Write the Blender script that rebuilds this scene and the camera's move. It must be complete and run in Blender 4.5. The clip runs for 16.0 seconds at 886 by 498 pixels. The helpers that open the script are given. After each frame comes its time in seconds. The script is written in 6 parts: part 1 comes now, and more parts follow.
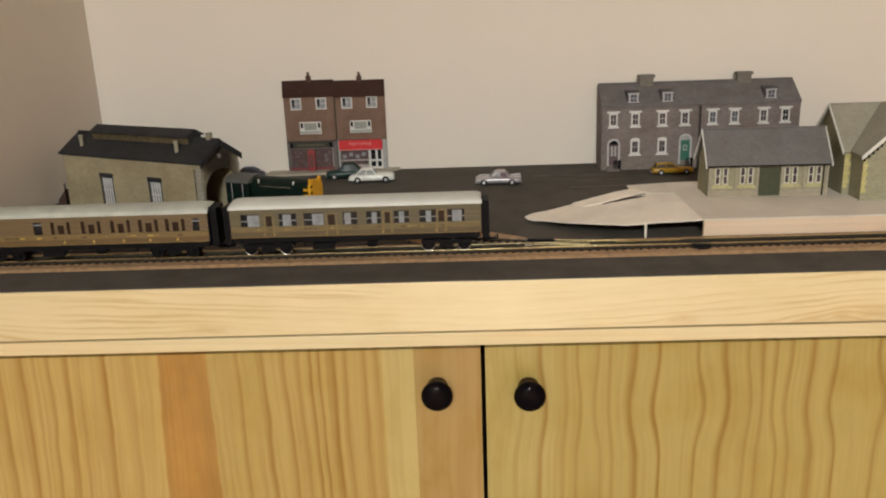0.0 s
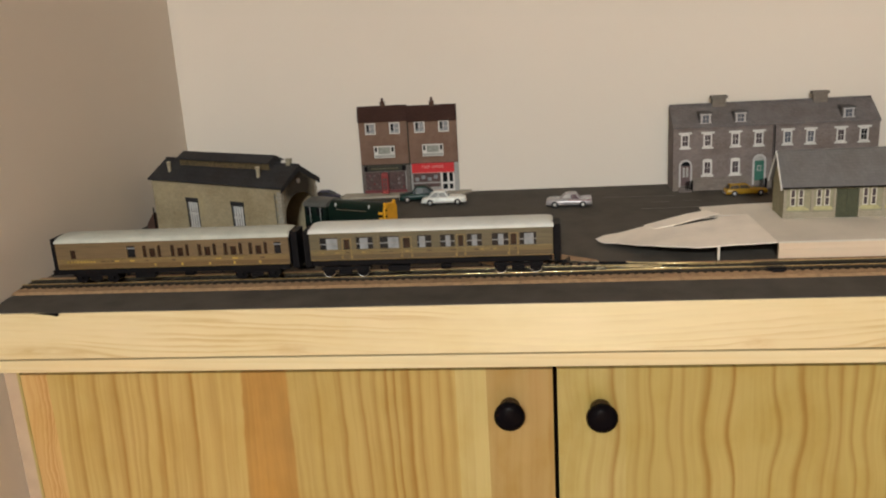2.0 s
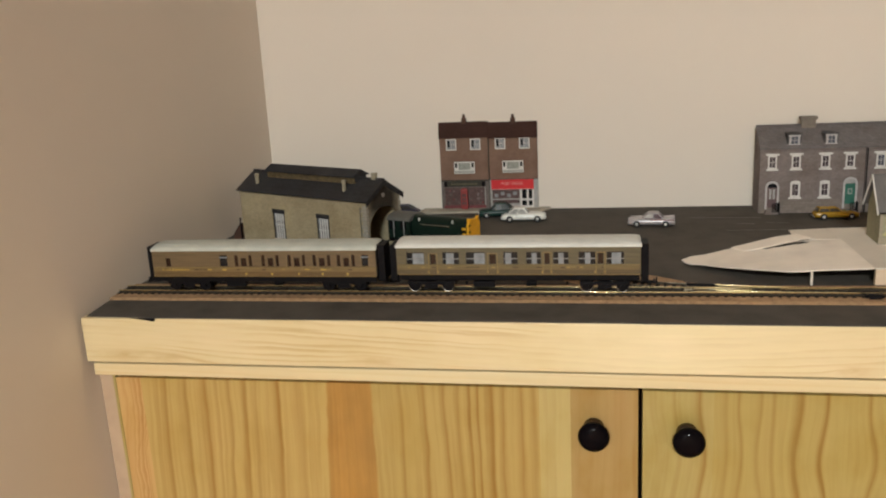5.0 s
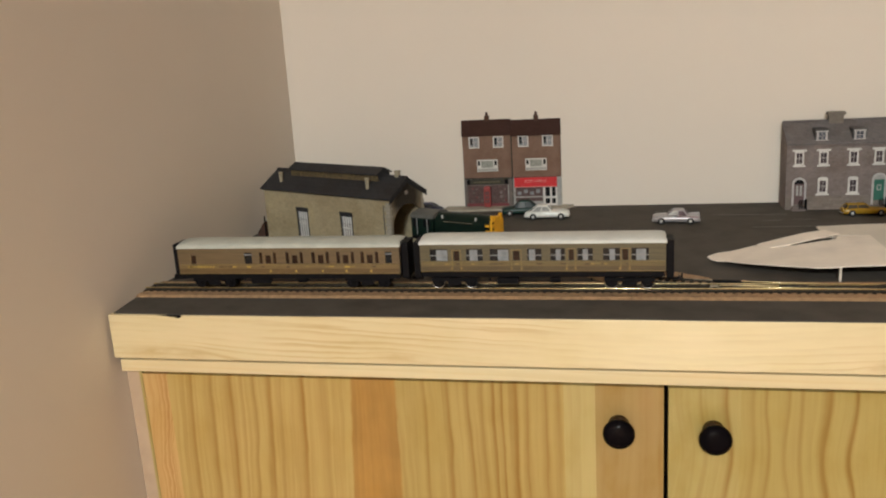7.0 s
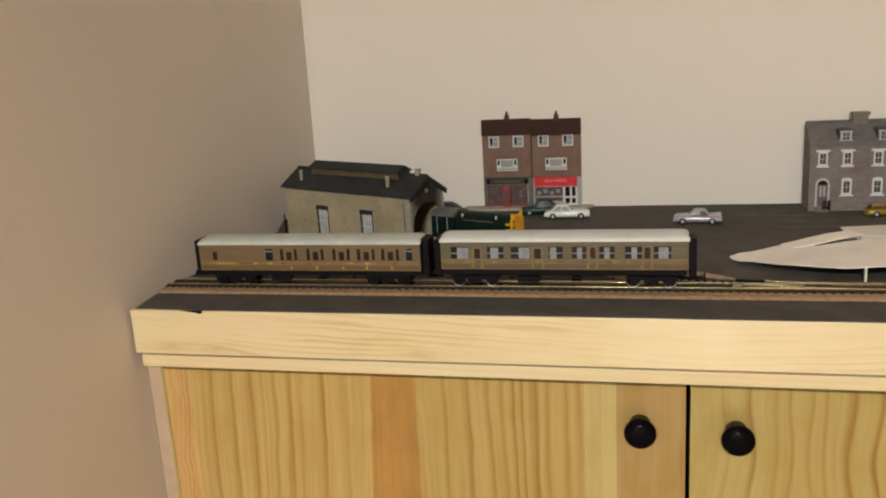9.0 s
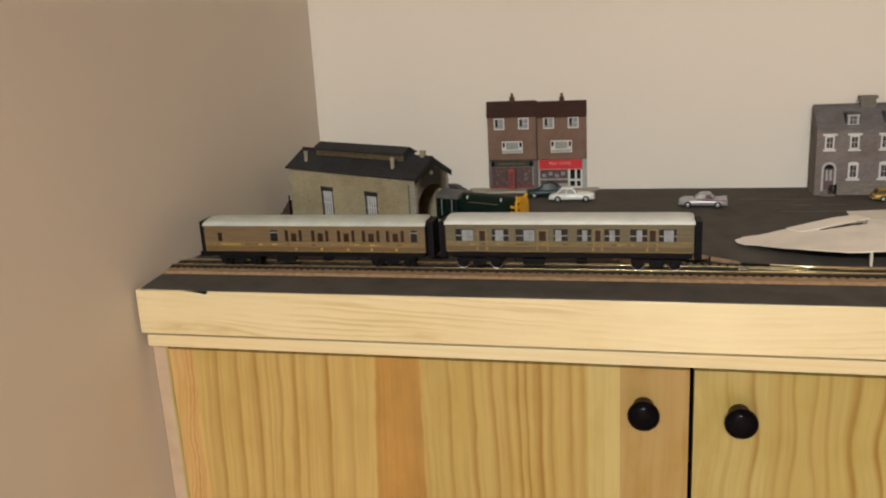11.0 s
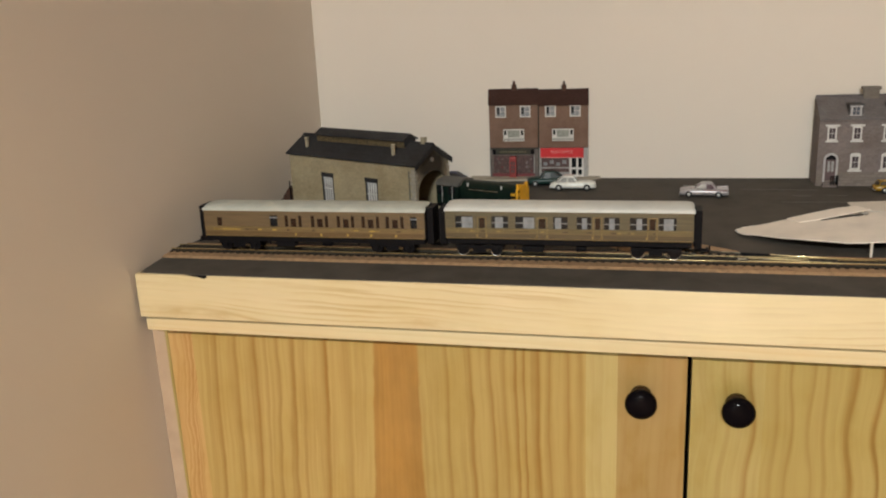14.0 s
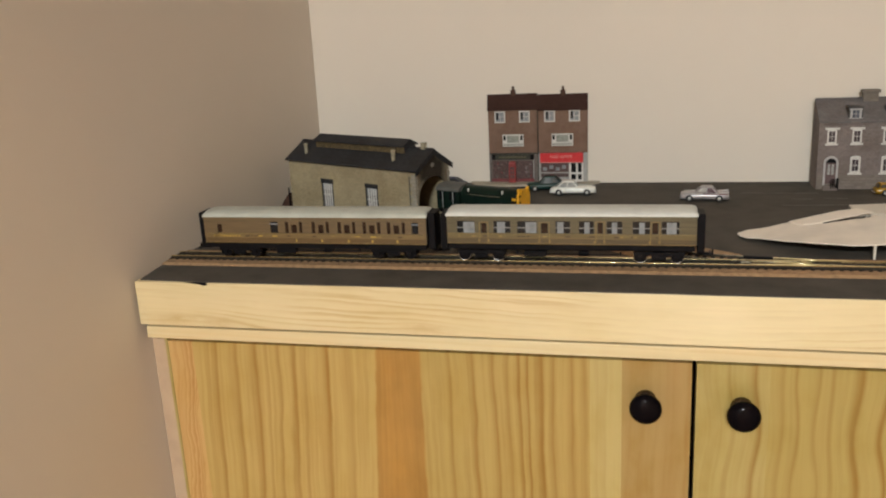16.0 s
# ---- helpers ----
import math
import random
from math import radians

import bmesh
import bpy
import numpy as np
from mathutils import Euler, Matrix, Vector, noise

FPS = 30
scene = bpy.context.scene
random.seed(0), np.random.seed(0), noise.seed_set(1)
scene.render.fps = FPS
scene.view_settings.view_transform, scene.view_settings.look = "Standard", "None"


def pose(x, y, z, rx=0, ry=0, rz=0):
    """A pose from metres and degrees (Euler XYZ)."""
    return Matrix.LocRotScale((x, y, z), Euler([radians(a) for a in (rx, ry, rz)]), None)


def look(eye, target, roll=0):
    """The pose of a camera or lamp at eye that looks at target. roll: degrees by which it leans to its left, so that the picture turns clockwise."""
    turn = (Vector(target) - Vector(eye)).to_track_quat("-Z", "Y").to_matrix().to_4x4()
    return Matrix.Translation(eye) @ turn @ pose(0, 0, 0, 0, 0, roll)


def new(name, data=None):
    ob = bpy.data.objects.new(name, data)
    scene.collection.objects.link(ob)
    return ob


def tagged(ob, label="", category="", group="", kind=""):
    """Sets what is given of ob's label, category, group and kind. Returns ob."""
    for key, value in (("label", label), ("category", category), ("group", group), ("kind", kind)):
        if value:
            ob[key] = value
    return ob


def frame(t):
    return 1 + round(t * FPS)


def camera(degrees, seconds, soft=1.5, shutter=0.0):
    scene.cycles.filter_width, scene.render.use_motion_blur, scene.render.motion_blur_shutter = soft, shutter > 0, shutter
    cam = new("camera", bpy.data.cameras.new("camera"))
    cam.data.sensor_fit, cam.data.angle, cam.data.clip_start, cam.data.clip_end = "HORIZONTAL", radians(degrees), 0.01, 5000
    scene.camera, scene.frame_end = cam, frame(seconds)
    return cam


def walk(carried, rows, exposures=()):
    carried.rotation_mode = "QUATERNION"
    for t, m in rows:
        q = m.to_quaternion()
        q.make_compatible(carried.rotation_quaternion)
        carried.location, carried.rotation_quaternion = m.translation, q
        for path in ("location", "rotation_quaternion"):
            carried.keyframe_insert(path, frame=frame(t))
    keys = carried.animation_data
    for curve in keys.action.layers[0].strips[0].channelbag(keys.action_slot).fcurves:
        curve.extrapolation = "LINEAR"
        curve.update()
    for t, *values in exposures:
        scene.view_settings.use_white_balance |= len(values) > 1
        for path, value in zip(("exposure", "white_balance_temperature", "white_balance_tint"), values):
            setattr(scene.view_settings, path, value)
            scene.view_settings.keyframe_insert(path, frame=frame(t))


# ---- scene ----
cam = camera(56.29, 16.0, soft=2.05)
# seconds, eye, then yaw to the left, pitch up and roll in degrees
PATH = [
    (0, 0.0296, -0.1521, 1.0919, 1.870, -16.715, -2.092),
    (0.5, 0.0322, -0.1559, 1.0946, 2.320, -17.042, -1.860),
    (1, 0.0289, -0.1620, 1.0987, 3.824, -16.341, -2.548),
    (1.5, 0.0311, -0.1660, 1.1012, 5.567, -16.114, -3.495),
    (2, 0.0262, -0.1686, 1.1014, 6.687, -15.241, -3.393),
    (2.5, 0.0201, -0.1739, 1.1054, 8.497, -15.160, -3.688),
    (3, 0.0133, -0.1775, 1.1088, 11.680, -14.697, -4.154),
    (3.5, 0.0128, -0.1793, 1.1065, 11.792, -14.127, -3.719),
    (3.7, 0.0070, -0.1781, 1.1094, 11.670, -14.031, -3.074),
    (5.8, 0.0021, -0.1739, 1.1015, 10.854, -13.973, -3.123),
    (6, 0.0020, -0.1725, 1.1004, 11.369, -13.836, -3.267),
    (6.5, 0.0023, -0.1724, 1.0991, 11.501, -13.894, -3.202),
    (7, 0.0009, -0.1766, 1.1017, 12.585, -13.876, -3.494),
    (7.5, 0.0004, -0.1778, 1.1014, 12.981, -13.682, -3.855),
    (8, 0.0009, -0.1772, 1.1011, 13.443, -13.448, -4.094),
    (8.5, 0.0010, -0.1789, 1.0963, 13.446, -13.274, -3.520),
    (9, -0.0043, -0.1777, 1.0964, 13.700, -13.613, -3.383),
    (9.5, -0.0049, -0.1795, 1.0971, 13.637, -14.185, -2.921),
    (12, -0.0064, -0.1769, 1.0952, 14.204, -14.989, -3.219),
    (12.5, -0.0060, -0.1777, 1.0962, 14.115, -15.231, -2.880),
    (13, -0.0031, -0.1814, 1.0953, 14.529, -15.451, -2.697),
    (13.5, -0.0029, -0.1793, 1.0931, 14.972, -15.518, -2.686),
    (14, -0.0037, -0.1774, 1.0934, 14.173, -15.563, -2.600),
    (14.5, -0.0055, -0.1757, 1.0925, 13.358, -15.215, -2.472),
    (15, -0.0068, -0.1746, 1.0914, 12.881, -14.884, -2.339),
    (15.5, -0.0069, -0.1726, 1.0898, 13.465, -15.280, -2.940),
    (16, -0.0103, -0.1754, 1.0908, 13.870, -15.086, -2.898),
]


def aimed(x, y, z, yaw, pitch, roll):
    yaw, pitch = radians(yaw), radians(pitch)
    way = Vector((-math.sin(yaw) * math.cos(pitch), math.cos(yaw) * math.cos(pitch), math.sin(pitch)))
    return look((x, y, z), Vector((x, y, z)) + way, roll)


walk(cam, [(t, aimed(*row)) for t, *row in PATH])

# ---- light ----
world = bpy.data.worlds.new("world")
scene.world = world
world.use_nodes = True
world.node_tree.nodes["Background"].inputs["Color"].default_value = (0.9, 0.8, 0.7, 1)
world.node_tree.nodes["Background"].inputs["Strength"].default_value = 0.02

lamp_data = bpy.data.lights.new("ceiling_lamp", "AREA")
lamp_data.shape, lamp_data.size, lamp_data.energy, lamp_data.color = "DISK", 0.50, 208.0, (0.925, 0.98, 0.97)
lamp = new("ceiling_lamp", lamp_data)
lamp.matrix_world = look((-0.06, -2.80, 2.36), (-0.06, -2.80, 0.0))
scene.view_settings.exposure = 0.0


# ---- materials ----
def material(name, rough=0.6, metal=0.0, spec=0.5):
    m = bpy.data.materials.new(name)
    m.use_nodes = True
    nt = m.node_tree
    b = nt.nodes["Principled BSDF"]
    b.inputs["Roughness"].default_value, b.inputs["Metallic"].default_value = rough, metal
    b.inputs["Specular IOR Level"].default_value = spec
    return m, nt, b


def node(nt, kind, **values):
    n = nt.nodes.new(kind)
    for key, value in values.items():
        if key in n.inputs:
            n.inputs[key].default_value = value
        else:
            setattr(n, key, value)
    return n


def calc(nt, op, a, b=None, c=None):
    n = nt.nodes.new("ShaderNodeMath")
    n.operation = op
    for i, v in enumerate((a, b, c)):
        if v is None:
            continue
        if isinstance(v, (int, float)):
            n.inputs[i].default_value = v
        else:
            nt.links.new(v, n.inputs[i])
    return n.outputs[0]


def noise_at(nt, vec, scale, detail=4.0, rough=0.55):
    n = node(nt, "ShaderNodeTexNoise", Scale=scale, Detail=detail, Roughness=rough)
    nt.links.new(vec, n.inputs["Vector"])
    return n.outputs["Fac"]


def stretched(nt, vec, scale):
    n = nt.nodes.new("ShaderNodeMapping")
    n.inputs["Scale"].default_value = scale
    nt.links.new(vec, n.inputs["Vector"])
    return n.outputs["Vector"]


def ramp(nt, fac, stops):
    n = nt.nodes.new("ShaderNodeValToRGB")
    el = n.color_ramp.elements
    while len(el) < len(stops):
        el.new(0.5)
    for e, (at, c) in zip(el, stops):
        e.position, e.color = at, (*c, 1)
    nt.links.new(fac, n.inputs["Fac"])
    return n.outputs["Color"]


def mix(nt, fac, a, b, how="MIX"):
    n = nt.nodes.new("ShaderNodeMix")
    n.data_type, n.blend_type = "RGBA", how
    for sock, v in ((n.inputs[0], fac), (n.inputs[6], a), (n.inputs[7], b)):
        if isinstance(v, (int, float)):
            sock.default_value = v
        elif isinstance(v, tuple):
            sock.default_value = (*v, 1)
        else:
            nt.links.new(v, sock)
    return n.outputs[2]


def bump(nt, b, height, strength, distance=0.001):
    n = node(nt, "ShaderNodeBump", Strength=strength, Distance=distance)
    nt.links.new(height, n.inputs["Height"])
    nt.links.new(n.outputs["Normal"], b.inputs["Normal"])


def plain(name, c, rough=0.5, metal=0.0, spec=0.5, vary=0.12, scale=120.0, relief=0.15, dist=0.0004, fine=900.0):
    """A surface with stains at one scale and grain at another."""
    m, nt, b = material(name, rough, metal, spec)
    vec = nt.nodes.new("ShaderNodeTexCoord").outputs["Object"]
    big, small = noise_at(nt, vec, scale, 3), noise_at(nt, vec, fine, 2)
    dark = tuple(max(0.0, v * (1 - 2.2 * vary)) for v in c)
    light = tuple(min(1.0, v * (1 + 1.6 * vary)) for v in c)
    col = ramp(nt, big, [(0.28, dark), (0.5, c), (0.74, light)])
    col = mix(nt, 0.35 * vary * 4, col, ramp(nt, small, [(0.3, dark), (0.7, light)]))
    nt.links.new(col, b.inputs["Base Color"])
    nt.links.new(calc(nt, "MULTIPLY_ADD", big, 0.2, rough - 0.1), b.inputs["Roughness"])
    if relief:
        bump(nt, b, calc(nt, "ADD", small, big), relief, dist)
    return m


def pine(name, along="z", centre=0.0, depth=0.03, bow=3.5, mid=0.72, ring=0.016, pale=(0.60, 0.41, 0.18), dark=(0.43, 0.23, 0.07), lean=0.0, wobble=0.006, contrast=1.0, heart=0.5, bandage=0.45, uneven_r=0.9, irregular=1.9, phase=0.0, band=None, knots=(), late=(0.24, 0.52, 0.74, 0.88), warm=0.6):
    """Sawn pine: growth rings cut by a plane at a depth from the pith, which bows away from mid."""
    m, nt, b = material(name, 0.42, 0.0, 0.4)
    vec = nt.nodes.new("ShaderNodeTexCoord").outputs["Object"]
    xyz = nt.nodes.new("ShaderNodeSeparateXYZ")
    nt.links.new(vec, xyz.inputs[0])
    across, length = (xyz.outputs["X"], xyz.outputs["Z"]) if along == "z" else (xyz.outputs["Z"], xyz.outputs["X"])
    dz = calc(nt, "SUBTRACT", length, mid)
    slow = (12, 1, 5.5) if along == "z" else (3, 1, 14)
    wave = calc(nt, "SUBTRACT", noise_at(nt, stretched(nt, vec, slow), 1.0, 2), 0.5)
    a = calc(nt, "SUBTRACT", across, centre)
    a = calc(nt, "ADD", a, calc(nt, "MULTIPLY", wave, wobble * 4))
    a = calc(nt, "ADD", a, calc(nt, "MULTIPLY", dz, lean))
    sq = calc(nt, "MULTIPLY", dz, dz)
    d = calc(nt, "DIVIDE", calc(nt, "MULTIPLY", sq, bow), calc(nt, "MULTIPLY_ADD", sq, 120.0, 1.0))
    d = calc(nt, "ADD", d, depth)
    r = calc(nt, "SQRT", calc(nt, "ADD", calc(nt, "MULTIPLY", a, a), calc(nt, "MULTIPLY", d, d)))
    r = calc(nt, "ADD", r, calc(nt, "MULTIPLY", noise_at(nt, stretched(nt, vec, (30, 20, 4) if along == "z" else (4, 20, 30)), 1.0, 3), ring * uneven_r))
    swirl = None
    for kx, kz, sx, sz in knots:
        du, dv = calc(nt, "DIVIDE", calc(nt, "SUBTRACT", length, kx), sx), calc(nt, "DIVIDE", calc(nt, "SUBTRACT", across, kz), sz)
        q = calc(nt, "ADD", calc(nt, "MULTIPLY", du, du), calc(nt, "MULTIPLY", dv, dv))
        bell = calc(nt, "POWER", 2.718, calc(nt, "MULTIPLY", q, -1.0))
        swirl = calc(nt, "ADD", swirl, bell) if swirl else bell
    if swirl:
        r = calc(nt, "ADD", r, calc(nt, "MULTIPLY", swirl, ring * 2.6))
    drift = nt.nodes.new("ShaderNodeCombineXYZ")
    nt.links.new(calc(nt, "DIVIDE", r, ring * 2.2), drift.inputs[0])
    nt.links.new(calc(nt, "MULTIPLY", length, 2.5), drift.inputs[1])
    uneven = noise_at(nt, drift.outputs[0], 1.0, 2)
    turns = calc(nt, "ADD", calc(nt, "DIVIDE", r, ring), calc(nt, "MULTIPLY_ADD", uneven, irregular, phase))
    v = calc(nt, "FRACT", turns)
    bands = nt.nodes.new("ShaderNodeCombineXYZ")
    nt.links.new(calc(nt, "DIVIDE", r, ring * 0.42), bands.inputs[0])
    nt.links.new(calc(nt, "MULTIPLY", length, 3.0), bands.inputs[1])
    fine = noise_at(nt, bands.outputs[0], 1.0, 3)
    mid_c = tuple(0.55 * p + 0.45 * q for p, q in zip(pale, dark))
    soft = tuple(p + (q - p) * contrast for p, q in zip(pale, dark))
    soft_mid = tuple(p + (q - p) * contrast * 0.5 for p, q in zip(pale, mid_c))
    col = ramp(nt, v, [(0.0, pale), (late[0], pale), (late[1], soft_mid), (late[2], soft), (late[3], soft), (1.0, pale)])
    strength = calc(nt, "MULTIPLY_ADD", uneven, 1.3, 0.15)
    col = mix(nt, strength, pale, col)
    col = mix(nt, bandage, col, ramp(nt, fine, [(0.34, pale), (0.52, soft_mid), (0.70, soft)]))
    if band:
        # a strip of darker heartwood with wavering edges
        lo, hi, tone = band
        edge = calc(nt, "MULTIPLY", calc(nt, "SUBTRACT", noise_at(nt, stretched(nt, vec, (3, 1, 9)), 1.0, 3), 0.5), 0.022)
        at = calc(nt, "ADD", calc(nt, "ADD", across, edge), calc(nt, "MULTIPLY", dz, -0.06))
        inside = calc(nt, "MULTIPLY", calc(nt, "MULTIPLY_ADD", at, 350.0, -350.0 * lo), 1.0)
        outside = calc(nt, "MULTIPLY_ADD", at, -350.0, 350.0 * hi)
        mask = calc(nt, "MINIMUM", inside, outside)
        mask.node.use_clamp = True
        streak = ramp(nt, fine, [(0.3, tuple(1.08 * v for v in tone)), (0.7, tuple(0.84 * v for v in tone))])
        col = mix(nt, calc(nt, "MULTIPLY", mask, 0.9), col, streak)
    if swirl:
        stain = calc(nt, "MULTIPLY", swirl, calc(nt, "MULTIPLY", noise_at(nt, stretched(nt, vec, (60, 20, 160)), 1.0, 3), 1.5))
        stain.node.use_clamp = True
        col = mix(nt, stain, col, tuple(0.25 * p + 0.75 * q for p, q in zip(pale, dark)))
    fibre = noise_at(nt, stretched(nt, vec, (420, 200, 14) if along == "z" else (14, 200, 420)), 1.0, 3)
    col = mix(nt, 0.12, col, ramp(nt, fibre, [(0.3, mid_c), (0.65, pale)]))
    blotch = noise_at(nt, stretched(nt, vec, (14, 8, 4) if along == "z" else (4, 8, 14)), 1.0, 3)
    col = mix(nt, calc(nt, "MULTIPLY", blotch, heart), col, mid_c)
    glow = noise_at(nt, stretched(nt, vec, (26, 8, 3.0) if along == "z" else (3.0, 8, 26)), 1.0, 4)
    tint = calc(nt, "MULTIPLY_ADD", glow, 2.4, -1.0)
    tint.node.use_clamp = True
    col = mix(nt, calc(nt, "MULTIPLY", tint, warm), col, tuple(min(1.0, v * k) for v, k in zip(pale, (1.06, 0.84, 0.66))))
    nt.links.new(col, b.inputs["Base Color"])
    nt.links.new(calc(nt, "MULTIPLY_ADD", fibre, 0.2, 0.34), b.inputs["Roughness"])
    bump(nt, b, fibre, 0.12, 0.0006)
    return m


def figured(name, lo, hi, lines, pale, late, lean=0.0, heart=None, tone=(0.40, 0.225, 0.07), sway=0.0035, streaks=0.42, sharp=0.30, mottle=0.5, curl=0.0, bends=()):
    """A pine board seen along its length: growth lines (place, width, strength) between lo and hi, which lean, sway and swell round a knot's flare; heart gives a strip of red heartwood; bends (place, shift below, shift above) swing the lines round flat-sawn ovals."""
    m, nt, b = material(name, 0.42, 0.0, 0.4)
    vec = nt.nodes.new("ShaderNodeTexCoord").outputs["Object"]
    xyz = nt.nodes.new("ShaderNodeSeparateXYZ")
    nt.links.new(vec, xyz.inputs[0])
    x, z = xyz.outputs["X"], xyz.outputs["Z"]
    slow = calc(nt, "SUBTRACT", noise_at(nt, stretched(nt, vec, (16, 1, 9)), 1.0, 2), 0.5)
    quick = calc(nt, "SUBTRACT", noise_at(nt, stretched(nt, vec, (70, 1, 30)), 1.0, 2), 0.5)
    u = calc(nt, "ADD", x, calc(nt, "MULTIPLY", calc(nt, "SUBTRACT", z, 0.71), -lean))
    u = calc(nt, "ADD", u, calc(nt, "MULTIPLY", slow, sway * 2))
    u = calc(nt, "ADD", u, calc(nt, "MULTIPLY", quick, sway * 0.45 + curl))
    if bends:
        b0, b1, most = bends[0][0] - 0.02, bends[-1][0] + 0.02, 0.014
        where = calc(nt, "DIVIDE", calc(nt, "SUBTRACT", u, b0), b1 - b0)
        for k, far in ((1, OVAL_MID - 0.056), (2, OVAL_MID + 0.056)):
            stops = [((row[0] + row[k] / 2 - b0) / (b1 - b0), (0.5 + 0.5 * row[k] / most,) * 3) for row in bends]
            shift = calc(nt, "MULTIPLY_ADD", ramp(nt, where, stops), 2 * most, -most)
            rise = nt.nodes.new("ShaderNodeMapRange")
            rise.interpolation_type = "SMOOTHSTEP"
            nt.links.new(z, rise.inputs["Value"])
            rise.inputs["From Min"].default_value, rise.inputs["From Max"].default_value = OVAL_MID, far
            u = calc(nt, "SUBTRACT", u, calc(nt, "MULTIPLY", shift, rise.outputs["Result"]))
    f = calc(nt, "DIVIDE", calc(nt, "SUBTRACT", u, lo), hi - lo)
    stops, last = [(0.0, (0, 0, 0))], 0.0
    for at, width, strength in lines:
        p = (at - lo) / (hi - lo)
        w = width / (hi - lo)
        for q, v in ((p - w, 0.0), (p, strength), (p + w * sharp, 0.0)):
            last = max(last + 0.0006, q)
            stops.append((min(0.9995, last), (v, v, v)))
    shade = ramp(nt, f, stops)
    part_way = nt.nodes.new("ShaderNodeCombineXYZ")
    nt.links.new(calc(nt, "MULTIPLY", u, 240.0), part_way.inputs[0])
    nt.links.new(calc(nt, "MULTIPLY", z, 5.0), part_way.inputs[1])
    fine = noise_at(nt, part_way.outputs[0], 1.0, 3)
    faint = calc(nt, "MULTIPLY_ADD", fine, streaks * 5.2, -streaks * 2.3)
    faint.node.use_clamp = True
    along = noise_at(nt, stretched(nt, vec, (25, 1, 7)), 1.0, 3)
    line = calc(nt, "MULTIPLY", shade, calc(nt, "MULTIPLY_ADD", along, 1.2, 0.50))
    line.node.use_clamp = True
    col = mix(nt, faint, pale, tuple(0.45 * p + 0.55 * q for p, q in zip(pale, late)))
    col = mix(nt, line, col, late)
    if heart:
        h0, h1 = heart
        edge = calc(nt, "MULTIPLY", calc(nt, "SUBTRACT", noise_at(nt, stretched(nt, vec, (3, 1, 16)), 1.0, 3), 0.5), 0.010)
        at = calc(nt, "ADD", u, edge)
        mask = calc(nt, "MINIMUM", calc(nt, "MULTIPLY_ADD", at, 400.0, -400.0 * h0), calc(nt, "MULTIPLY_ADD", at, -400.0, 400.0 * h1))
        mask.node.use_clamp = True
        cloud = noise_at(nt, stretched(nt, vec, (30, 1, 14)), 1.0, 3)
        red = ramp(nt, calc(nt, "MULTIPLY_ADD", fine, 0.4, calc(nt, "MULTIPLY", cloud, 0.6)), [(0.36, tuple(1.14 * v for v in tone)), (0.64, tuple(0.84 * v for v in tone))])
        col = mix(nt, mask, col, red)
    fibre = noise_at(nt, stretched(nt, vec, (420, 200, 14)), 1.0, 3)
    col = mix(nt, 0.10, col, ramp(nt, fibre, [(0.3, tuple(0.75 * v for v in pale)), (0.65, pale)]))
    blotch = noise_at(nt, stretched(nt, vec, (24, 8, 13)), 1.0, 4)
    tint = ramp(nt, blotch, [(0.30, (0.88, 0.81, 0.60)), (0.50, (1.0, 1.0, 1.0)), (0.70, (1.06, 1.05, 1.14))])
    col = mix(nt, mottle, col, tint, "MULTIPLY")
    nt.links.new(col, b.inputs["Base Color"])
    nt.links.new(calc(nt, "MULTIPLY_ADD", fibre, 0.2, 0.34), b.inputs["Roughness"])
    bump(nt, b, fibre, 0.12, 0.0006)
    return m


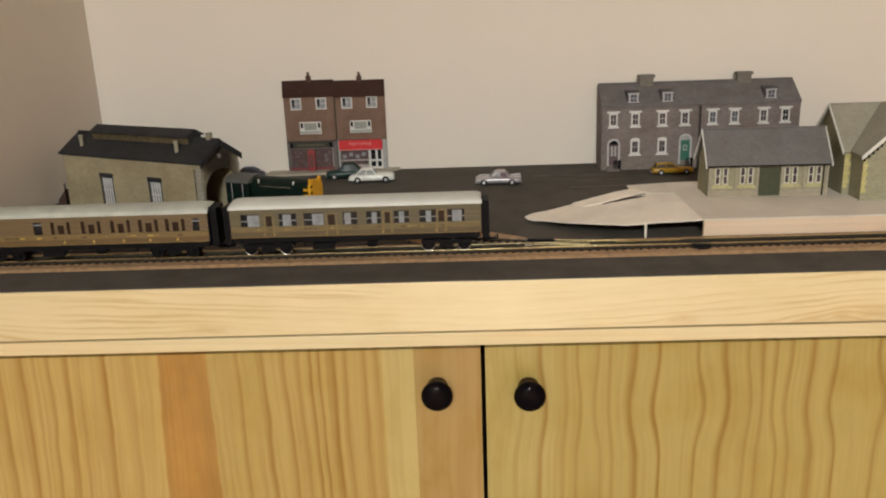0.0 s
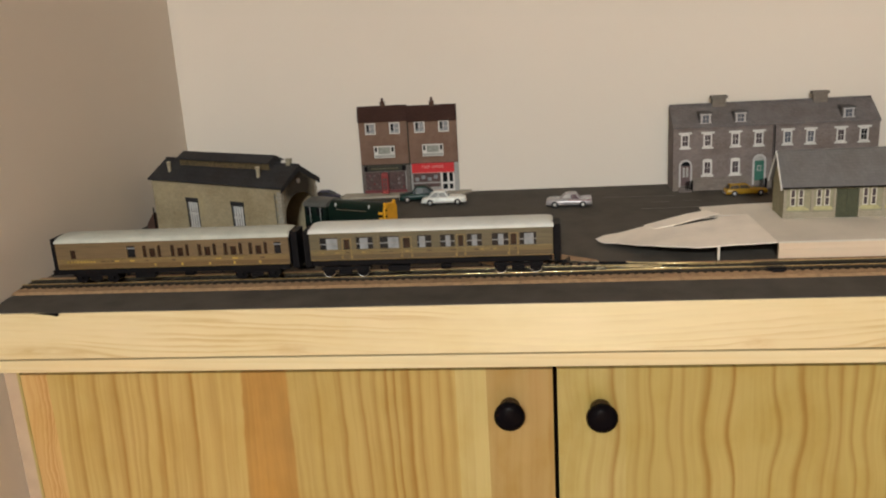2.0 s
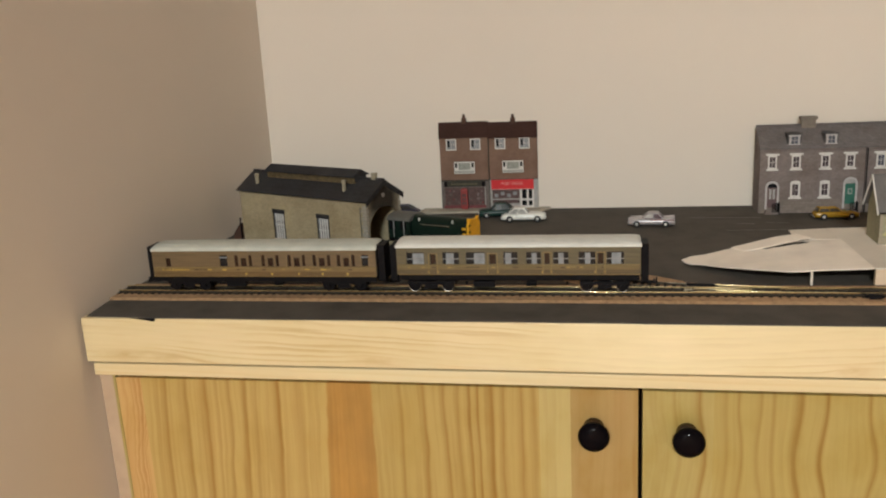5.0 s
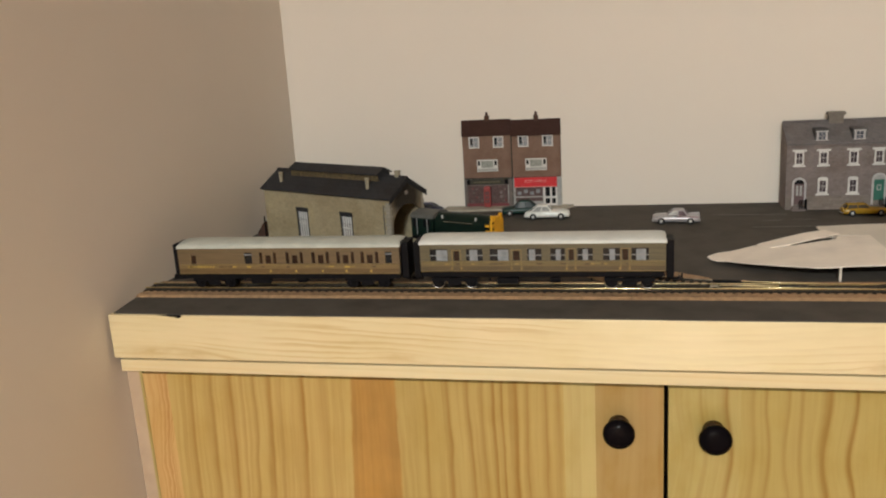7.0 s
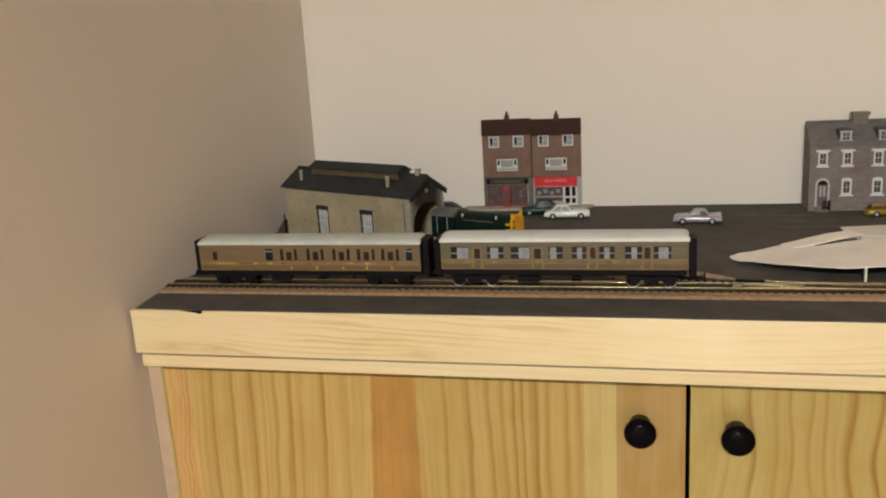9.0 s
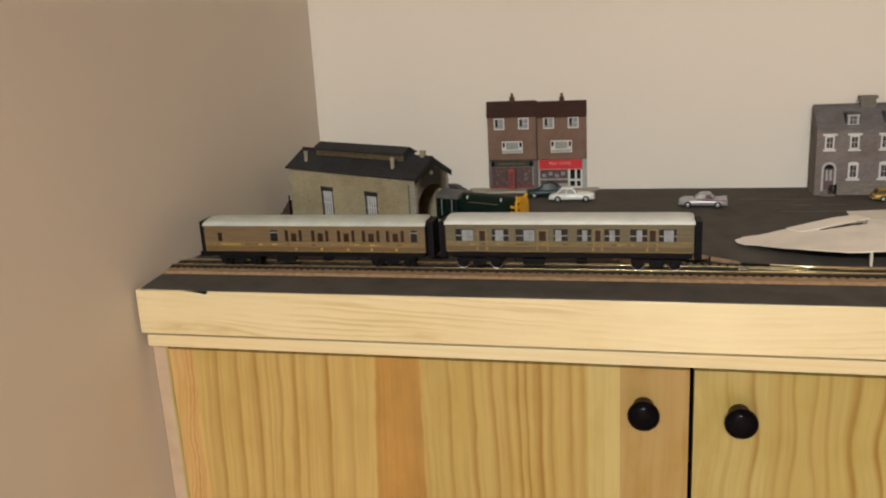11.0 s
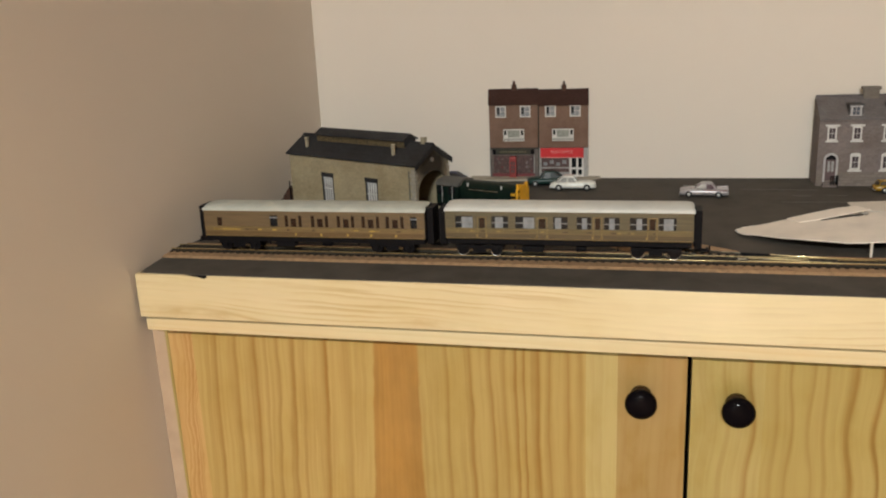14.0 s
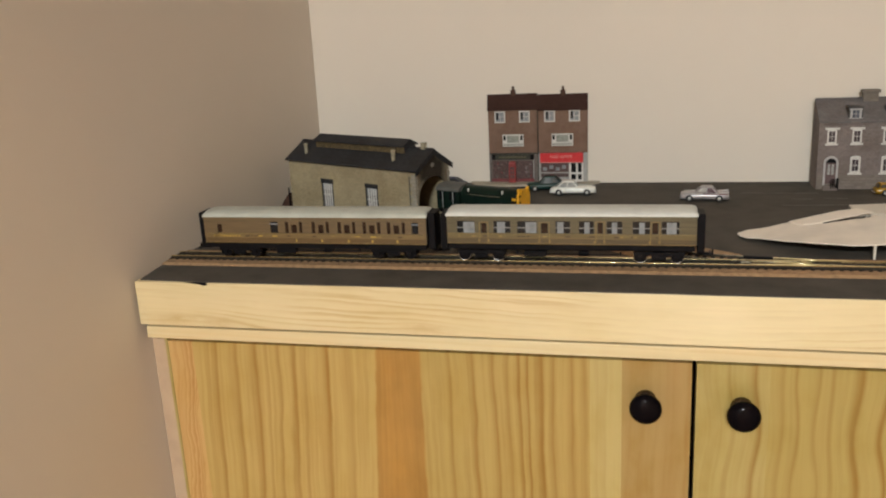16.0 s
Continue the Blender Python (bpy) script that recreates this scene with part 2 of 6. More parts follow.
def rail_pine(name, pale, late, knots):
    """The deep front rail: fine lines that run along it and sink to the right, parted by plain wood whose middle is
    painted brighter for a hot spot of light, over small amber knots (x, z, half length, half height).
    """
    m, nt, b = material(name, 0.40, 0.0, 0.45)
    vec = nt.nodes.new("ShaderNodeTexCoord").outputs["Object"]
    xyz = nt.nodes.new("ShaderNodeSeparateXYZ")
    nt.links.new(vec, xyz.inputs[0])
    x, z = xyz.outputs["X"], xyz.outputs["Z"]
    slow = calc(nt, "SUBTRACT", noise_at(nt, stretched(nt, vec, (7, 1, 20)), 1.0, 2), 0.5)
    fine_w = calc(nt, "SUBTRACT", noise_at(nt, stretched(nt, vec, (30, 1, 90)), 1.0, 2), 0.5)
    fall = calc(nt, "MULTIPLY", calc(nt, "ABSOLUTE", calc(nt, "SUBTRACT", x, 0.06)), -0.060)
    w = calc(nt, "ADD", calc(nt, "ADD", z, fall), calc(nt, "ADD", calc(nt, "MULTIPLY", slow, 0.012), calc(nt, "MULTIPLY", fine_w, 0.003)))
    amber = None
    for kx, kz, sx, sz in knots:
        near, wide = [], []
        for grow, out in ((1.0, near), (2.1, wide)):
            du, dv = calc(nt, "DIVIDE", calc(nt, "SUBTRACT", x, kx), sx * grow), calc(nt, "DIVIDE", calc(nt, "SUBTRACT", z, kz), sz * grow)
            out.append(calc(nt, "POWER", 2.718, calc(nt, "MULTIPLY", calc(nt, "ADD", calc(nt, "MULTIPLY", du, du), calc(nt, "MULTIPLY", dv, dv)), -1.0)))
        w = calc(nt, "SUBTRACT", w, calc(nt, "MULTIPLY", wide[0], sz * 0.9))
        amber = calc(nt, "ADD", amber, near[0]) if amber else near[0]
    ring = 0.0072
    drift = nt.nodes.new("ShaderNodeCombineXYZ")
    nt.links.new(calc(nt, "DIVIDE", w, ring * 1.8), drift.inputs[0])
    nt.links.new(calc(nt, "MULTIPLY", x, 2.0), drift.inputs[1])
    uneven = noise_at(nt, drift.outputs[0], 1.0, 2)
    v = calc(nt, "FRACT", calc(nt, "ADD", calc(nt, "DIVIDE", w, ring), calc(nt, "MULTIPLY", uneven, 2.2)))
    shade = ramp(nt, v, [(0.0, (0, 0, 0)), (0.45, (0, 0, 0)), (0.80, (0.75, 0.75, 0.75)), (0.90, (1, 1, 1)), (1.0, (0, 0, 0))])
    patch = ramp(nt, noise_at(nt, stretched(nt, vec, (9, 1, 34)), 1.0, 3), [(0.40, (0.06, 0.06, 0.06)), (0.62, (0.62, 0.62, 0.62))])
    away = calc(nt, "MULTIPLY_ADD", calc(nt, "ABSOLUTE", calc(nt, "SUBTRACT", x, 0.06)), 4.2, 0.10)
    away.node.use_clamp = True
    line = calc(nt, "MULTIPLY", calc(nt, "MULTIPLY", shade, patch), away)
    # middle brightened and ends dulled: the light's hot spot put into the colour
    lit_mid = mix(nt, away, tuple(p * k for p, k in zip(pale, (1.10, 1.12, 1.12))), tuple(p * k for p, k in zip(pale, (0.95, 0.92, 0.85))))
    col = mix(nt, line, lit_mid, late)
    stain = calc(nt, "MULTIPLY", amber, calc(nt, "MULTIPLY_ADD", noise_at(nt, stretched(nt, vec, (70, 20, 180)), 1.0, 3), 1.8, -0.25))
    stain.node.use_clamp = True
    col = mix(nt, calc(nt, "MULTIPLY", stain, 1.0), col, tuple(0.35 * p + 0.65 * q for p, q in zip(pale, late)))
    fibre = noise_at(nt, stretched(nt, vec, (14, 200, 420)), 1.0, 3)
    col = mix(nt, 0.14, col, ramp(nt, fibre, [(0.3, tuple(0.72 * p for p in pale)), (0.65, pale)]))
    blotch = noise_at(nt, stretched(nt, vec, (12, 8, 26)), 1.0, 4)
    tint = ramp(nt, blotch, [(0.30, (0.93, 0.90, 0.80)), (0.50, (1.0, 1.0, 1.0)), (0.70, (1.05, 1.03, 1.08))])
    col = mix(nt, 0.6, col, tint, "MULTIPLY")
    nt.links.new(col, b.inputs["Base Color"])
    nt.links.new(calc(nt, "MULTIPLY_ADD", fibre, 0.2, 0.32), b.inputs["Roughness"])
    bump(nt, b, fibre, 0.12, 0.0006)
    return m


def masonry(name, c1, c2, joint, w, h, rough=0.85, spread=0.5, dark_spot=None):
    """Small printed courses of brick or stone, w by h metres, with stains; the last argument (y, z, half width, half
    height) darkens a patch over an arch.
    """
    m, nt, b = material(name, rough, 0.0, 0.12)
    vec = nt.nodes.new("ShaderNodeTexCoord").outputs["Object"]
    xyz = nt.nodes.new("ShaderNodeSeparateXYZ")
    nt.links.new(vec, xyz.inputs[0])
    flat = nt.nodes.new("ShaderNodeCombineXYZ")
    nt.links.new(calc(nt, "ADD", xyz.outputs["X"], xyz.outputs["Y"]), flat.inputs[0])
    nt.links.new(xyz.outputs["Z"], flat.inputs[1])
    br = node(nt, "ShaderNodeTexBrick", Scale=1.0)
    br.inputs["Brick Width"].default_value, br.inputs["Row Height"].default_value = w, h
    br.inputs["Mortar Size"].default_value, br.inputs["Mortar Smooth"].default_value = h * 0.09, 0.4
    br.inputs["Color1"].default_value, br.inputs["Color2"].default_value, br.inputs["Mortar"].default_value = (*c1, 1), (*c2, 1), (*joint, 1)
    nt.links.new(flat.outputs[0], br.inputs["Vector"])
    big, small = noise_at(nt, vec, 60.0, 4), noise_at(nt, vec, 420.0, 3)
    broad = ramp(nt, noise_at(nt, vec, 24.0, 4), [(0.34, (0.78, 0.74, 0.68)), (0.56, (1.0, 1.0, 1.0)), (0.72, (1.10, 1.07, 1.0))])
    col = mix(nt, calc(nt, "MULTIPLY", big, spread), br.outputs["Color"], tuple(0.6 * v for v in c2))
    col = mix(nt, calc(nt, "MULTIPLY", small, spread), col, tuple(min(1, 1.35 * v) for v in c1))
    col = mix(nt, spread, col, broad, "MULTIPLY")
    if dark_spot:
        sy, sz = calc(nt, "DIVIDE", calc(nt, "SUBTRACT", xyz.outputs["Y"], dark_spot[0]), dark_spot[2]), calc(nt, "DIVIDE", calc(nt, "SUBTRACT", xyz.outputs["Z"], dark_spot[1]), dark_spot[3])
        away = calc(nt, "ADD", calc(nt, "MULTIPLY", sy, sy), calc(nt, "MULTIPLY", sz, sz))
        ragged = calc(nt, "ADD", away, calc(nt, "MULTIPLY_ADD", big, 1.2, -0.6))
        col = mix(nt, ramp(nt, ragged, [(0.35, (0.92, 0.92, 0.92)), (1.0, (0.15, 0.15, 0.15))]), col, (0.020, 0.016, 0.013))
    nt.links.new(col, b.inputs["Base Color"])
    bump(nt, b, small, 0.25, 0.0004)
    return m


def wall_paint(name, c):
    m, nt, b = material(name, 0.82, 0.0, 0.25)
    vec = nt.nodes.new("ShaderNodeTexCoord").outputs["Object"]
    big, small = noise_at(nt, vec, 2.2, 4), noise_at(nt, vec, 260.0, 3)
    col = ramp(nt, big, [(0.3, tuple(v * 0.955 for v in c)), (0.7, c)])
    nt.links.new(col, b.inputs["Base Color"])
    bump(nt, b, small, 0.16, 0.0006)
    return m


M_WALL = wall_paint("cream_wall_paint", (0.76, 0.70, 0.62))
# unseen walls, ceiling and floor: colours chosen to tune the bounced light
M_WALL_WARM = wall_paint("bounce_tint_wall_paint", (0.46, 0.33, 0.23))
M_CEIL = wall_paint("bounce_tone_ceiling_paint", (0.62, 0.60, 0.56))
M_FLOOR_TINT = plain("bounce_tint_floor", (0.33, 0.205, 0.128), 0.95, vary=0.2, scale=40, fine=500, relief=0.4, dist=0.003)
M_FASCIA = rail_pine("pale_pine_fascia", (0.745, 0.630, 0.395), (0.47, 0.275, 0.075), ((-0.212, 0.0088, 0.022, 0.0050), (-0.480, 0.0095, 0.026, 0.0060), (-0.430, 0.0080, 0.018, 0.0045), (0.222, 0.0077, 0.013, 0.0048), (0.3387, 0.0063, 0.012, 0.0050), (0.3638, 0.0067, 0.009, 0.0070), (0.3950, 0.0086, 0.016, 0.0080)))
M_STRIP = pine("pale_pine_strip", "x", 0.83, 0.05, 0.3, 0.1, 0.0075, (0.715, 0.605, 0.370), (0.61, 0.47, 0.24), 0.02, 0.003, 0.7, 0.2)
M_PLY = pine("board_edge", "x", 0.85, 0.05, 0.3, 0.0, 0.004, (0.55, 0.40, 0.22), (0.40, 0.26, 0.12))
PALE, LATE, HEART = (0.490, 0.343, 0.114), (0.285, 0.122, 0.012), (0.400, 0.205, 0.047)
STRIPED, STRIPED_LATE = (0.447, 0.320, 0.104), (0.265, 0.119, 0.013)
OVAL, OVAL_LATE = (0.412, 0.311, 0.099), (0.250, 0.122, 0.015)
OVAL_MID = 0.716
OVAL_BENDS = ((0.0995, -0.006, -0.006), (0.1190, -0.003, -0.002), (0.1320, -0.004, -0.004), (0.1449, 0.007, 0.003), (0.1587, 0.004, 0.0), (0.1779, 0.0067, 0.0045), (0.1999, 0.009, 0.0055), (0.2483, -0.009, -0.0095), (0.2705, -0.0058, -0.005), (0.2918, -0.0038, -0.0055), (0.3017, -0.0015, -0.0016), (0.3116, 0.0077, 0.001), (0.3237, 0.0068, 0.0028), (0.3441, 0.0078, 0.0018), (0.3652, 0.0105, 0.004), (0.4163, -0.006, -0.012), (0.4400, -0.004, -0.006))
M_STAVES = {
    "wavy": figured("pine_stave_wavy", -0.475, -0.245, ((-0.4560, 0.005, 0.34), (-0.4467, 0.006, 0.58), (-0.4234, 0.007, 0.54), (-0.4013, 0.008, 0.66), (-0.3895, 0.004, 0.42), (-0.3763, 0.005, 0.52), (-0.3585, 0.007, 0.64), (-0.3471, 0.004, 0.36), (-0.3228, 0.008, 0.66), (-0.2990, 0.010, 0.30)), PALE, LATE, 0.050, (-0.2736, -0.10), HEART, 0.0045, 0.40, 0.40),
    "striped": figured("pine_stave_striped", -0.250, -0.020, ((-0.1912, 0.005, 0.58), (-0.1672, 0.006, 0.62), (-0.1463, 0.006, 0.62), (-0.1325, 0.004, 0.48), (-0.1215, 0.004, 0.68), (-0.1133, 0.004, 0.76), (-0.1000, 0.008, 0.80), (-0.0888, 0.005, 0.56), (-0.0710, 0.007, 0.48), (-0.0590, 0.007, 0.40)), STRIPED, STRIPED_LATE, -0.012, (-0.40, -0.2195), HEART, 0.0045, 0.40, 0.40),
    "sapwood": figured("pine_stave_sapwood", -0.058, -0.022, ((-0.0480, 0.004, 0.22), (-0.0400, 0.005, 0.16)), (0.485, 0.382, 0.150), (0.330, 0.190, 0.050), -0.012, None, HEART, 0.004, 0.22, 0.4, 0.6),
    "pinkish": figured("pine_stave_pinkish", -0.026, 0.040, ((-0.006, 0.012, 0.12), (0.021, 0.012, 0.30), (0.034, 0.008, 0.35)), (0.388, 0.260, 0.094), (0.300, 0.160, 0.036), 0.010, None, HEART, 0.006, 0.42, 0.8, 1.0),
    "pale": figured("pine_stave_pale", 0.040, 0.108, ((0.0590, 0.010, 0.14), (0.0765, 0.004, 0.30), (0.0995, 0.006, 0.72)), (0.424, 0.331, 0.117), (0.268, 0.142, 0.024), 0.0, None, HEART, 0.002, 0.34, 0.5, 1.0, 0.0, OVAL_BENDS),
    "oval": figured("pine_stave_oval", 0.090, 0.320, ((0.1190, 0.0040, 0.40), (0.1320, 0.0040, 0.55), (0.1449, 0.0040, 0.50), (0.1587, 0.0040, 0.42), (0.1779, 0.0065, 0.74), (0.1999, 0.0050, 0.78), (0.2483, 0.0050, 0.62), (0.2705, 0.0060, 0.70), (0.2918, 0.0040, 0.50), (0.3017, 0.0035, 0.62)), OVAL, OVAL_LATE, 0.0, None, HEART, 0.0012, 0.30, 0.6, 0.7, 0.0, OVAL_BENDS),
    "oval_wide": figured("pine_stave_oval_wide", 0.290, 0.565, ((0.3116, 0.0035, 0.55), (0.3237, 0.0040, 0.45), (0.3441, 0.0070, 0.65), (0.3652, 0.0060, 0.62), (0.4163, 0.0060, 0.60), (0.4412, 0.006, 0.55), (0.4548, 0.006, 0.60), (0.4800, 0.008, 0.75), (0.5150, 0.008, 0.70)), OVAL, OVAL_LATE, 0.0, None, HEART, 0.0012, 0.30, 0.6, 0.7, 0.0, OVAL_BENDS),
    "curly": figured("pine_stave_curly", -0.505, -0.468, ((-0.4960, 0.004, 0.25), (-0.4880, 0.003, 0.40), (-0.4835, 0.003, 0.60), (-0.4785, 0.004, 0.75), (-0.4748, 0.002, 0.65), (-0.4720, 0.002, 0.45)), (0.575, 0.365, 0.140), (0.370, 0.160, 0.034), 0.045, None, HEART, 0.012, 0.35, 0.4, 0.5, 0.005),
}
# tan matched to the lit wall beside the cupboard
M_FILLER = plain("added_strip_tan", (0.49, 0.355, 0.24), 0.8, vary=0.06, scale=30, fine=400, relief=0.1)
# near black stands in for the shade inside the cupboard
M_DARK_GAP = plain("recess_shade", (0.03, 0.02, 0.015), 0.9)
M_SHEET = plain("charcoal_felt_sheet", (0.088, 0.078, 0.067), 0.9, spec=0.15, vary=0.13, scale=30, fine=600, relief=0.3, dist=0.0006)
M_CORK = plain("cork", (0.355, 0.222, 0.118), 0.9, vary=0.2, scale=160, fine=800, relief=0.4, dist=0.0006)
M_CARD = plain("grey_white_card", (0.67, 0.61, 0.525), 0.8, vary=0.05, scale=20, fine=600, relief=0.1)
M_CARD_PALE = plain("pale_card", (0.82, 0.745, 0.655), 0.8, vary=0.06, scale=24, fine=600, relief=0.1)
M_PLAT_FACE = pine("platform_edge_wood", "x", 0.86, 0.05, 0.2, 0.3, 0.006, (0.70, 0.57, 0.43), (0.64, 0.495, 0.35), 0.0, 0.002, 0.6, 0.2)
M_RAIL = plain("nickel_silver_rail", (0.86, 0.74, 0.41), 0.13, 1.0, vary=0.10, scale=60, fine=500, relief=0.03)
M_RAIL_FOOT = plain("oxidised_rail", (0.040, 0.034, 0.026), 0.5, 0.0, 0.3, vary=0.3, scale=80, fine=500, relief=0.03)
M_RAIL_DULL = plain("tarnished_rail", (0.24, 0.22, 0.165), 0.28, 1.0, vary=0.3, scale=60, fine=500, relief=0.03)
M_BLACK = plain("black_plastic", (0.007, 0.006, 0.007), 0.55, spec=0.10, vary=0.2, scale=200, relief=0.1)
# bed colour taken down to near black for the shade under the coaches
M_BED = plain("shade_dark_track_bed", (0.020, 0.017, 0.013), 0.8, vary=0.4, scale=220, relief=0.2)
M_SLEEPER = plain("black_brown_sleeper", (0.028, 0.021, 0.016), 0.75, spec=0.15, vary=0.2, scale=300, relief=0.2)
M_KNOB = plain("black_glazed_knob", (0.004, 0.003, 0.004), 0.08, spec=0.06, vary=0.1, scale=80, relief=0.0)
M_CHROME = plain("dark_chrome", (0.13, 0.11, 0.10), 0.16, 1.0, vary=0.05, relief=0.0)
M_STEEL = plain("bright_steel", (0.60, 0.59, 0.57), 0.22, 1.0, vary=0.05, relief=0.0)


def teak(name, c):
    m, nt, b = material(name, 0.42, 0.0, 0.5)
    vec = nt.nodes.new("ShaderNodeTexCoord").outputs["Object"]
    grain = noise_at(nt, stretched(nt, vec, (40, 300, 900)), 1.0, 4)
    panel = noise_at(nt, stretched(nt, vec, (60, 1, 60)), 1.0, 2)
    col = ramp(nt, grain, [(0.3, tuple(0.72 * v for v in c)), (0.7, tuple(1.2 * v for v in c))])
    col = mix(nt, calc(nt, "MULTIPLY", panel, 0.5), col, tuple(0.8 * v for v in c))
    nt.links.new(col, b.inputs["Base Color"])
    return m


M_TEAK = teak("varnished_teak", (0.152, 0.102, 0.050))
M_TEAK_OLIVE = teak("olive_brown_teak", (0.118, 0.097, 0.052))
M_TEAK_OLIVE_LOW = teak("olive_brown_teak_low_panel", (0.108, 0.075, 0.034))
M_TEAK_OLIVE_WAIST = teak("olive_golden_waist_panel", (0.160, 0.115, 0.046))
M_TEAK_LOW = teak("varnished_teak_low_panel", (0.138, 0.082, 0.030))
M_TEAK_WAIST = teak("golden_teak_waist_panel", (0.195, 0.128, 0.050))
M_LINE_DARK = plain("dark_brown_lining", (0.085, 0.050, 0.022), 0.5, vary=0.15, relief=0.0)
M_GOLD_DIM = plain("worn_gold_lining", (0.20, 0.145, 0.050), 0.45, vary=0.2, relief=0.0)
M_GOLD_BRIGHT = plain("bright_gold_transfer", (0.45, 0.30, 0.06), 0.4, vary=0.15, relief=0.0)
M_TRANSOM = plain("pale_window_bar", (0.27, 0.27, 0.265), 0.6, vary=0.1, relief=0.0)
M_COACH_ROOF_DULL = plain("greenish_grey_roof_paint", (0.43, 0.445, 0.395), 0.5, vary=0.08, scale=40, relief=0.05)
M_SCUFF = plain("pale_scuff", (0.20, 0.18, 0.165), 0.9, vary=0.3, scale=300, relief=0.0)
M_POINT_WEB = plain("grey_plastic_web", (0.12, 0.105, 0.075), 0.6, vary=0.35, scale=160, relief=0.2)
M_PANE_GREY = plain("grey_pane", (0.125, 0.118, 0.125), 0.4, vary=0.2, scale=200, relief=0.0)
M_POSTER = plain("faded_poster", (0.185, 0.150, 0.150), 0.6, vary=0.3, scale=300, relief=0.0)
M_PANE_GREEN = plain("green_grey_pane", (0.29, 0.305, 0.27), 0.35, vary=0.25, scale=300, relief=0.0)
M_PANE_BLUE = plain("blue_grey_pane", (0.25, 0.265, 0.285), 0.35, vary=0.2, scale=300, relief=0.0)
M_PANE_SLATE = plain("slate_blue_pane", (0.075, 0.085, 0.110), 0.3, vary=0.3, scale=300, relief=0.0)
M_PANE_MAUVE = plain("mauve_dark_pane", (0.055, 0.038, 0.045), 0.3, vary=0.3, scale=300, relief=0.0)
M_PLINTH = masonry("pale_rubble_plinth", (0.255, 0.220, 0.195), (0.165, 0.143, 0.130), (0.160, 0.140, 0.125), 0.0070, 0.0040)
M_DORMER = masonry("dark_dormer_slate", (0.112, 0.104, 0.106), (0.078, 0.073, 0.076), (0.07, 0.066, 0.067), 0.0040, 0.0026)
M_CHIMNEY = masonry("brown_grey_chimney_stone", (0.235, 0.208, 0.18), (0.165, 0.146, 0.128), (0.15, 0.135, 0.118), 0.0040, 0.0026)
M_FRAME_GREY = plain("grey_brown_frame", (0.135, 0.112, 0.100), 0.6, vary=0.2, relief=0.0)
M_HUB = plain("silver_hub_paint", (0.52, 0.52, 0.50), 0.35, 0.2, vary=0.05, relief=0.0)
M_SHED_GABLE = masonry("dark_centred_stone", (0.300, 0.258, 0.186), (0.215, 0.183, 0.132), (0.205, 0.172, 0.125), 0.0075, 0.0038, dark_spot=(0.0, 0.068, 0.029, 0.034))
M_PIPE = plain("grey_green_pipe", (0.10, 0.105, 0.095), 0.6, vary=0.2, relief=0.0)
M_GOLD = plain("gold_lining", (0.27, 0.185, 0.062), 0.4, 0.2, vary=0.15, relief=0.0)
M_COACH_ROOF = plain("grey_white_roof_paint", (0.55, 0.555, 0.52), 0.5, vary=0.05, scale=40, relief=0.05)
M_CURTAIN = plain("white_blind", (0.240, 0.255, 0.268), 0.7, vary=0.2, scale=120, relief=0.05)
M_WINDOW_DARK = plain("dark_glazing", (0.014, 0.014, 0.016), 0.15, spec=0.25, vary=0.2, relief=0.0)
M_DOOR_GLASS = plain("brown_glazing", (0.034, 0.018, 0.012), 0.2, spec=0.2, vary=0.2, relief=0.0)
M_LOCO_GREEN = plain("dark_green_enamel", (0.0038, 0.0125, 0.0085), 0.40, spec=0.22, vary=0.15, relief=0.05)
M_LOCO_GREY = plain("grey_cab_roof", (0.110, 0.107, 0.098), 0.5, spec=0.2, vary=0.1, relief=0.05)
M_YELLOW = plain("warning_yellow", (0.72, 0.36, 0.015), 0.5, vary=0.08, relief=0.0)
M_WHITE = plain("white_paint", (0.64, 0.63, 0.60), 0.55, vary=0.06, relief=0.05)
M_DULL_WHITE = plain("dull_white_stone", (0.46, 0.445, 0.44), 0.7, vary=0.1, scale=300, relief=0.05)
M_GREYWHITE = plain("light_grey_print", (0.36, 0.36, 0.345), 0.6, vary=0.15, scale=300, relief=0.0)
M_BRICK = masonry("brown_brick", (0.212, 0.135, 0.101), (0.163, 0.103, 0.078), (0.188, 0.132, 0.102), 0.0030, 0.0012, spread=0.8)
M_TILE = masonry("dark_brown_roof_tile", (0.062, 0.031, 0.025), (0.044, 0.023, 0.019), (0.030, 0.017, 0.014), 0.0035, 0.0022)
M_STONE = masonry("grey_stone", (0.240, 0.202, 0.190), (0.128, 0.111, 0.110), (0.158, 0.137, 0.130), 0.0052, 0.0028, spread=0.8)
M_SLATE = masonry("grey_slate", (0.178, 0.164, 0.164), (0.108, 0.102, 0.107), (0.105, 0.10, 0.10), 0.0046, 0.0030, spread=0.75)
M_SLATE_DARK = masonry("blue_black_slate", (0.036, 0.036, 0.038), (0.018, 0.018, 0.022), (0.010, 0.010, 0.012), 0.0060, 0.0040, 0.6, spread=0.9)
M_SHED_STONE = masonry("buff_stone", (0.352, 0.298, 0.192), (0.266, 0.222, 0.142), (0.264, 0.218, 0.146), 0.0075, 0.0038, spread=0.75)
M_QUOIN = masonry("grey_quoin_stone", (0.36, 0.335, 0.28), (0.27, 0.25, 0.205), (0.20, 0.18, 0.15), 0.0060, 0.0045)
M_STATION_STONE = masonry("green_grey_stone", (0.345, 0.328, 0.228), (0.262, 0.250, 0.174), (0.225, 0.212, 0.15), 0.0050, 0.0026)
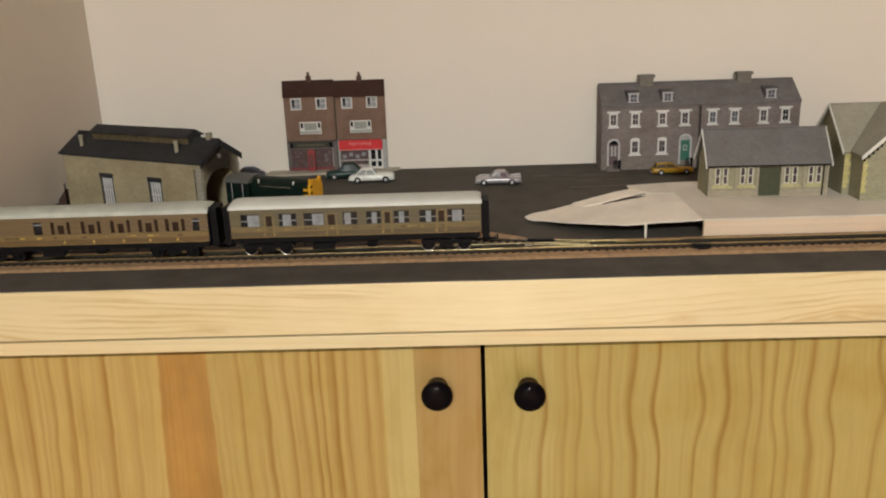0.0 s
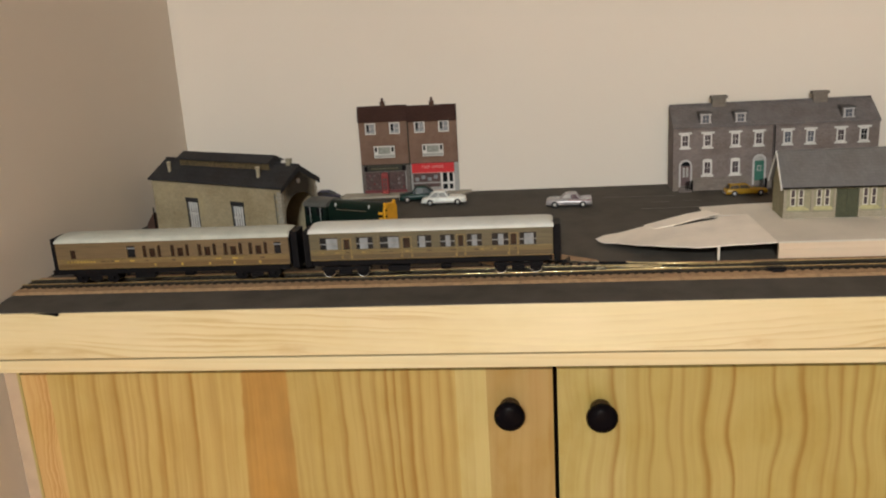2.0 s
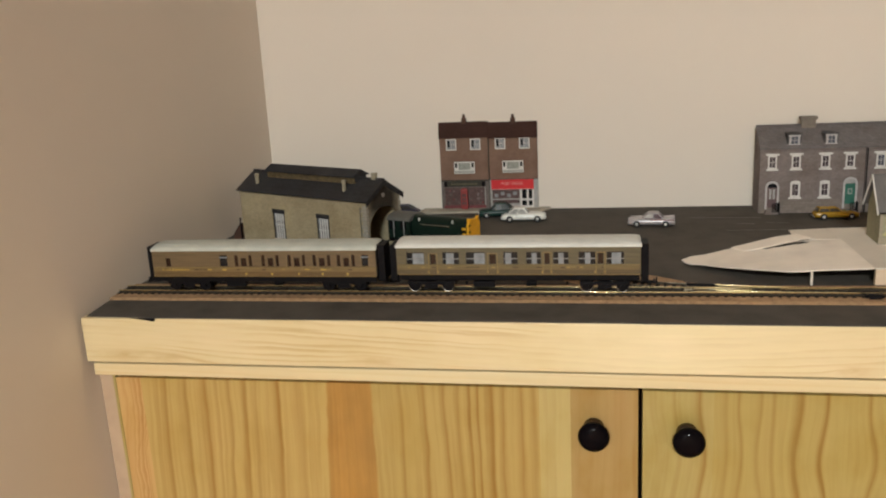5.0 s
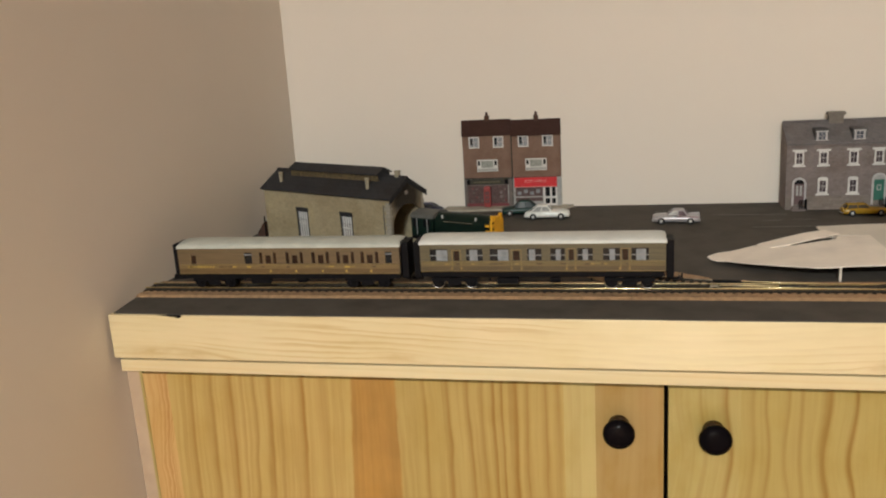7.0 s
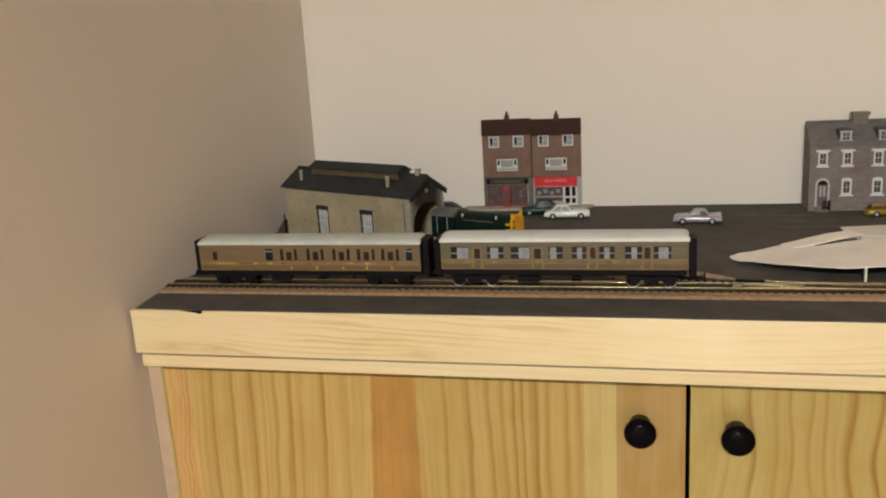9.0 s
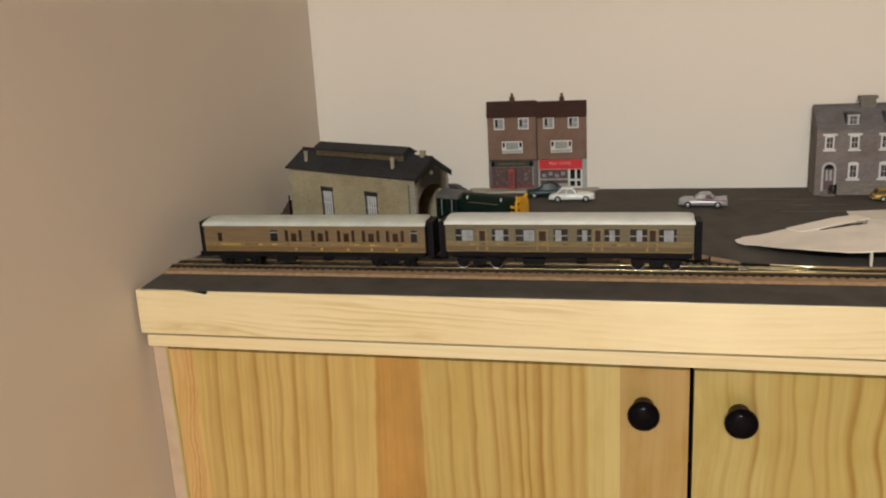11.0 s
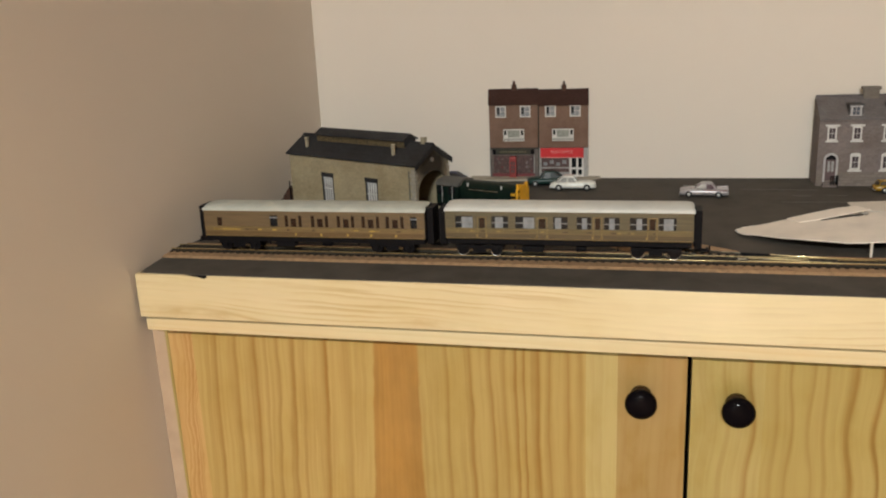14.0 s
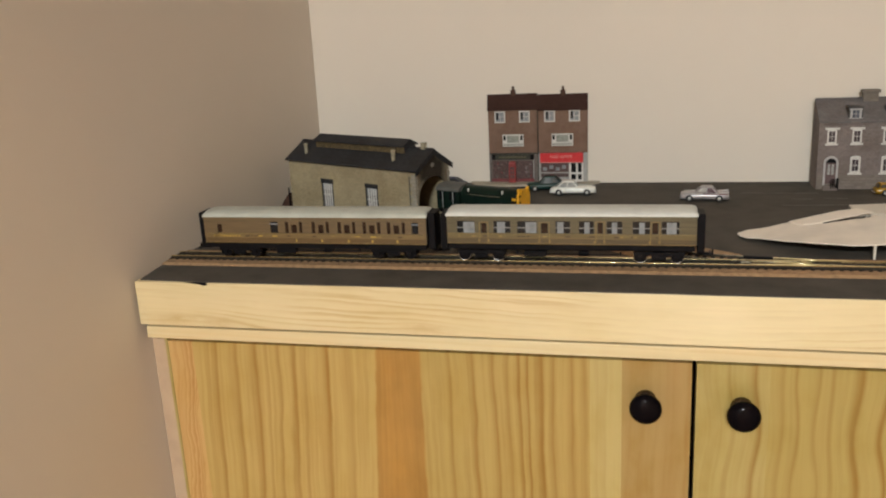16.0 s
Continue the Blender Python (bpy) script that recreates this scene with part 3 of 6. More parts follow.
M_STATION_SLATE = masonry("station_slate", (0.168, 0.162, 0.160), (0.136, 0.131, 0.131), (0.114, 0.110, 0.111), 0.0040, 0.0028)
M_STATION_SLATE_GREEN = masonry("olive_slate", (0.320, 0.300, 0.244), (0.266, 0.252, 0.202), (0.222, 0.210, 0.168), 0.0040, 0.0028)
M_CREAM = plain("cream_sash_paint", (0.54, 0.515, 0.42), 0.6, vary=0.12, scale=250, relief=0.05)
M_PILASTER = masonry("beige_grey_stone", (0.375, 0.335, 0.262), (0.300, 0.268, 0.205), (0.25, 0.225, 0.17), 0.0050, 0.0026)
M_SILL = plain("buff_sill_stone", (0.425, 0.390, 0.205), 0.8, vary=0.12, scale=200, relief=0.1)
M_YELLOW_STONE = plain("yellow_stone_dressing", (0.50, 0.44, 0.185), 0.8, vary=0.12, scale=200, relief=0.1)
M_DARK_GREEN = plain("dark_green_boards", (0.052, 0.058, 0.028), 0.6, vary=0.15, scale=200, relief=0.1)
M_GREEN_DOOR = plain("teal_green_door_paint", (0.028, 0.140, 0.100), 0.45, vary=0.1, relief=0.0)
M_BROWN_DOOR = plain("mauve_brown_door_paint", (0.12, 0.075, 0.075), 0.5, vary=0.1, relief=0.0)
M_RED = plain("red_sign_paint", (0.60, 0.018, 0.024), 0.45, vary=0.06, relief=0.0)
M_BOX_RED = plain("dull_phone_box_red", (0.27, 0.034, 0.032), 0.5, vary=0.12, relief=0.0)
M_RED_DULL = plain("dull_red_print", (0.165, 0.036, 0.038), 0.55, vary=0.12, relief=0.0)
M_PINK = plain("pink_white_lettering", (0.70, 0.36, 0.33), 0.5, vary=0.05, relief=0.0)
M_SHOP_GLASS = plain("shop_window_print", (0.105, 0.062, 0.058), 0.35, vary=0.5, scale=230, fine=700, relief=0.0)
M_BRONZE = plain("dark_bronze_sign", (0.030, 0.027, 0.016), 0.5, vary=0.2, relief=0.0)
M_DULL_GOLD = plain("dull_gold_lettering", (0.13, 0.115, 0.055), 0.5, vary=0.1, relief=0.0)
M_PAVE = plain("pale_paving_card", (0.40, 0.36, 0.29), 0.85, vary=0.08, scale=80, relief=0.1)
M_STACK = plain("grey_vent_stack", (0.31, 0.275, 0.195), 0.7, vary=0.15, scale=200, relief=0.1)
M_TAN = plain("weathered_tan_board", (0.092, 0.066, 0.029), 0.8, vary=0.6, scale=70, relief=0.1)
M_RUST = plain("rust_brown", (0.070, 0.032, 0.020), 0.85, vary=0.25, scale=150, relief=0.2)
M_TYRE = plain("black_tyre", (0.012, 0.012, 0.012), 0.7, vary=0.1, relief=0.0)


# ---- building helpers ----
def thing(name, label, category, at=None, group="", kind=""):
    ob = new(name)
    ob.empty_display_size = 0.02
    if at is not None:
        ob.matrix_world = at
    return tagged(ob, label, category, group, kind)


def mesh_of(bm, mat, smooth=False):
    bmesh.ops.recalc_face_normals(bm, faces=bm.faces)
    me = bpy.data.meshes.new("mesh")
    bm.to_mesh(me)
    bm.free()
    for m in mat if isinstance(mat, (list, tuple)) else [mat]:
        me.materials.append(m)
    if smooth:
        for p in me.polygons:
            p.use_smooth = True
        me.set_sharp_from_angle(angle=radians(38))
    return me


def part(name, bm, mat, parent, label="", smooth=False):
    ob = new(name, mesh_of(bm, mat, smooth))
    ob.parent = parent
    return tagged(ob, label)


def structure(name, bm, mat, label, category):
    ob = new(name, mesh_of(bm, mat))
    return tagged(ob, label, category, kind="structure")


def box(bm, x0, x1, y0, y1, z0, z1, r=0.0):
    vs = [bm.verts.new((x, y, z)) for z in (z0, z1) for y in (y0, y1) for x in (x0, x1)]
    fs = [bm.faces.new([vs[i] for i in q]) for q in ((0, 1, 3, 2), (4, 6, 7, 5), (0, 4, 5, 1), (2, 3, 7, 6), (0, 2, 6, 4), (1, 5, 7, 3))]
    if r:
        bmesh.ops.bevel(bm, geom=list({e for f in fs for e in f.edges}), offset=r, segments=2, affect="EDGES", profile=0.5)
    return bm


def boxes(*rows, r=0.0):
    bm = bmesh.new()
    for row in rows:
        box(bm, *row, r=r)
    return bm


def pierced(x0, x1, z0, z1, holes, y0, y1):
    """One wall from y0 to y1 with square holes (x0, x1, z0, z1) through it."""
    xs = sorted({x0, x1, *[h[0] for h in holes], *[h[1] for h in holes]})
    zs = sorted({z0, z1, *[h[2] for h in holes], *[h[3] for h in holes]})
    solid = {}
    for i in range(len(xs) - 1):
        for k in range(len(zs) - 1):
            x, z = (xs[i] + xs[i + 1]) / 2, (zs[k] + zs[k + 1]) / 2
            solid[i, k] = not any(h[0] < x < h[1] and h[2] < z < h[3] for h in holes)
    bm, grid = bmesh.new(), {}

    def at(i, k, y):
        if (i, k, y) not in grid:
            grid[i, k, y] = bm.verts.new((xs[i], y, zs[k]))
        return grid[i, k, y]

    for (i, k), full in solid.items():
        if not full:
            continue
        for y in (y0, y1):
            bm.faces.new((at(i, k, y), at(i + 1, k, y), at(i + 1, k + 1, y), at(i, k + 1, y)))
        for di, dk, a, b in ((-1, 0, (0, 0), (0, 1)), (1, 0, (1, 0), (1, 1)), (0, -1, (0, 0), (1, 0)), (0, 1, (0, 1), (1, 1))):
            if not solid.get((i + di, k + dk)):
                bm.faces.new((at(i + a[0], k + a[1], y0), at(i + b[0], k + b[1], y0), at(i + b[0], k + b[1], y1), at(i + a[0], k + a[1], y1)))
    return bm


def slab(pts, put, t0, t1, bm=None):
    """A flat outline given thickness; put(u, v, t) gives the place."""
    bm = bm or bmesh.new()
    a = [bm.verts.new(put(u, v, t0)) for u, v in pts]
    b = [bm.verts.new(put(u, v, t1)) for u, v in pts]
    bm.faces.new(a)
    bm.faces.new(b[::-1])
    for i in range(len(pts)):
        j = (i + 1) % len(pts)
        bm.faces.new((a[j], a[i], b[i], b[j]))
    return bm


def front(u, v, t):
    return (u, t, v)


def side(u, v, t):
    return (t, u, v)


def flat(u, v, t):
    return (u, v, t)


def loft(sections, bm=None, cap=True):
    bm = bm or bmesh.new()
    rings = [[bm.verts.new(p) for p in s] for s in sections]
    n = len(rings[0])
    for a, b in zip(rings, rings[1:]):
        for i in range(n):
            bm.faces.new((a[i], a[(i + 1) % n], b[(i + 1) % n], b[i]))
    if cap:
        bm.faces.new(rings[0][::-1])
        bm.faces.new(rings[-1])
    return bm


def turned(profile, seg=20, put=lambda r, h, a: (r * math.cos(a), r * math.sin(a), h), bm=None):
    """A lathe shape from (radius, height) pairs."""
    rings = [[put(r, h, 2 * math.pi * i / seg) for i in range(seg)] for r, h in profile]
    return loft(rings, bm)


def rod(a, b, r, seg=8, bm=None):
    a, b = Vector(a), Vector(b)
    q = (b - a).to_track_quat("Z", "Y")
    ring = [q @ Vector((r * math.cos(2 * math.pi * i / seg), r * math.sin(2 * math.pi * i / seg), 0)) for i in range(seg)]
    return loft([[a + p for p in ring], [b + p for p in ring]], bm)


def wheel_disc(x, y0, y1, z, r, seg=18, bm=None):
    return rod((x, y0, z), (x, y1, z), r, seg, bm)


def each(name, mat, parent, *rows, label="", r=0.0):
    """One part for each block."""
    return [part(name, boxes(row, r=r), mat, parent, label) for row in rows]


# ---- the room ----
BACK, BOARD = 1.080, 0.850


def left_wall(y):
    return -0.5145 - 0.0260 * (BACK - y)


# floor, ceiling, right and front walls are unseen and shape the bounce
structure("floor", boxes((-0.9, 3.3, -4.3, 1.2, -0.05, 0.0)), M_FLOOR_TINT, "unseen floor, coloured warm to tint the bounced light", "floor")
structure("ceiling", boxes((-0.9, 3.3, -4.3, 1.2, 2.4, 2.5)), M_CEIL, "unseen ceiling, toned down to cut the bounced light", "ceiling")
structure("wall_back", boxes((-0.9, 3.3, BACK, 1.2, 0.0, 2.4)), M_WALL, "plain cream painted wall behind the layout", "wall")
structure("wall_left", slab([(left_wall(BACK - 0.0005), BACK - 0.0005), (-0.9, BACK - 0.0005), (-0.9, -4.2), (left_wall(-4.2), -4.2)], flat, 0.0, 2.4), M_WALL, "plain cream painted side wall in shade", "wall")
structure("wall_right", boxes((3.2, 3.3, -4.2, BACK - 0.001, 0.0, 2.4)), M_WALL_WARM, "unseen wall, coloured warm to tint the bounced light", "wall")
structure("wall_front", boxes((-0.9, 3.2, -4.3, -4.2, 0.0, 2.4)), M_WALL_WARM, "unseen wall, coloured warm to tint the bounced light", "wall")

# ---- the cupboard under the layout ----
DOOR_Y = 0.5605
cupboard = thing("cupboard", "varnished pine cupboard with two doors and round black knobs", "cupboard", pose(0, 0.80, 0))
CY = 0.80


def cup(*rows, r=0.0):
    return boxes(*[(a, b, c - CY, d - CY, e, f) for a, b, c, d, e, f in rows], r=r)


part("side_panel", cup((-0.5025, -0.4855, 0.5795, 1.06, 0.0, 0.786), r=0.001), M_STAVES["striped"], cupboard)
part("side_panel", cup((0.569, 0.586, 0.580, 1.06, 0.0, 0.786), r=0.001), M_STAVES["striped"], cupboard)
part("back_panel", cup((-0.485, 0.568, 1.05, 1.058, 0.06, 0.786)), M_DARK_GAP, cupboard)
part("shelf", cup((-0.485, 0.568, 0.584, 1.049, 0.40, 0.418)), M_DARK_GAP, cupboard)
part("stile", cup((-0.5035, -0.5003, DOOR_Y + 0.0006, 0.5790, 0.0, 0.7842), r=0.0006), M_STAVES["pale"], cupboard, "narrow pale filler strip")
part("stile", cup((0.5605, 0.5865, DOOR_Y + 0.0012, 0.5795, 0.0, 0.7842), r=0.0008), M_STAVES["striped"], cupboard)
# strip added so that the gap by the wall doesn't look dark
part("added_gap_strip", cup((left_wall(0.575) + 0.0006, -0.5038, 0.5745, 0.5785, 0.0, 0.7842)), M_FILLER, cupboard, "added tan strip closing the gap to the wall")
for edges, mats in (((-0.4992, -0.4712, -0.2470, -0.0550, -0.0253, 0.0378), ("curly", "wavy", "striped", "sapwood", "pinkish")), ((0.0420, 0.1060, 0.3065, 0.5595), ("pale", "oval", "oval_wide"))):
    door = part("door", cup((edges[0], edges[-1], DOOR_Y + 0.0150, DOOR_Y + 0.0175, 0.045, 0.7842)), M_STAVES["striped"], cupboard)
    for a, b, k in zip(edges, edges[1:], mats):
        part("stave", cup((a, b - 0.00001, DOOR_Y, DOOR_Y + 0.0149, 0.045, 0.7808)), M_STAVES[k], door)
for x, z in ((-0.0035, 0.7422), (0.0822, 0.7399)):
    out = lambda r, h, a, x=x, z=z: (x + r * math.cos(a), DOOR_Y - CY - h, z + r * math.sin(a))
    prof = [(0.0002, 0.0275), (0.0050, 0.0273), (0.0095, 0.0264), (0.0130, 0.0245), (0.0147, 0.0217), (0.0148, 0.0193), (0.0136, 0.0170), (0.0108, 0.0155), (0.0080, 0.0145), (0.0064, 0.0130)]
    knob = part("knob", turned(prof, 32, out), M_KNOB, cupboard, "glossy black round knob", True)
    part("knob_base", turned([(0.0060, 0.0146), (0.0058, 0.0115), (0.0062, 0.0090), (0.0070, 0.0066), (0.0082, 0.0048), (0.0093, 0.0034), (0.0100, 0.0018), (0.0101, 0.0002)], 28, out), M_CHROME, knob, "dark chrome stem", True)

# ---- the baseboard on top ----
baseboard = thing("baseboard", "pale pine baseboard with a deep front rail on the cupboard", "baseboard", pose(0, 0.80, 0.80))


def base(*rows, r=0.0):
    return boxes(*[(a, b, c - 0.80, d - 0.80, e - 0.80, f - 0.80) for a, b, c, d, e, f in rows], r=r)


def rows_on(put_z):
    return lambda u, v, t: (u, v - 0.80, t - put_z)


part("deck_board", slab([(left_wall(0.572) + 0.004, 0.572), (0.62, 0.572), (0.62, 1.076), (left_wall(1.076) + 0.004, 1.076)], rows_on(0.80), 0.831, 0.8488), M_PLY, baseboard)
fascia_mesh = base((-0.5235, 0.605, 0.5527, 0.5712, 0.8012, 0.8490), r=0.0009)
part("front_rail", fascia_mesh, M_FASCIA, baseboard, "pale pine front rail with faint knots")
part("moulding", base((-0.5190, 0.602, 0.5552, 0.5745, 0.7855, 0.7984), r=0.0008), M_STRIP, baseboard, "thin pale pine strip below the rail")
part("frame_bar", base((-0.515, 0.60, 0.576, 0.594, 0.7870, 0.8305), (-0.515, 0.60, 1.04, 1.058, 0.7870, 0.8305)), M_PLY, baseboard)

# charcoal sheet laid on the board, its front edge cut by hand
pts = [(left_wall(1.0793) + 0.0006, 1.0793), (left_wall(0.62) + 0.0008, 0.62), (-0.5245, 0.600), (-0.5190, 0.5570), (-0.495, 0.5562), (-0.462, 0.5556), (-0.4405, 0.5530)]
x = -0.437
while x < 0.60:
    pts.append((x, (0.5543 if x < 0.036 else 0.5530) + 0.0006 * noise.noise(Vector((x * 14, 3.1, 0))) + 0.0003 * noise.noise(Vector((x * 70, 0, 0)))))
    x += 0.02
pts += [(0.6185, 0.5537), (0.6185, 1.0793)]
sheet = new("ground_sheet", mesh_of(slab(pts, flat, 0.8491, BOARD), M_SHEET))
tagged(sheet, "charcoal felt sheet covering the baseboard as tarmac", "ground sheet", kind="structure")
chalk = [((0.165, 0.9205), (0.246, 0.9230), 0.0016), ((0.184, 0.9595), (0.207, 0.9590), 0.0022), ((0.2215, 0.9640), (0.250, 0.9610), 0.0014), ((0.122, 1.0000), (0.221, 0.9960), 0.0020)]
for (ua, va), (ub, vb), w in chalk:
    n = 9
    line = [(ua + (ub - ua) * i / n, va + (vb - va) * i / n + 0.0006 * math.sin(9 * i + ua * 90), w * (0.35 + 0.65 * abs(math.sin(4.3 * i + ub * 70)))) for i in range(n + 1)]
    part("chalk_scuff", slab([(u, v - h / 2) for u, v, h in line] + [(u, v + h / 2) for u, v, h in line[::-1]], flat, BOARD + 0.00002, BOARD + 0.00012), M_SCUFF, sheet, "faint pale scuff line")
tear = slab([(-0.466, 0.8497), (-0.4405, 0.8497), (-0.4395, 0.8475), (-0.4425, 0.8462), (-0.448, 0.8476)], front, 0.5519, 0.5526)
tagged(new("sheet_offcut", mesh_of(tear, M_BLACK)), "torn black sliver of felt hanging over the front rail", "felt sliver")

# cork strips
RAIL = 0.8555
TRACK_Y = 0.6400


def cork_strip(line, half, top, name, label):
    """Cork underlay, laid as two halves with bevelled shoulders."""
    strip = thing(name, label, "cork strip")
    for prof in ([(-half - 0.004, BOARD), (-half, top), (-0.0002, top), (-0.0002, BOARD)], [(0.0002, BOARD), (0.0002, top), (half, top), (half + 0.004, BOARD)]):
        part("cork_half", loft([[(x + nx * u, y + ny * u, z) for u, z in prof] for (x, y), (nx, ny) in line]), M_CORK, strip)
    return strip


CORK = 0.8520
main_line = [((x, TRACK_Y), (0.0, 1.0)) for x in (-0.5265, -0.3, 0.0, 0.3, 0.612)]
cork_strip(main_line, 0.0260, CORK, "cork_underlay", "brown cork underlay strip beneath the main track")

TOE, R_TURN = 0.250, 0.900


def branch(s):
    """Place and normal on the branch, s metres from the toe: a wide arc, a bend, then straight to the shed."""
    if s < 0.2:
        a = s / R_TURN
        p, d = Vector((TOE - R_TURN * math.sin(a), TRACK_Y + R_TURN * (1 - math.cos(a)))), Vector((-math.cos(a), math.sin(a)))
    elif s < 0.33:
        a, b, f = 0.2 / R_TURN, radians(22.5), (s - 0.2) / 0.13
        p0, p1 = Vector((TOE - R_TURN * math.sin(a), TRACK_Y + R_TURN * (1 - math.cos(a)))), Vector((-0.0560, 0.7357))
        d0, d1 = Vector((-math.cos(a), math.sin(a))) * 0.13, Vector((-math.cos(b), math.sin(b))) * 0.13
        p = p0 * (2 * f ** 3 - 3 * f ** 2 + 1) + d0 * (f ** 3 - 2 * f ** 2 + f) + p1 * (3 * f ** 2 - 2 * f ** 3) + d1 * (f ** 3 - f ** 2)
        d = (p0 * (6 * f * f - 6 * f) + d0 * (3 * f * f - 4 * f + 1) + p1 * (6 * f - 6 * f * f) + d1 * (3 * f * f - 2 * f)).normalized()
    else:
        d = Vector((-math.cos(radians(22.5)), math.sin(radians(22.5))))
        p = Vector((-0.0560, 0.7357)) + d * (s - 0.33)
    return p, Vector((-d.y, d.x))


def branch_line(s0, s1, n, off=0.0):
    out = []
    for i in range(n + 1):
        p, nrm = branch(s0 + (s1 - s0) * i / n)
        out.append(((p.x + nrm.x * off, p.y + nrm.y * off), (nrm.x, nrm.y)))
    return out


cork_strip(branch_line(0.130, 0.500, 30), 0.0240, CORK - 0.0004, "cork_underlay", "brown cork underlay strip beneath the siding track")


def rail_bar(points, name, parent, top=RAIL, metal=None):
    """A flat-bottomed rail along points of (place, normal): a dull foot and web with a bright head."""
    foot = [(0.0012, -0.0026), (0.0012, -0.0021), (0.0005, -0.0018), (0.0005, -0.0009)]
    head = [(0.0008, -0.0009), (0.0008, -0.0004)] + [(0.0006 + 0.0002 * math.cos(k), -0.0002 + 0.0002 * math.sin(k)) for k in [radians(18 * i) for i in range(6)]]

    def swept(half_prof):
        prof = [(u, top + h) for u, h in half_prof + [(-u, h) for u, h in half_prof[::-1]]]
        return loft([[(x + nx * u, y + ny * u, z) for u, z in prof] for (x, y), (nx, ny) in points])

    bar = part(name, swept(foot), M_RAIL_FOOT, parent, "dull rail foot and web", True)
    part("rail_head", swept(head), metal or M_RAIL, bar, "tarnished rail head" if metal else "bright nickel silver rail head", True)
    return bar


main_track = thing("railway_track", "straight model railway track with bright rails and black sleepers", "track")
for s in (-0.00825, 0.00825):
    rail_bar([((x, TRACK_Y + s), (0.0, 1.0)) for x in (-0.5270, 0.20, 0.610)], "rail", main_track)
tie = mesh_of(boxes((-0.0017, 0.0017, -0.0140, 0.0140, 0.8515, 0.8532), r=0.0003), M_SLEEPER)
x = -0.5245
while x < 0.605:
    ob = new("sleeper", tie)
    ob.parent, ob.location = main_track, (x, TRACK_Y, 0)
    x += 0.0083
siding = thing("railway_track", "curved branch of the points with bright rails", "track")
for k in (-0.00825, 0.00825):
    rail_bar(branch_line(0.012, 0.134, 24, k), "rail", siding, RAIL - 0.0003)
    rail_bar(branch_line(0.1345, 0.333, 36, k), "rail", siding, RAIL - 0.0003, M_RAIL_DULL)
tie2 = mesh_of(boxes((-0.0017, 0.0017, -0.0140, 0.0140, 0.8513, 0.8530), r=0.0003), M_SLEEPER)


def lay_sleepers(track, s, end):
    while s < end:
        p, n = branch(s)
        ob = new("sleeper", tie2)
        ob.parent, ob.location, ob.rotation_euler = track, (p.x, p.y, 0), (0, 0, math.atan2(n.y, n.x) + math.pi / 2)
        s += 0.0083


lay_sleepers(siding, 0.10, 0.332)
for y0, y1 in ((-0.0110, -0.0060), (0.0060, 0.0106)):
    part("sleeper_web", boxes((-0.5245, 0.605, TRACK_Y + y0, TRACK_Y + y1, 0.8516, 0.8527)), M_SLEEPER, main_track)
part("track_bed", boxes((-0.5245, 0.605, TRACK_Y - 0.0075, TRACK_Y + 0.0138, 0.8517, 0.8525)), M_BED, main_track, "bed between the rails, coloured dark for the coaches' shade")
# straight road under the shunter
shed_road = thing("railway_track", "short straight track into the engine shed", "track")
for k in (-0.00825, 0.00825):
    rail_bar(branch_line(0.334, 0.636, 2, k), "rail", shed_road, RAIL - 0.0003)
lay_sleepers(shed_road, 0.338, 0.636)
# point blades, check rails and frog
for row in (((0.095, 0.6430), (0.150, 0.6432)), ((0.095, 0.6350), (0.150, 0.6345))):
    rail_bar([(p, (0.0, 1.0)) for p in row], "check_rail", main_track, RAIL - 0.0003)
for row in (((0.176, 0.6445), (0.240, 0.6462)), ((0.170, 0.6340), (0.234, 0.6328))):
    rail_bar([(p, (0.0, 1.0)) for p in row], "switch_rail", siding, RAIL - 0.0002)
part("frog", slab([(0.086, 0.6500), (0.122, 0.6496), (0.150, 0.6486), (0.122, 0.6468), (0.086, 0.6440)], flat, 0.8526, 0.8548), M_STACK, siding, "grey plastic frog")
part("point_web", slab([(0.085, 0.6600), (0.150, 0.6545), (0.215, 0.6510), (0.230, 0.6490), (0.230, 0.6330), (0.085, 0.6330)], flat, 0.8519, 0.8528), M_POINT_WEB, siding, "grey plastic web of the points")
part("guard_block", slab([(0.0895, 0.6640), (0.1165, 0.6605), (0.1165, 0.6570), (0.0895, 0.6605)], flat, 0.8531, 0.8557), M_BLACK, siding, "black plastic guard block")
part("tie_bar", boxes((0.1485, 0.1520, 0.6330, 0.6560, 0.8529, 0.8542)), M_BLACK, siding)
wedge = slab([(0.005, 0.745), (0.048, 0.7110), (0.068, 0.6980), (0.0890, 0.6835), (0.0890, 0.6720), (0.005, 0.680)], flat, BOARD + 0.0001, 0.8513)
tagged(new("cork_offcut", mesh_of(wedge, M_CORK)), "loose brown cork offcut beside the points", "cork strip")
clip = new("power_clip", mesh_of(boxes((0.248, 0.265, 0.6240, 0.6300, 0.8521, 0.8558), (0.251, 0.262, 0.6205, 0.6240, 0.8521, 0.8540), r=0.0006), M_BLACK))
tagged(clip, "small black plastic power clip beside the rail", "power clip")


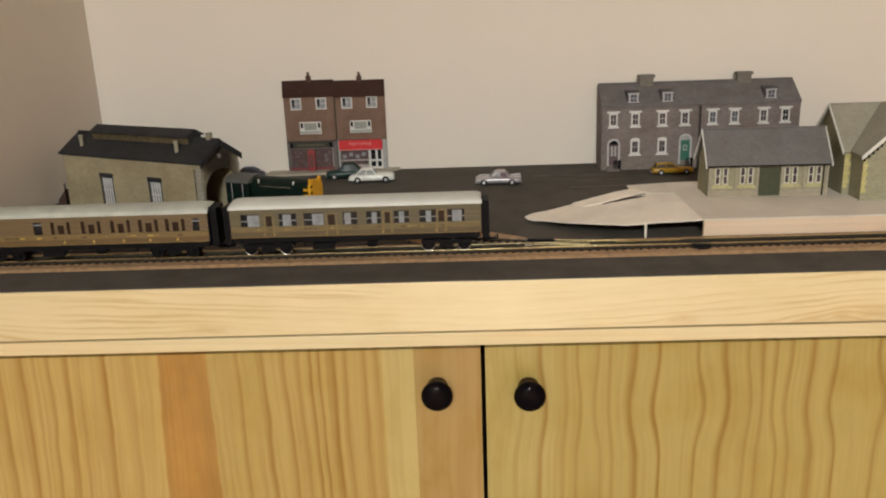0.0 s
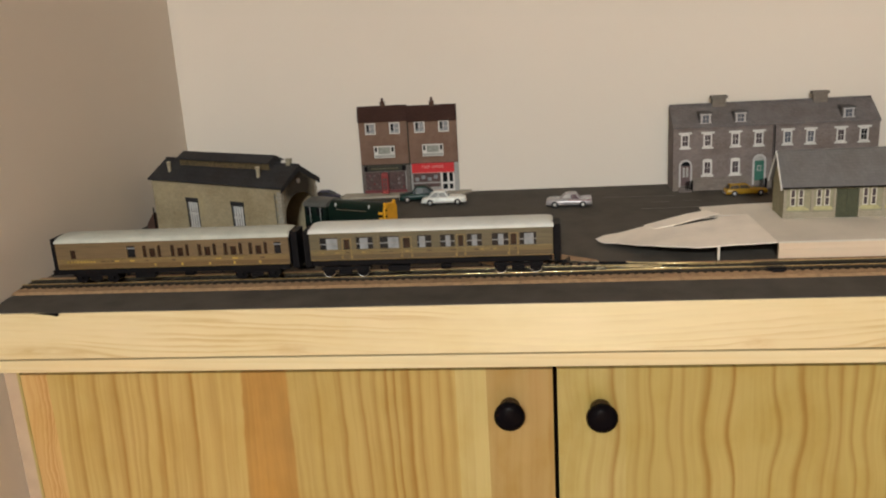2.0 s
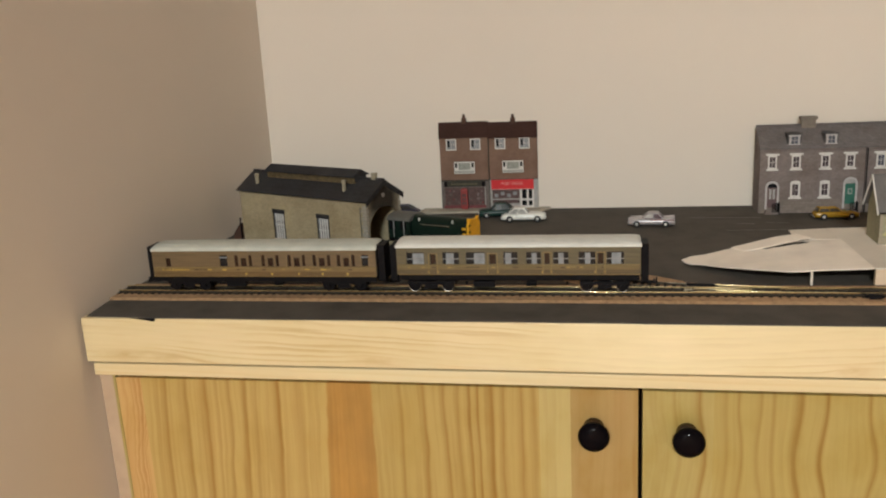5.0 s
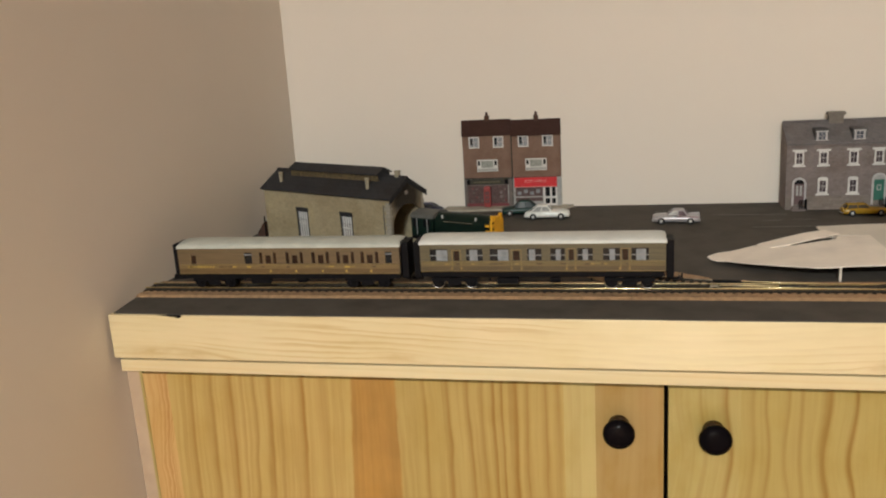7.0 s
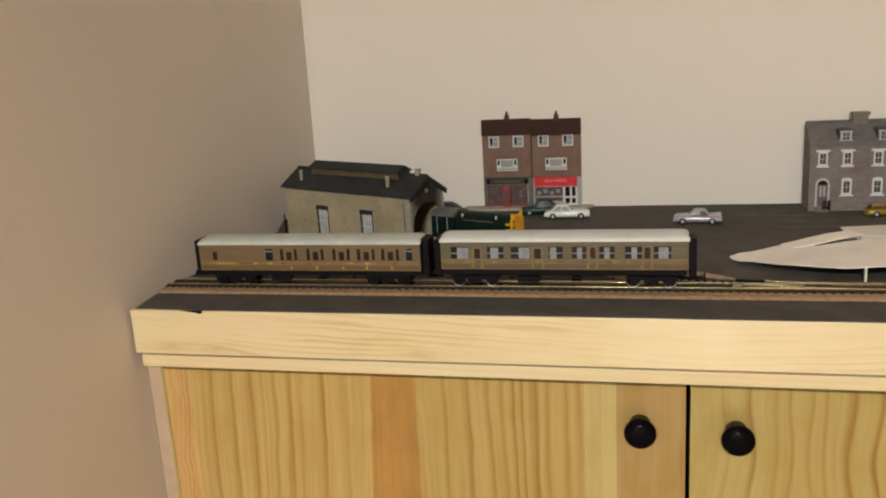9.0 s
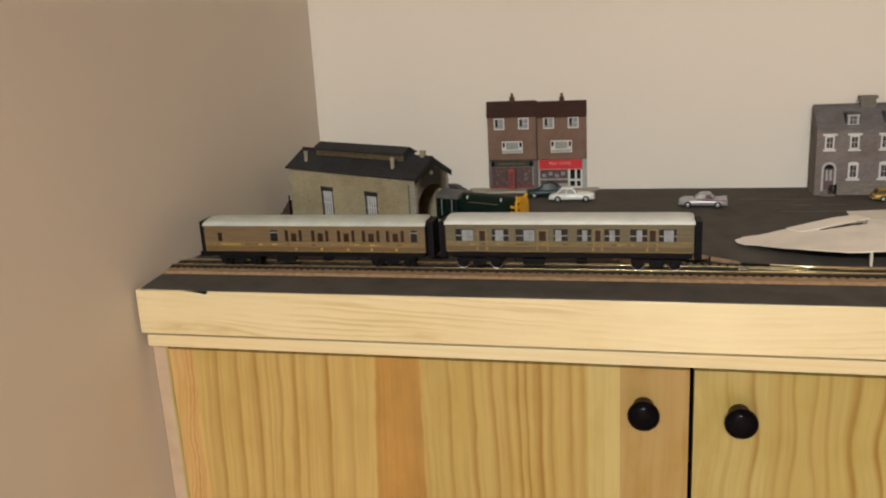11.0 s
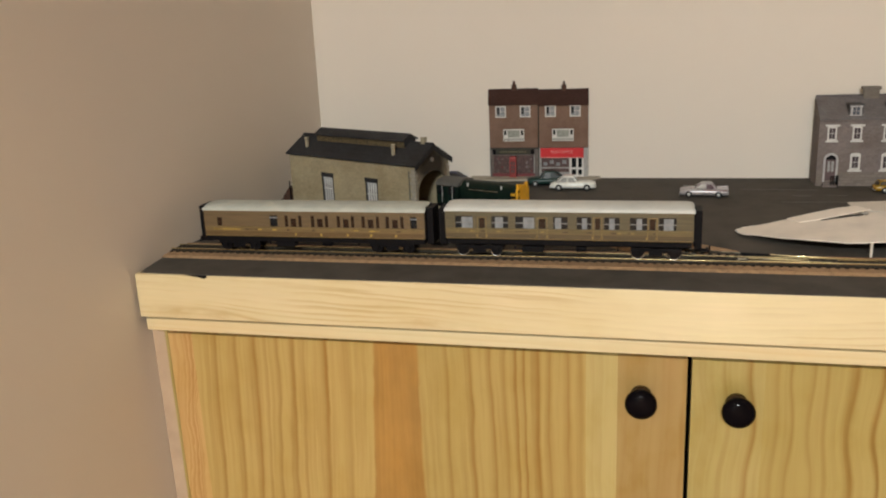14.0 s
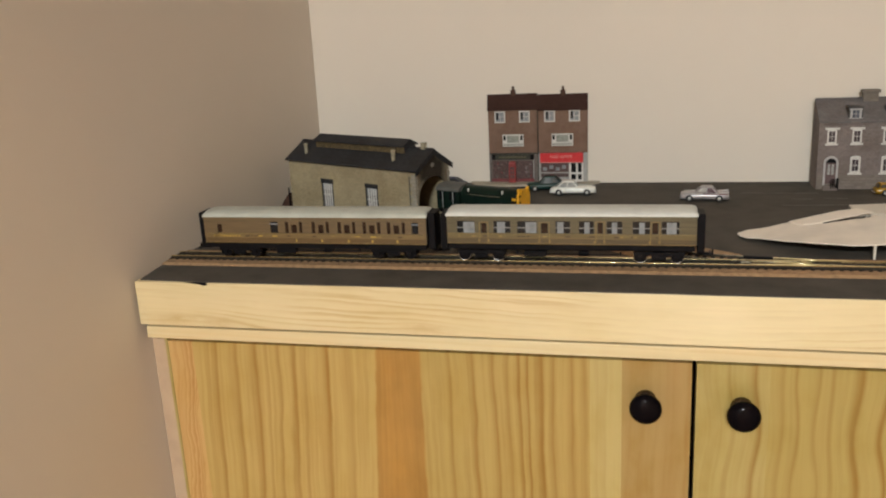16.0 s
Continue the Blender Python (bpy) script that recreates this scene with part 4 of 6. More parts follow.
# ---- the coaches ----
def coach(name, x0, x1, panes, gold_bars, label, bright, drop=0.0):
    mid, half = (x0 + x1) / 2, 0.0176
    c = thing(name, label, "railway coach", pose(mid, TRACK_Y, RAIL), "teak coaches in the train")
    a, b = x0 - mid, x1 - mid
    z0, zw0, zw1, z1 = [z - drop for z in (0.0203, 0.0312, 0.0437, 0.0490)]
    for s in (-1, 1):
        y0, y1 = sorted((s * half, s * (half - 0.0012)))
        holes = [(p0 - mid, p1 - mid, zw0, zw1 - low) for p0, p1, _, low in panes]
        part("side_panel", pierced(a, b, z0, z1, holes, y0, y1), M_TEAK_OLIVE if bright else M_TEAK, c, "varnished brown teak side")
    part("lower_panel", boxes((a + 0.0006, b - 0.0006, -half - 0.0002, -half + 0.0004, z0 + 0.0009, z0 + 0.0050)), M_TEAK_OLIVE_LOW if bright else M_TEAK_LOW, c)
    part("waist_panel", boxes((a + 0.0004, b - 0.0004, -half - 0.0003, -half + 0.0004, z0 + 0.0053, z0 + 0.0098)), M_TEAK_OLIVE_WAIST if bright else M_TEAK_WAIST, c, "lighter golden tan waist panel")
    part("waist_line", boxes((a + 0.0004, b - 0.0004, -half - 0.0004, -half + 0.0003, z0 + 0.0101, z0 + 0.0105)), M_GOLD, c, "thin gold lining")
    part("waist_line", boxes((a + 0.0004, b - 0.0004, -half - 0.0002, -half + 0.0003, z0 + 0.0050, z0 + 0.0053)), M_LINE_DARK, c)
    part("sill_line", boxes((a + 0.0004, b - 0.0004, -half - 0.0004, -half + 0.0004, z0, z0 + 0.0006)), M_GOLD, c)
    rng = random.Random(int(1000 * x1) + 7)
    u = a + 0.012
    while u < b - 0.020:
        w = rng.uniform(0.0012, 0.0060)
        part("lettering_bar", boxes((u, u + w, -half - 0.0005, -half - 0.0001, z0 + 0.0070 + rng.uniform(-0.0004, 0.0004), z0 + 0.0085)), rng.choice((M_GOLD, M_GOLD_DIM, M_LINE_DARK) if len(panes) == 12 else (M_GOLD_BRIGHT, M_GOLD, M_GOLD_DIM, M_LINE_DARK)), c)
        u += w + rng.choice((0.0008, 0.0014, 0.012, 0.018))
    for p0, p1, kind, low in panes:
        if kind == "d" and len(panes) == 12:
            for e in (p0 - 0.0019, p1 + 0.0013):
                part("door_lining", boxes((e - mid, e - mid + 0.0006, -half - 0.0005, -half + 0.0002, z0 + 0.0008, zw1 - low + 0.0008)), M_GOLD, c)
            part("door_lining", boxes((p0 - 0.0012 - mid, p1 + 0.0012 - mid, -half - 0.0005, -half + 0.0002, zw1 - low + 0.0002, zw1 - low + 0.0008)), M_GOLD, c)
    part("floor_pan", boxes((a, b, -half + 0.0013, half - 0.0013, z0 - 0.0005, z0 + 0.0015)), M_BLACK, c)
    for x in gold_bars:
        part("lettering_bar", boxes((x - mid - 0.0010, x - mid + 0.0010, -half - 0.0005, -half + 0.0002, z0 + 0.0016, z0 + 0.0042)), M_GOLD_BRIGHT if len(panes) != 12 else M_GOLD, c)
    for p0, p1, kind, low in panes:
        u, v = p0 - mid, p1 - mid
        top = zw1 - low
        if kind in ("d", "n"):
            part("window", boxes((u - 0.0003, v + 0.0003, -half + 0.0013, -half + 0.0018, zw0 - 0.0003, top)), M_DOOR_GLASS, c)
        else:
            w = part("window", boxes((u - 0.0003, v + 0.0003, -half + 0.0013, -half + 0.0018, zw0 - 0.0003, top)), M_WINDOW_DARK, c)
            span = v - u
            if kind == "v":
                part("ventilator", boxes((u - 0.0004, v + 0.0004, -half - 0.0006, -half + 0.0012, top - 0.0030, top - 0.0019), r=0.0002), M_PANE_BLUE, w, "pale ventilator hood")
            else:
                f0, f1 = kind
                part("blind", boxes((u + span * f0, u + span * f1, -half + 0.0009, -half + 0.00125, zw0, top - 0.0012)), M_CURTAIN, w, "white blind in the window")
                part("transom", boxes((u, v, -half + 0.0004, -half + 0.0008, zw0 + 0.0052, zw0 + 0.0060)), M_TRANSOM, w, "pale window bar")
    part("inner_partition", boxes((a + 0.001, b - 0.001, -0.004, -0.003, z0 + 0.002, z1)), M_WINDOW_DARK, c)
    # roof with drooped ends
    secs = []
    for f, sz in ((-0.0010, 0.55), (0.0004, 0.80), (0.004, 0.96), (0.010, 1.0)):
        secs.append((a + f, sz))
    secs += [(b - (x - a), sz) for x, sz in secs[::-1]]
    rings = []
    for x, sz in secs:
        arc = [((half + 0.0005) * math.cos(t), z1 + 0.0001 + 0.0066 * sz * math.sin(t) ** 0.85) for t in [math.pi * i / 14 for i in range(15)]]
        rings.append([(x, y, z) for y, z in arc] + [(x, -half - 0.0005, z1 - 0.0006), (x, half + 0.0005, z1 - 0.0006)])
    part("roof", loft(rings), M_COACH_ROOF if bright else M_COACH_ROOF_DULL, c, "grey-white curved roof", True)
    for e, s in ((a, -1), (b, 1)):
        p, q = sorted((e, e + s * 0.0012))
        part("end_wall", slab([(-half, z0), (half, z0), (half, z1), (0.012, z1 + 0.0040), (-0.012, z1 + 0.0040), (-half, z1)], side, p, q), M_BLACK, c)
        p, q = sorted((e + s * 0.0010, e + s * 0.0080))
        part("gangway", boxes((p, q, -0.0125, 0.0125, 0.0120, 0.0500), r=0.0006), M_BLACK, c, "black corridor gangway")
        p, q = sorted((e + s * 0.002, e + s * 0.0150))
        part("coupling", boxes((p, q, -0.0018, 0.0018, 0.0075, 0.0095), (min(e + s * 0.0135, e + s * 0.015), max(e + s * 0.0135, e + s * 0.015), -0.0075, 0.0075, 0.0080, 0.0092), (e + s * 0.0162 - 0.0008, e + s * 0.0162 + 0.0008, -0.0015, 0.0015, 0.0075, 0.0125)), M_BLACK, c)
        for y in (-0.0105, 0.0105):
            part("buffer", rod((e + s * 0.001, y, 0.0135), (e + s * 0.0062, y, 0.0135), 0.0021, 10), M_BLACK, c)
    part("underframe", boxes((a + 0.001, b - 0.001, -0.0166, 0.0166, 0.0145 - drop, z0 - 0.0006), (a + 0.003, b - 0.003, -0.0050, 0.0050, 0.0105, 0.0144 - drop)), M_BLACK, c)
    part("truss", boxes((-0.050, 0.050, -0.0140, -0.0132, 0.0085, 0.0095), (-0.052, -0.050, -0.014, -0.0132, 0.0085, 0.0122), (0.050, 0.052, -0.014, -0.0132, 0.0085, 0.0122)), M_BLACK, c)
    part("battery_box", boxes((-0.044, -0.022, -0.0145, -0.0060, 0.0060, 0.0120), r=0.0005), M_BLACK, c)
    part("battery_box", boxes((0.010, 0.020, -0.0140, -0.0060, 0.0070, 0.0120), r=0.0005), M_BLACK, c)
    for bx in (-0.0885, 0.0875):
        bogie = part("bogie", boxes((bx - 0.0245, bx + 0.0245, -0.0128, -0.0114, 0.0082, 0.0120), (bx - 0.0245, bx + 0.0245, 0.0114, 0.0128, 0.0082, 0.0120), (bx - 0.006, bx + 0.006, -0.0128, 0.0128, 0.0110, 0.0120), (bx - 0.0070, bx + 0.0070, -0.0126, -0.0116, 0.0040, 0.0081), (bx - 0.0197, bx - 0.0153, -0.0132, -0.0116, 0.0052, 0.0088), (bx + 0.0153, bx + 0.0197, -0.0132, -0.0116, 0.0052, 0.0088), r=0.0003), M_BLACK, c, "black bogie frame")
        for wx in (bx - 0.0175, bx + 0.0175):
            for y0, y1 in ((-0.0098, -0.0074), (0.0074, 0.0098)):
                rim = loft([[(wx + r * math.cos(2 * math.pi * i / 20), y, 0.0069 + r * math.sin(2 * math.pi * i / 20)) for i in range(20)] for r, y in ((0.0069, y0), (0.0069, y1), (0.0060, y1), (0.0065, y0 + 0.0002), (0.0069, y0))], cap=False)
                part("wheel_rim", rim, M_STEEL if bright else M_BLACK, bogie, "bright steel rim" if bright else "")
                part("wheel", wheel_disc(wx, y0 + 0.0009, y1 - 0.0004, 0.0069, 0.0058), M_BLACK, bogie)
    return c


right_panes = [(-0.1915, -0.1733, (0.35, 0.98), 0), (-0.1667, -0.1612, "d", 0.002), (-0.1540, -0.1370, (0.20, 0.68), 0), (-0.1298, -0.1106, (0.42, 0.98), 0), (-0.1062, -0.0996, "d", 0.002), (-0.0919, -0.0777, (0.12, 0.55), 0),
               (-0.0689, -0.0547, (0.37, 0.72), 0), (-0.0509, -0.0460, "d", 0.001), (-0.0422, -0.0274, (0.33, 0.68), 0), (-0.0175, -0.0012, (0.38, 0.70), 0), (0.0011, 0.0065, "d", 0.001), (0.0098, 0.0261, (0.28, 0.84), 0)]
coach("railway_coach", -0.2020, 0.0422, right_panes, (-0.1691, -0.1594, -0.1081, -0.0978, -0.0531, -0.0444, -0.0013, 0.0079), "brown teak corridor coach with grey roof and white window blinds", True)
GOLD_CLUSTER = [(-0.4640 + 0.0036 * k, -0.4618 + 0.0036 * k) for k in range(9)]
left_panes = [(-0.4594, -0.4539, "d", 0.003), (-0.3967, -0.3882, "v", 0)]
for k in range(5):
    x = (-0.3796, -0.3493, -0.3201, -0.2925, -0.2660)[k]
    left_panes += [(x, x + 0.0036, "n", 0), (x + 0.0070, x + 0.0130, "n", 0.0032), (x + 0.0160, x + 0.0193, "n", 0)]
left_panes.append((-0.2392, -0.2325, "v", 0))
brake = coach("railway_coach", -0.4752, -0.2241, left_panes, (-0.3678, -0.3386, -0.3088, -0.2826, -0.2554), "brown teak brake coach with narrow windows and grey roof", False, 0.0022)
brake_mid = (-0.4752 - 0.2241) / 2
for a, b in GOLD_CLUSTER:
    part("lettering_bar", boxes((a - brake_mid, b - brake_mid, -0.0181, -0.0174, 0.0247, 0.0269)), M_GOLD_BRIGHT if int(1e4 * b) % 3 else M_GOLD, brake, "worn gold lettering bar")


# ---- the shunter ----
loco = thing("diesel_shunter", "dark green diesel shunter with a yellow striped nose at the shed", "locomotive", pose(-0.1925, 0.7945, RAIL - 0.0004, 0, 0, -22.5) @ Matrix.Scale(1.07, 4))
part("frame", boxes((-0.058, 0.056, -0.0160, 0.0160, 0.0120, 0.0160), (-0.052, 0.050, -0.0125, -0.0105, 0.0030, 0.0120), (-0.052, 0.050, 0.0105, 0.0125, 0.0030, 0.0120), r=0.0005), M_BLACK, loco)
rings = []
for x, k in ((-0.0265, 1.0), (0.0420, 1.0), (0.0455, 0.99), (0.0470, 0.965)):
    arc = [(0.0118 * k * math.cos(t), 0.0318 + 0.0116 * k * math.sin(t)) for t in [math.pi * i / 12 for i in range(13)]]
    rings.append([(x, 0.0118 * k, 0.0161)] + [(x, y, z) for y, z in arc] + [(x, -0.0118 * k, 0.0161)])
part("bonnet", loft(rings), M_LOCO_GREEN, loco, "dark green rounded bonnet", True)
nose = part("radiator", slab([(-0.0122, 0.0162), (0.0122, 0.0162), (0.0122, 0.0375), (0.0090, 0.0428), (-0.0090, 0.0428), (-0.0122, 0.0375)], side, 0.0472, 0.0500), M_YELLOW, loco, "yellow radiator end with black stripes")
for z in (0.0215, 0.0290, 0.0360):
    part("stripe", boxes((0.0501, 0.0503, -0.0120, -0.0085, z, z + 0.0016)), M_BLACK, nose, "black warning stripe")
part("nose_band", boxes((0.0410, 0.0464, -0.0123, -0.0119, 0.0165, 0.0345)), M_YELLOW, loco, "yellow band")
each("stripe", M_BLACK, loco, (0.0408, 0.0466, -0.0126, -0.01235, 0.0205, 0.0240), (0.0408, 0.0466, -0.0126, -0.01235, 0.0285, 0.0318), (0.0408, 0.0418, -0.0126, -0.01235, 0.0242, 0.0283))
each("nose_lamp", M_YELLOW, loco, (0.0501, 0.0512, -0.0080, -0.0055, 0.0385, 0.0445), (0.0501, 0.0512, 0.0055, 0.0080, 0.0385, 0.0445), (0.0470, 0.0500, -0.0105, -0.0080, 0.0415, 0.0446), (0.0470, 0.0500, 0.0075, 0.0105, 0.0415, 0.0446))
part("cab", boxes((-0.0575, -0.0270, -0.0165, 0.0165, 0.0161, 0.0374), r=0.0005), M_LOCO_GREEN, loco)
arc = [(0.0172 * math.cos(t), 0.0375 + 0.0070 * math.sin(t)) for t in [math.pi * i / 12 for i in range(13)]]
part("cab_roof", loft([[(x, y, z) for y, z in arc] for x in (-0.0585, -0.0262)]), M_LOCO_GREY, loco, "grey arched cab roof", True)
for x0, x1 in ((-0.0545, -0.0470), (-0.0400, -0.0310)):
    part("cab_window", boxes((x0, x1, -0.0168, -0.01655, 0.0270, 0.0360)), M_WINDOW_DARK, loco)
for x in (-0.0486, -0.0343):
    part("handrail", rod((x, -0.0173, 0.0180), (x, -0.0173, 0.0370), 0.00042, 6), M_GREYWHITE, loco)
part("handrail", rod((-0.0150, -0.0124, 0.0345), (0.0250, -0.0124, 0.0345), 0.0004, 6), M_STEEL, loco, "thin bright handrail")
each("exhaust_cap", M_WHITE, loco, (-0.0180, -0.0165, -0.0108, -0.0092, 0.0375, 0.0412), (0.0270, 0.0283, -0.0108, -0.0092, 0.0375, 0.0412), label="small white fitting")
for x in (-0.034, -0.002, 0.030):
    for y0, y1 in ((-0.0098, -0.0074), (0.0074, 0.0098)):
        part("wheel", wheel_disc(x, y0, y1, 0.0089, 0.0090), M_BLACK, loco)


# ---- the engine shed ----
SHED = pose(-0.2605, 0.8030, BOARD, 0, 0, 153.5)
shed = thing("engine_shed", "buff stone engine shed with a dark slate roof and clerestory", "engine shed", SHED)
SL, SW, SE, SR = 0.2330, 0.0318, 0.0741, 0.0938


def shed_wall(y0, y1, wins):
    return pierced(0.0, SL, 0.0, SE, wins, y0, y1)


shed_wins = [(0.0655, 0.0860, 0.0120, 0.0492), (0.1475, 0.1685, 0.0120, 0.0492)]
part("side_wall", shed_wall(SW - 0.002, SW, shed_wins), M_SHED_STONE, shed)
part("side_wall", shed_wall(-SW, -SW + 0.002, shed_wins), M_SHED_STONE, shed)
for a, b, z0, z1 in shed_wins:
    for y, s in ((SW, 1), (-SW, -1)):
        f = lambda p, q: (min(y - s * p, y - s * q), max(y - s * p, y - s * q))
        win = part("window", boxes((a, b, *f(0.0016, 0.0019), z0, z1)), M_CURTAIN, shed, "white glazing bars on grey panes")
        part("lintel", boxes((a - 0.0012, b + 0.0012, *f(-0.0008, 0.0006), z1 - 0.0030, z1 + 0.0026)), M_SLATE_DARK, win)
        each("jamb", M_SLATE_DARK, win, (a - 0.0004, a + 0.0006, *f(-0.0005, 0.0006), z0, z1 - 0.0031), (b - 0.0006, b + 0.0004, *f(-0.0005, 0.0006), z0, z1 - 0.0031))
        part("sill", boxes((a - 0.0010, b + 0.0010, *f(-0.0012, 0.0012), z0 - 0.0012, z0 - 0.0001)), M_DULL_WHITE, win, "pale sill")
        bars = [(a + (b - a) * k / 5 - 0.0009, a + (b - a) * k / 5 + 0.0009, *f(0.0008, 0.0015), z0, z1 - 0.0031) for k in range(1, 5)]
        part("pane", boxes(*[(a + (b - a) * k / 5 + 0.0010, a + (b - a) * (k + 1) / 5 - 0.0010, *f(0.0012, 0.00155), z0 + 0.001 + m * 0.0125, z0 + 0.0125 + m * 0.0125) for k in range(5) for m in range(2)]), M_PANE_GREY, win)
        part("glazing_bars", boxes(*bars, (a, b, *f(0.0008, 0.0014), (z0 + z1) / 2 - 0.0006, (z0 + z1) / 2 + 0.0006)), M_WHITE, win)
arch = [(0.0282 * math.cos(t), 0.0375 + 0.0248 * math.sin(t)) for t in [math.pi * i / 14 for i in range(15)]]
gable = [(-SW + 0.0021, 0.0), (-SW + 0.0021, SE), (0.0, SR), (SW - 0.0021, SE), (SW - 0.0021, 0.0), (0.0282, 0.0)] + arch + [(-0.0282, 0.0)]
part("gable_wall", slab(gable, side, 0.0, 0.002), M_SHED_GABLE, shed, "stone gable, darker in the middle above the arch")
part("gable_wall", slab([(-SW + 0.0021, 0.0), (-SW + 0.0021, SE), (0.0, SR), (SW - 0.0021, SE), (SW - 0.0021, 0.0)], side, SL - 0.002, SL), M_SHED_STONE, shed)
ring = [(0.0300 * math.cos(t), 0.0375 + 0.0272 * math.sin(t)) for t in [math.pi * i / 14 for i in range(15)]]
part("arch_ring", slab([(0.0300, 0.0)] + ring + [(-0.0300, 0.0), (-0.0283, 0.0)] + [(y * 1.004, z) for y, z in arch[::-1]] + [(0.0283, 0.0)], side, -0.0010, -0.0001), M_SHED_GABLE, shed, "dressed stone arch")
for y in (SW - 0.0036, -SW - 0.0006):
    each("quoin", M_QUOIN, shed, *[(-0.0008, -0.0001, y + (0.001 if k % 2 else 0.0), y + 0.0040, k * 0.0049, k * 0.0049 + 0.0045) for k in range(14)])
each("quoin", M_QUOIN, shed, *[(-0.0008, 0.008 - (0.002 if k % 2 else 0.0), SW + 0.0001, SW + 0.0009, k * 0.0049, k * 0.0049 + 0.0045) for k in range(14)], label="paler corner stones")
part("interior", boxes((0.004, SL - 0.004, -SW + 0.004, SW - 0.004, 0.0005, 0.0015)), M_BLACK, shed)
part("gable_roundel", rod((-0.0014, 0.0, 0.0765), (-0.0001, 0.0, 0.0765), 0.0027, 14), M_CHIMNEY, shed, "round buff vent")
slope = (SR - SE) / SW
for s in (-1, 1):
    o = 0.0036
    p = [(s * 0.0, SR + 0.0002), (s * (SW + o), SE - o * slope + 0.0002), (s * (SW + o), SE - o * slope + 0.0022), (s * 0.0, SR + 0.0024)]
    part("roof_slope", slab(p, side, -0.0042, SL + 0.0030), M_SLATE_DARK, shed, "blue-black slates")
for s in (-1, 1):
    part("verge_board", slab([(0.0, SR - 0.0048), (s * (SW + 0.0032), SE - 0.0032 * slope - 0.0048), (s * (SW + 0.0032), SE - 0.0032 * slope), (0.0, SR)], side, -0.0040, -0.0028), M_SLATE_DARK, shed)
part("ridge", boxes((-0.0040, SL + 0.003, -0.0016, 0.0016, SR + 0.0016, SR + 0.0034), r=0.0005), M_SLATE_DARK, shed)
# clerestory
cw, c0, c1 = 0.0105, 0.0335, 0.1990
part("clerestory", boxes((c0 + 0.002, c1 - 0.002, -cw, cw, SR - 0.0075, SR + 0.0052)), M_TAN, shed, "tan weathered louvre boards")
for s in (-1, 1):
    p = [(0.0, SR + 0.0112), (s * (cw + 0.0040), SR + 0.0038), (s * (cw + 0.0040), SR + 0.0054), (0.0, SR + 0.0129)]
    part("clerestory_roof", slab(p, side, c0, c1), M_SLATE_DARK, shed)
part("clerestory_end", slab([(-cw, SR - 0.002), (-cw, SR + 0.0052), (0, SR + 0.0111), (cw, SR + 0.0052), (cw, SR - 0.002)], side, c0 + 0.001, c0 + 0.0019), M_SLATE_DARK, shed)
for x in (0.0440, 0.2060):
    zb = SE + 0.0060
    stack = turned([(0.0022, zb), (0.0026, zb + 0.012), (0.0031, zb + 0.0150), (0.0026, zb + 0.0155)], 8, lambda r, h, a, x=x: (x + r * math.cos(a), 0.0215 + r * math.sin(a), h))
    part("vent_stack", stack, M_STACK, shed, "grey tapered vent stack")
part("chimney", boxes((0.0086, 0.0150, -0.0024, 0.0024, SR - 0.002, SR + 0.0074), (0.0082, 0.0110, -0.0026, 0.0026, SR + 0.0075, SR + 0.0096), (0.0126, 0.0154, -0.0026, 0.0026, SR + 0.0075, SR + 0.0093), r=0.0003), M_STACK, shed, "small grey stone chimney")
part("downpipe", rod((0.0090, SW + 0.0016, 0.002), (0.0090, SW + 0.0016, SE - 0.008), 0.0005, 8), M_PIPE, shed)
# coal stage by the shed's end
stage = thing("coal_stage", "small rust-brown coal stage leaning at the shed's end", "coal stage", SHED @ pose(SL + 0.0080, 0.0300, 0))
part("ramp", slab([(0.0165, 0.0), (0.0165, 0.0090), (0.0010, 0.0250), (0.0, 0.0250), (0.0, 0.0)], lambda u, v, t: (u, t, v), -0.010, 0.0), M_RUST, stage)
part("post", boxes((-0.0012, 0.0004, -0.0006, 0.0006, 0.0, 0.0330)), M_BLACK, stage)


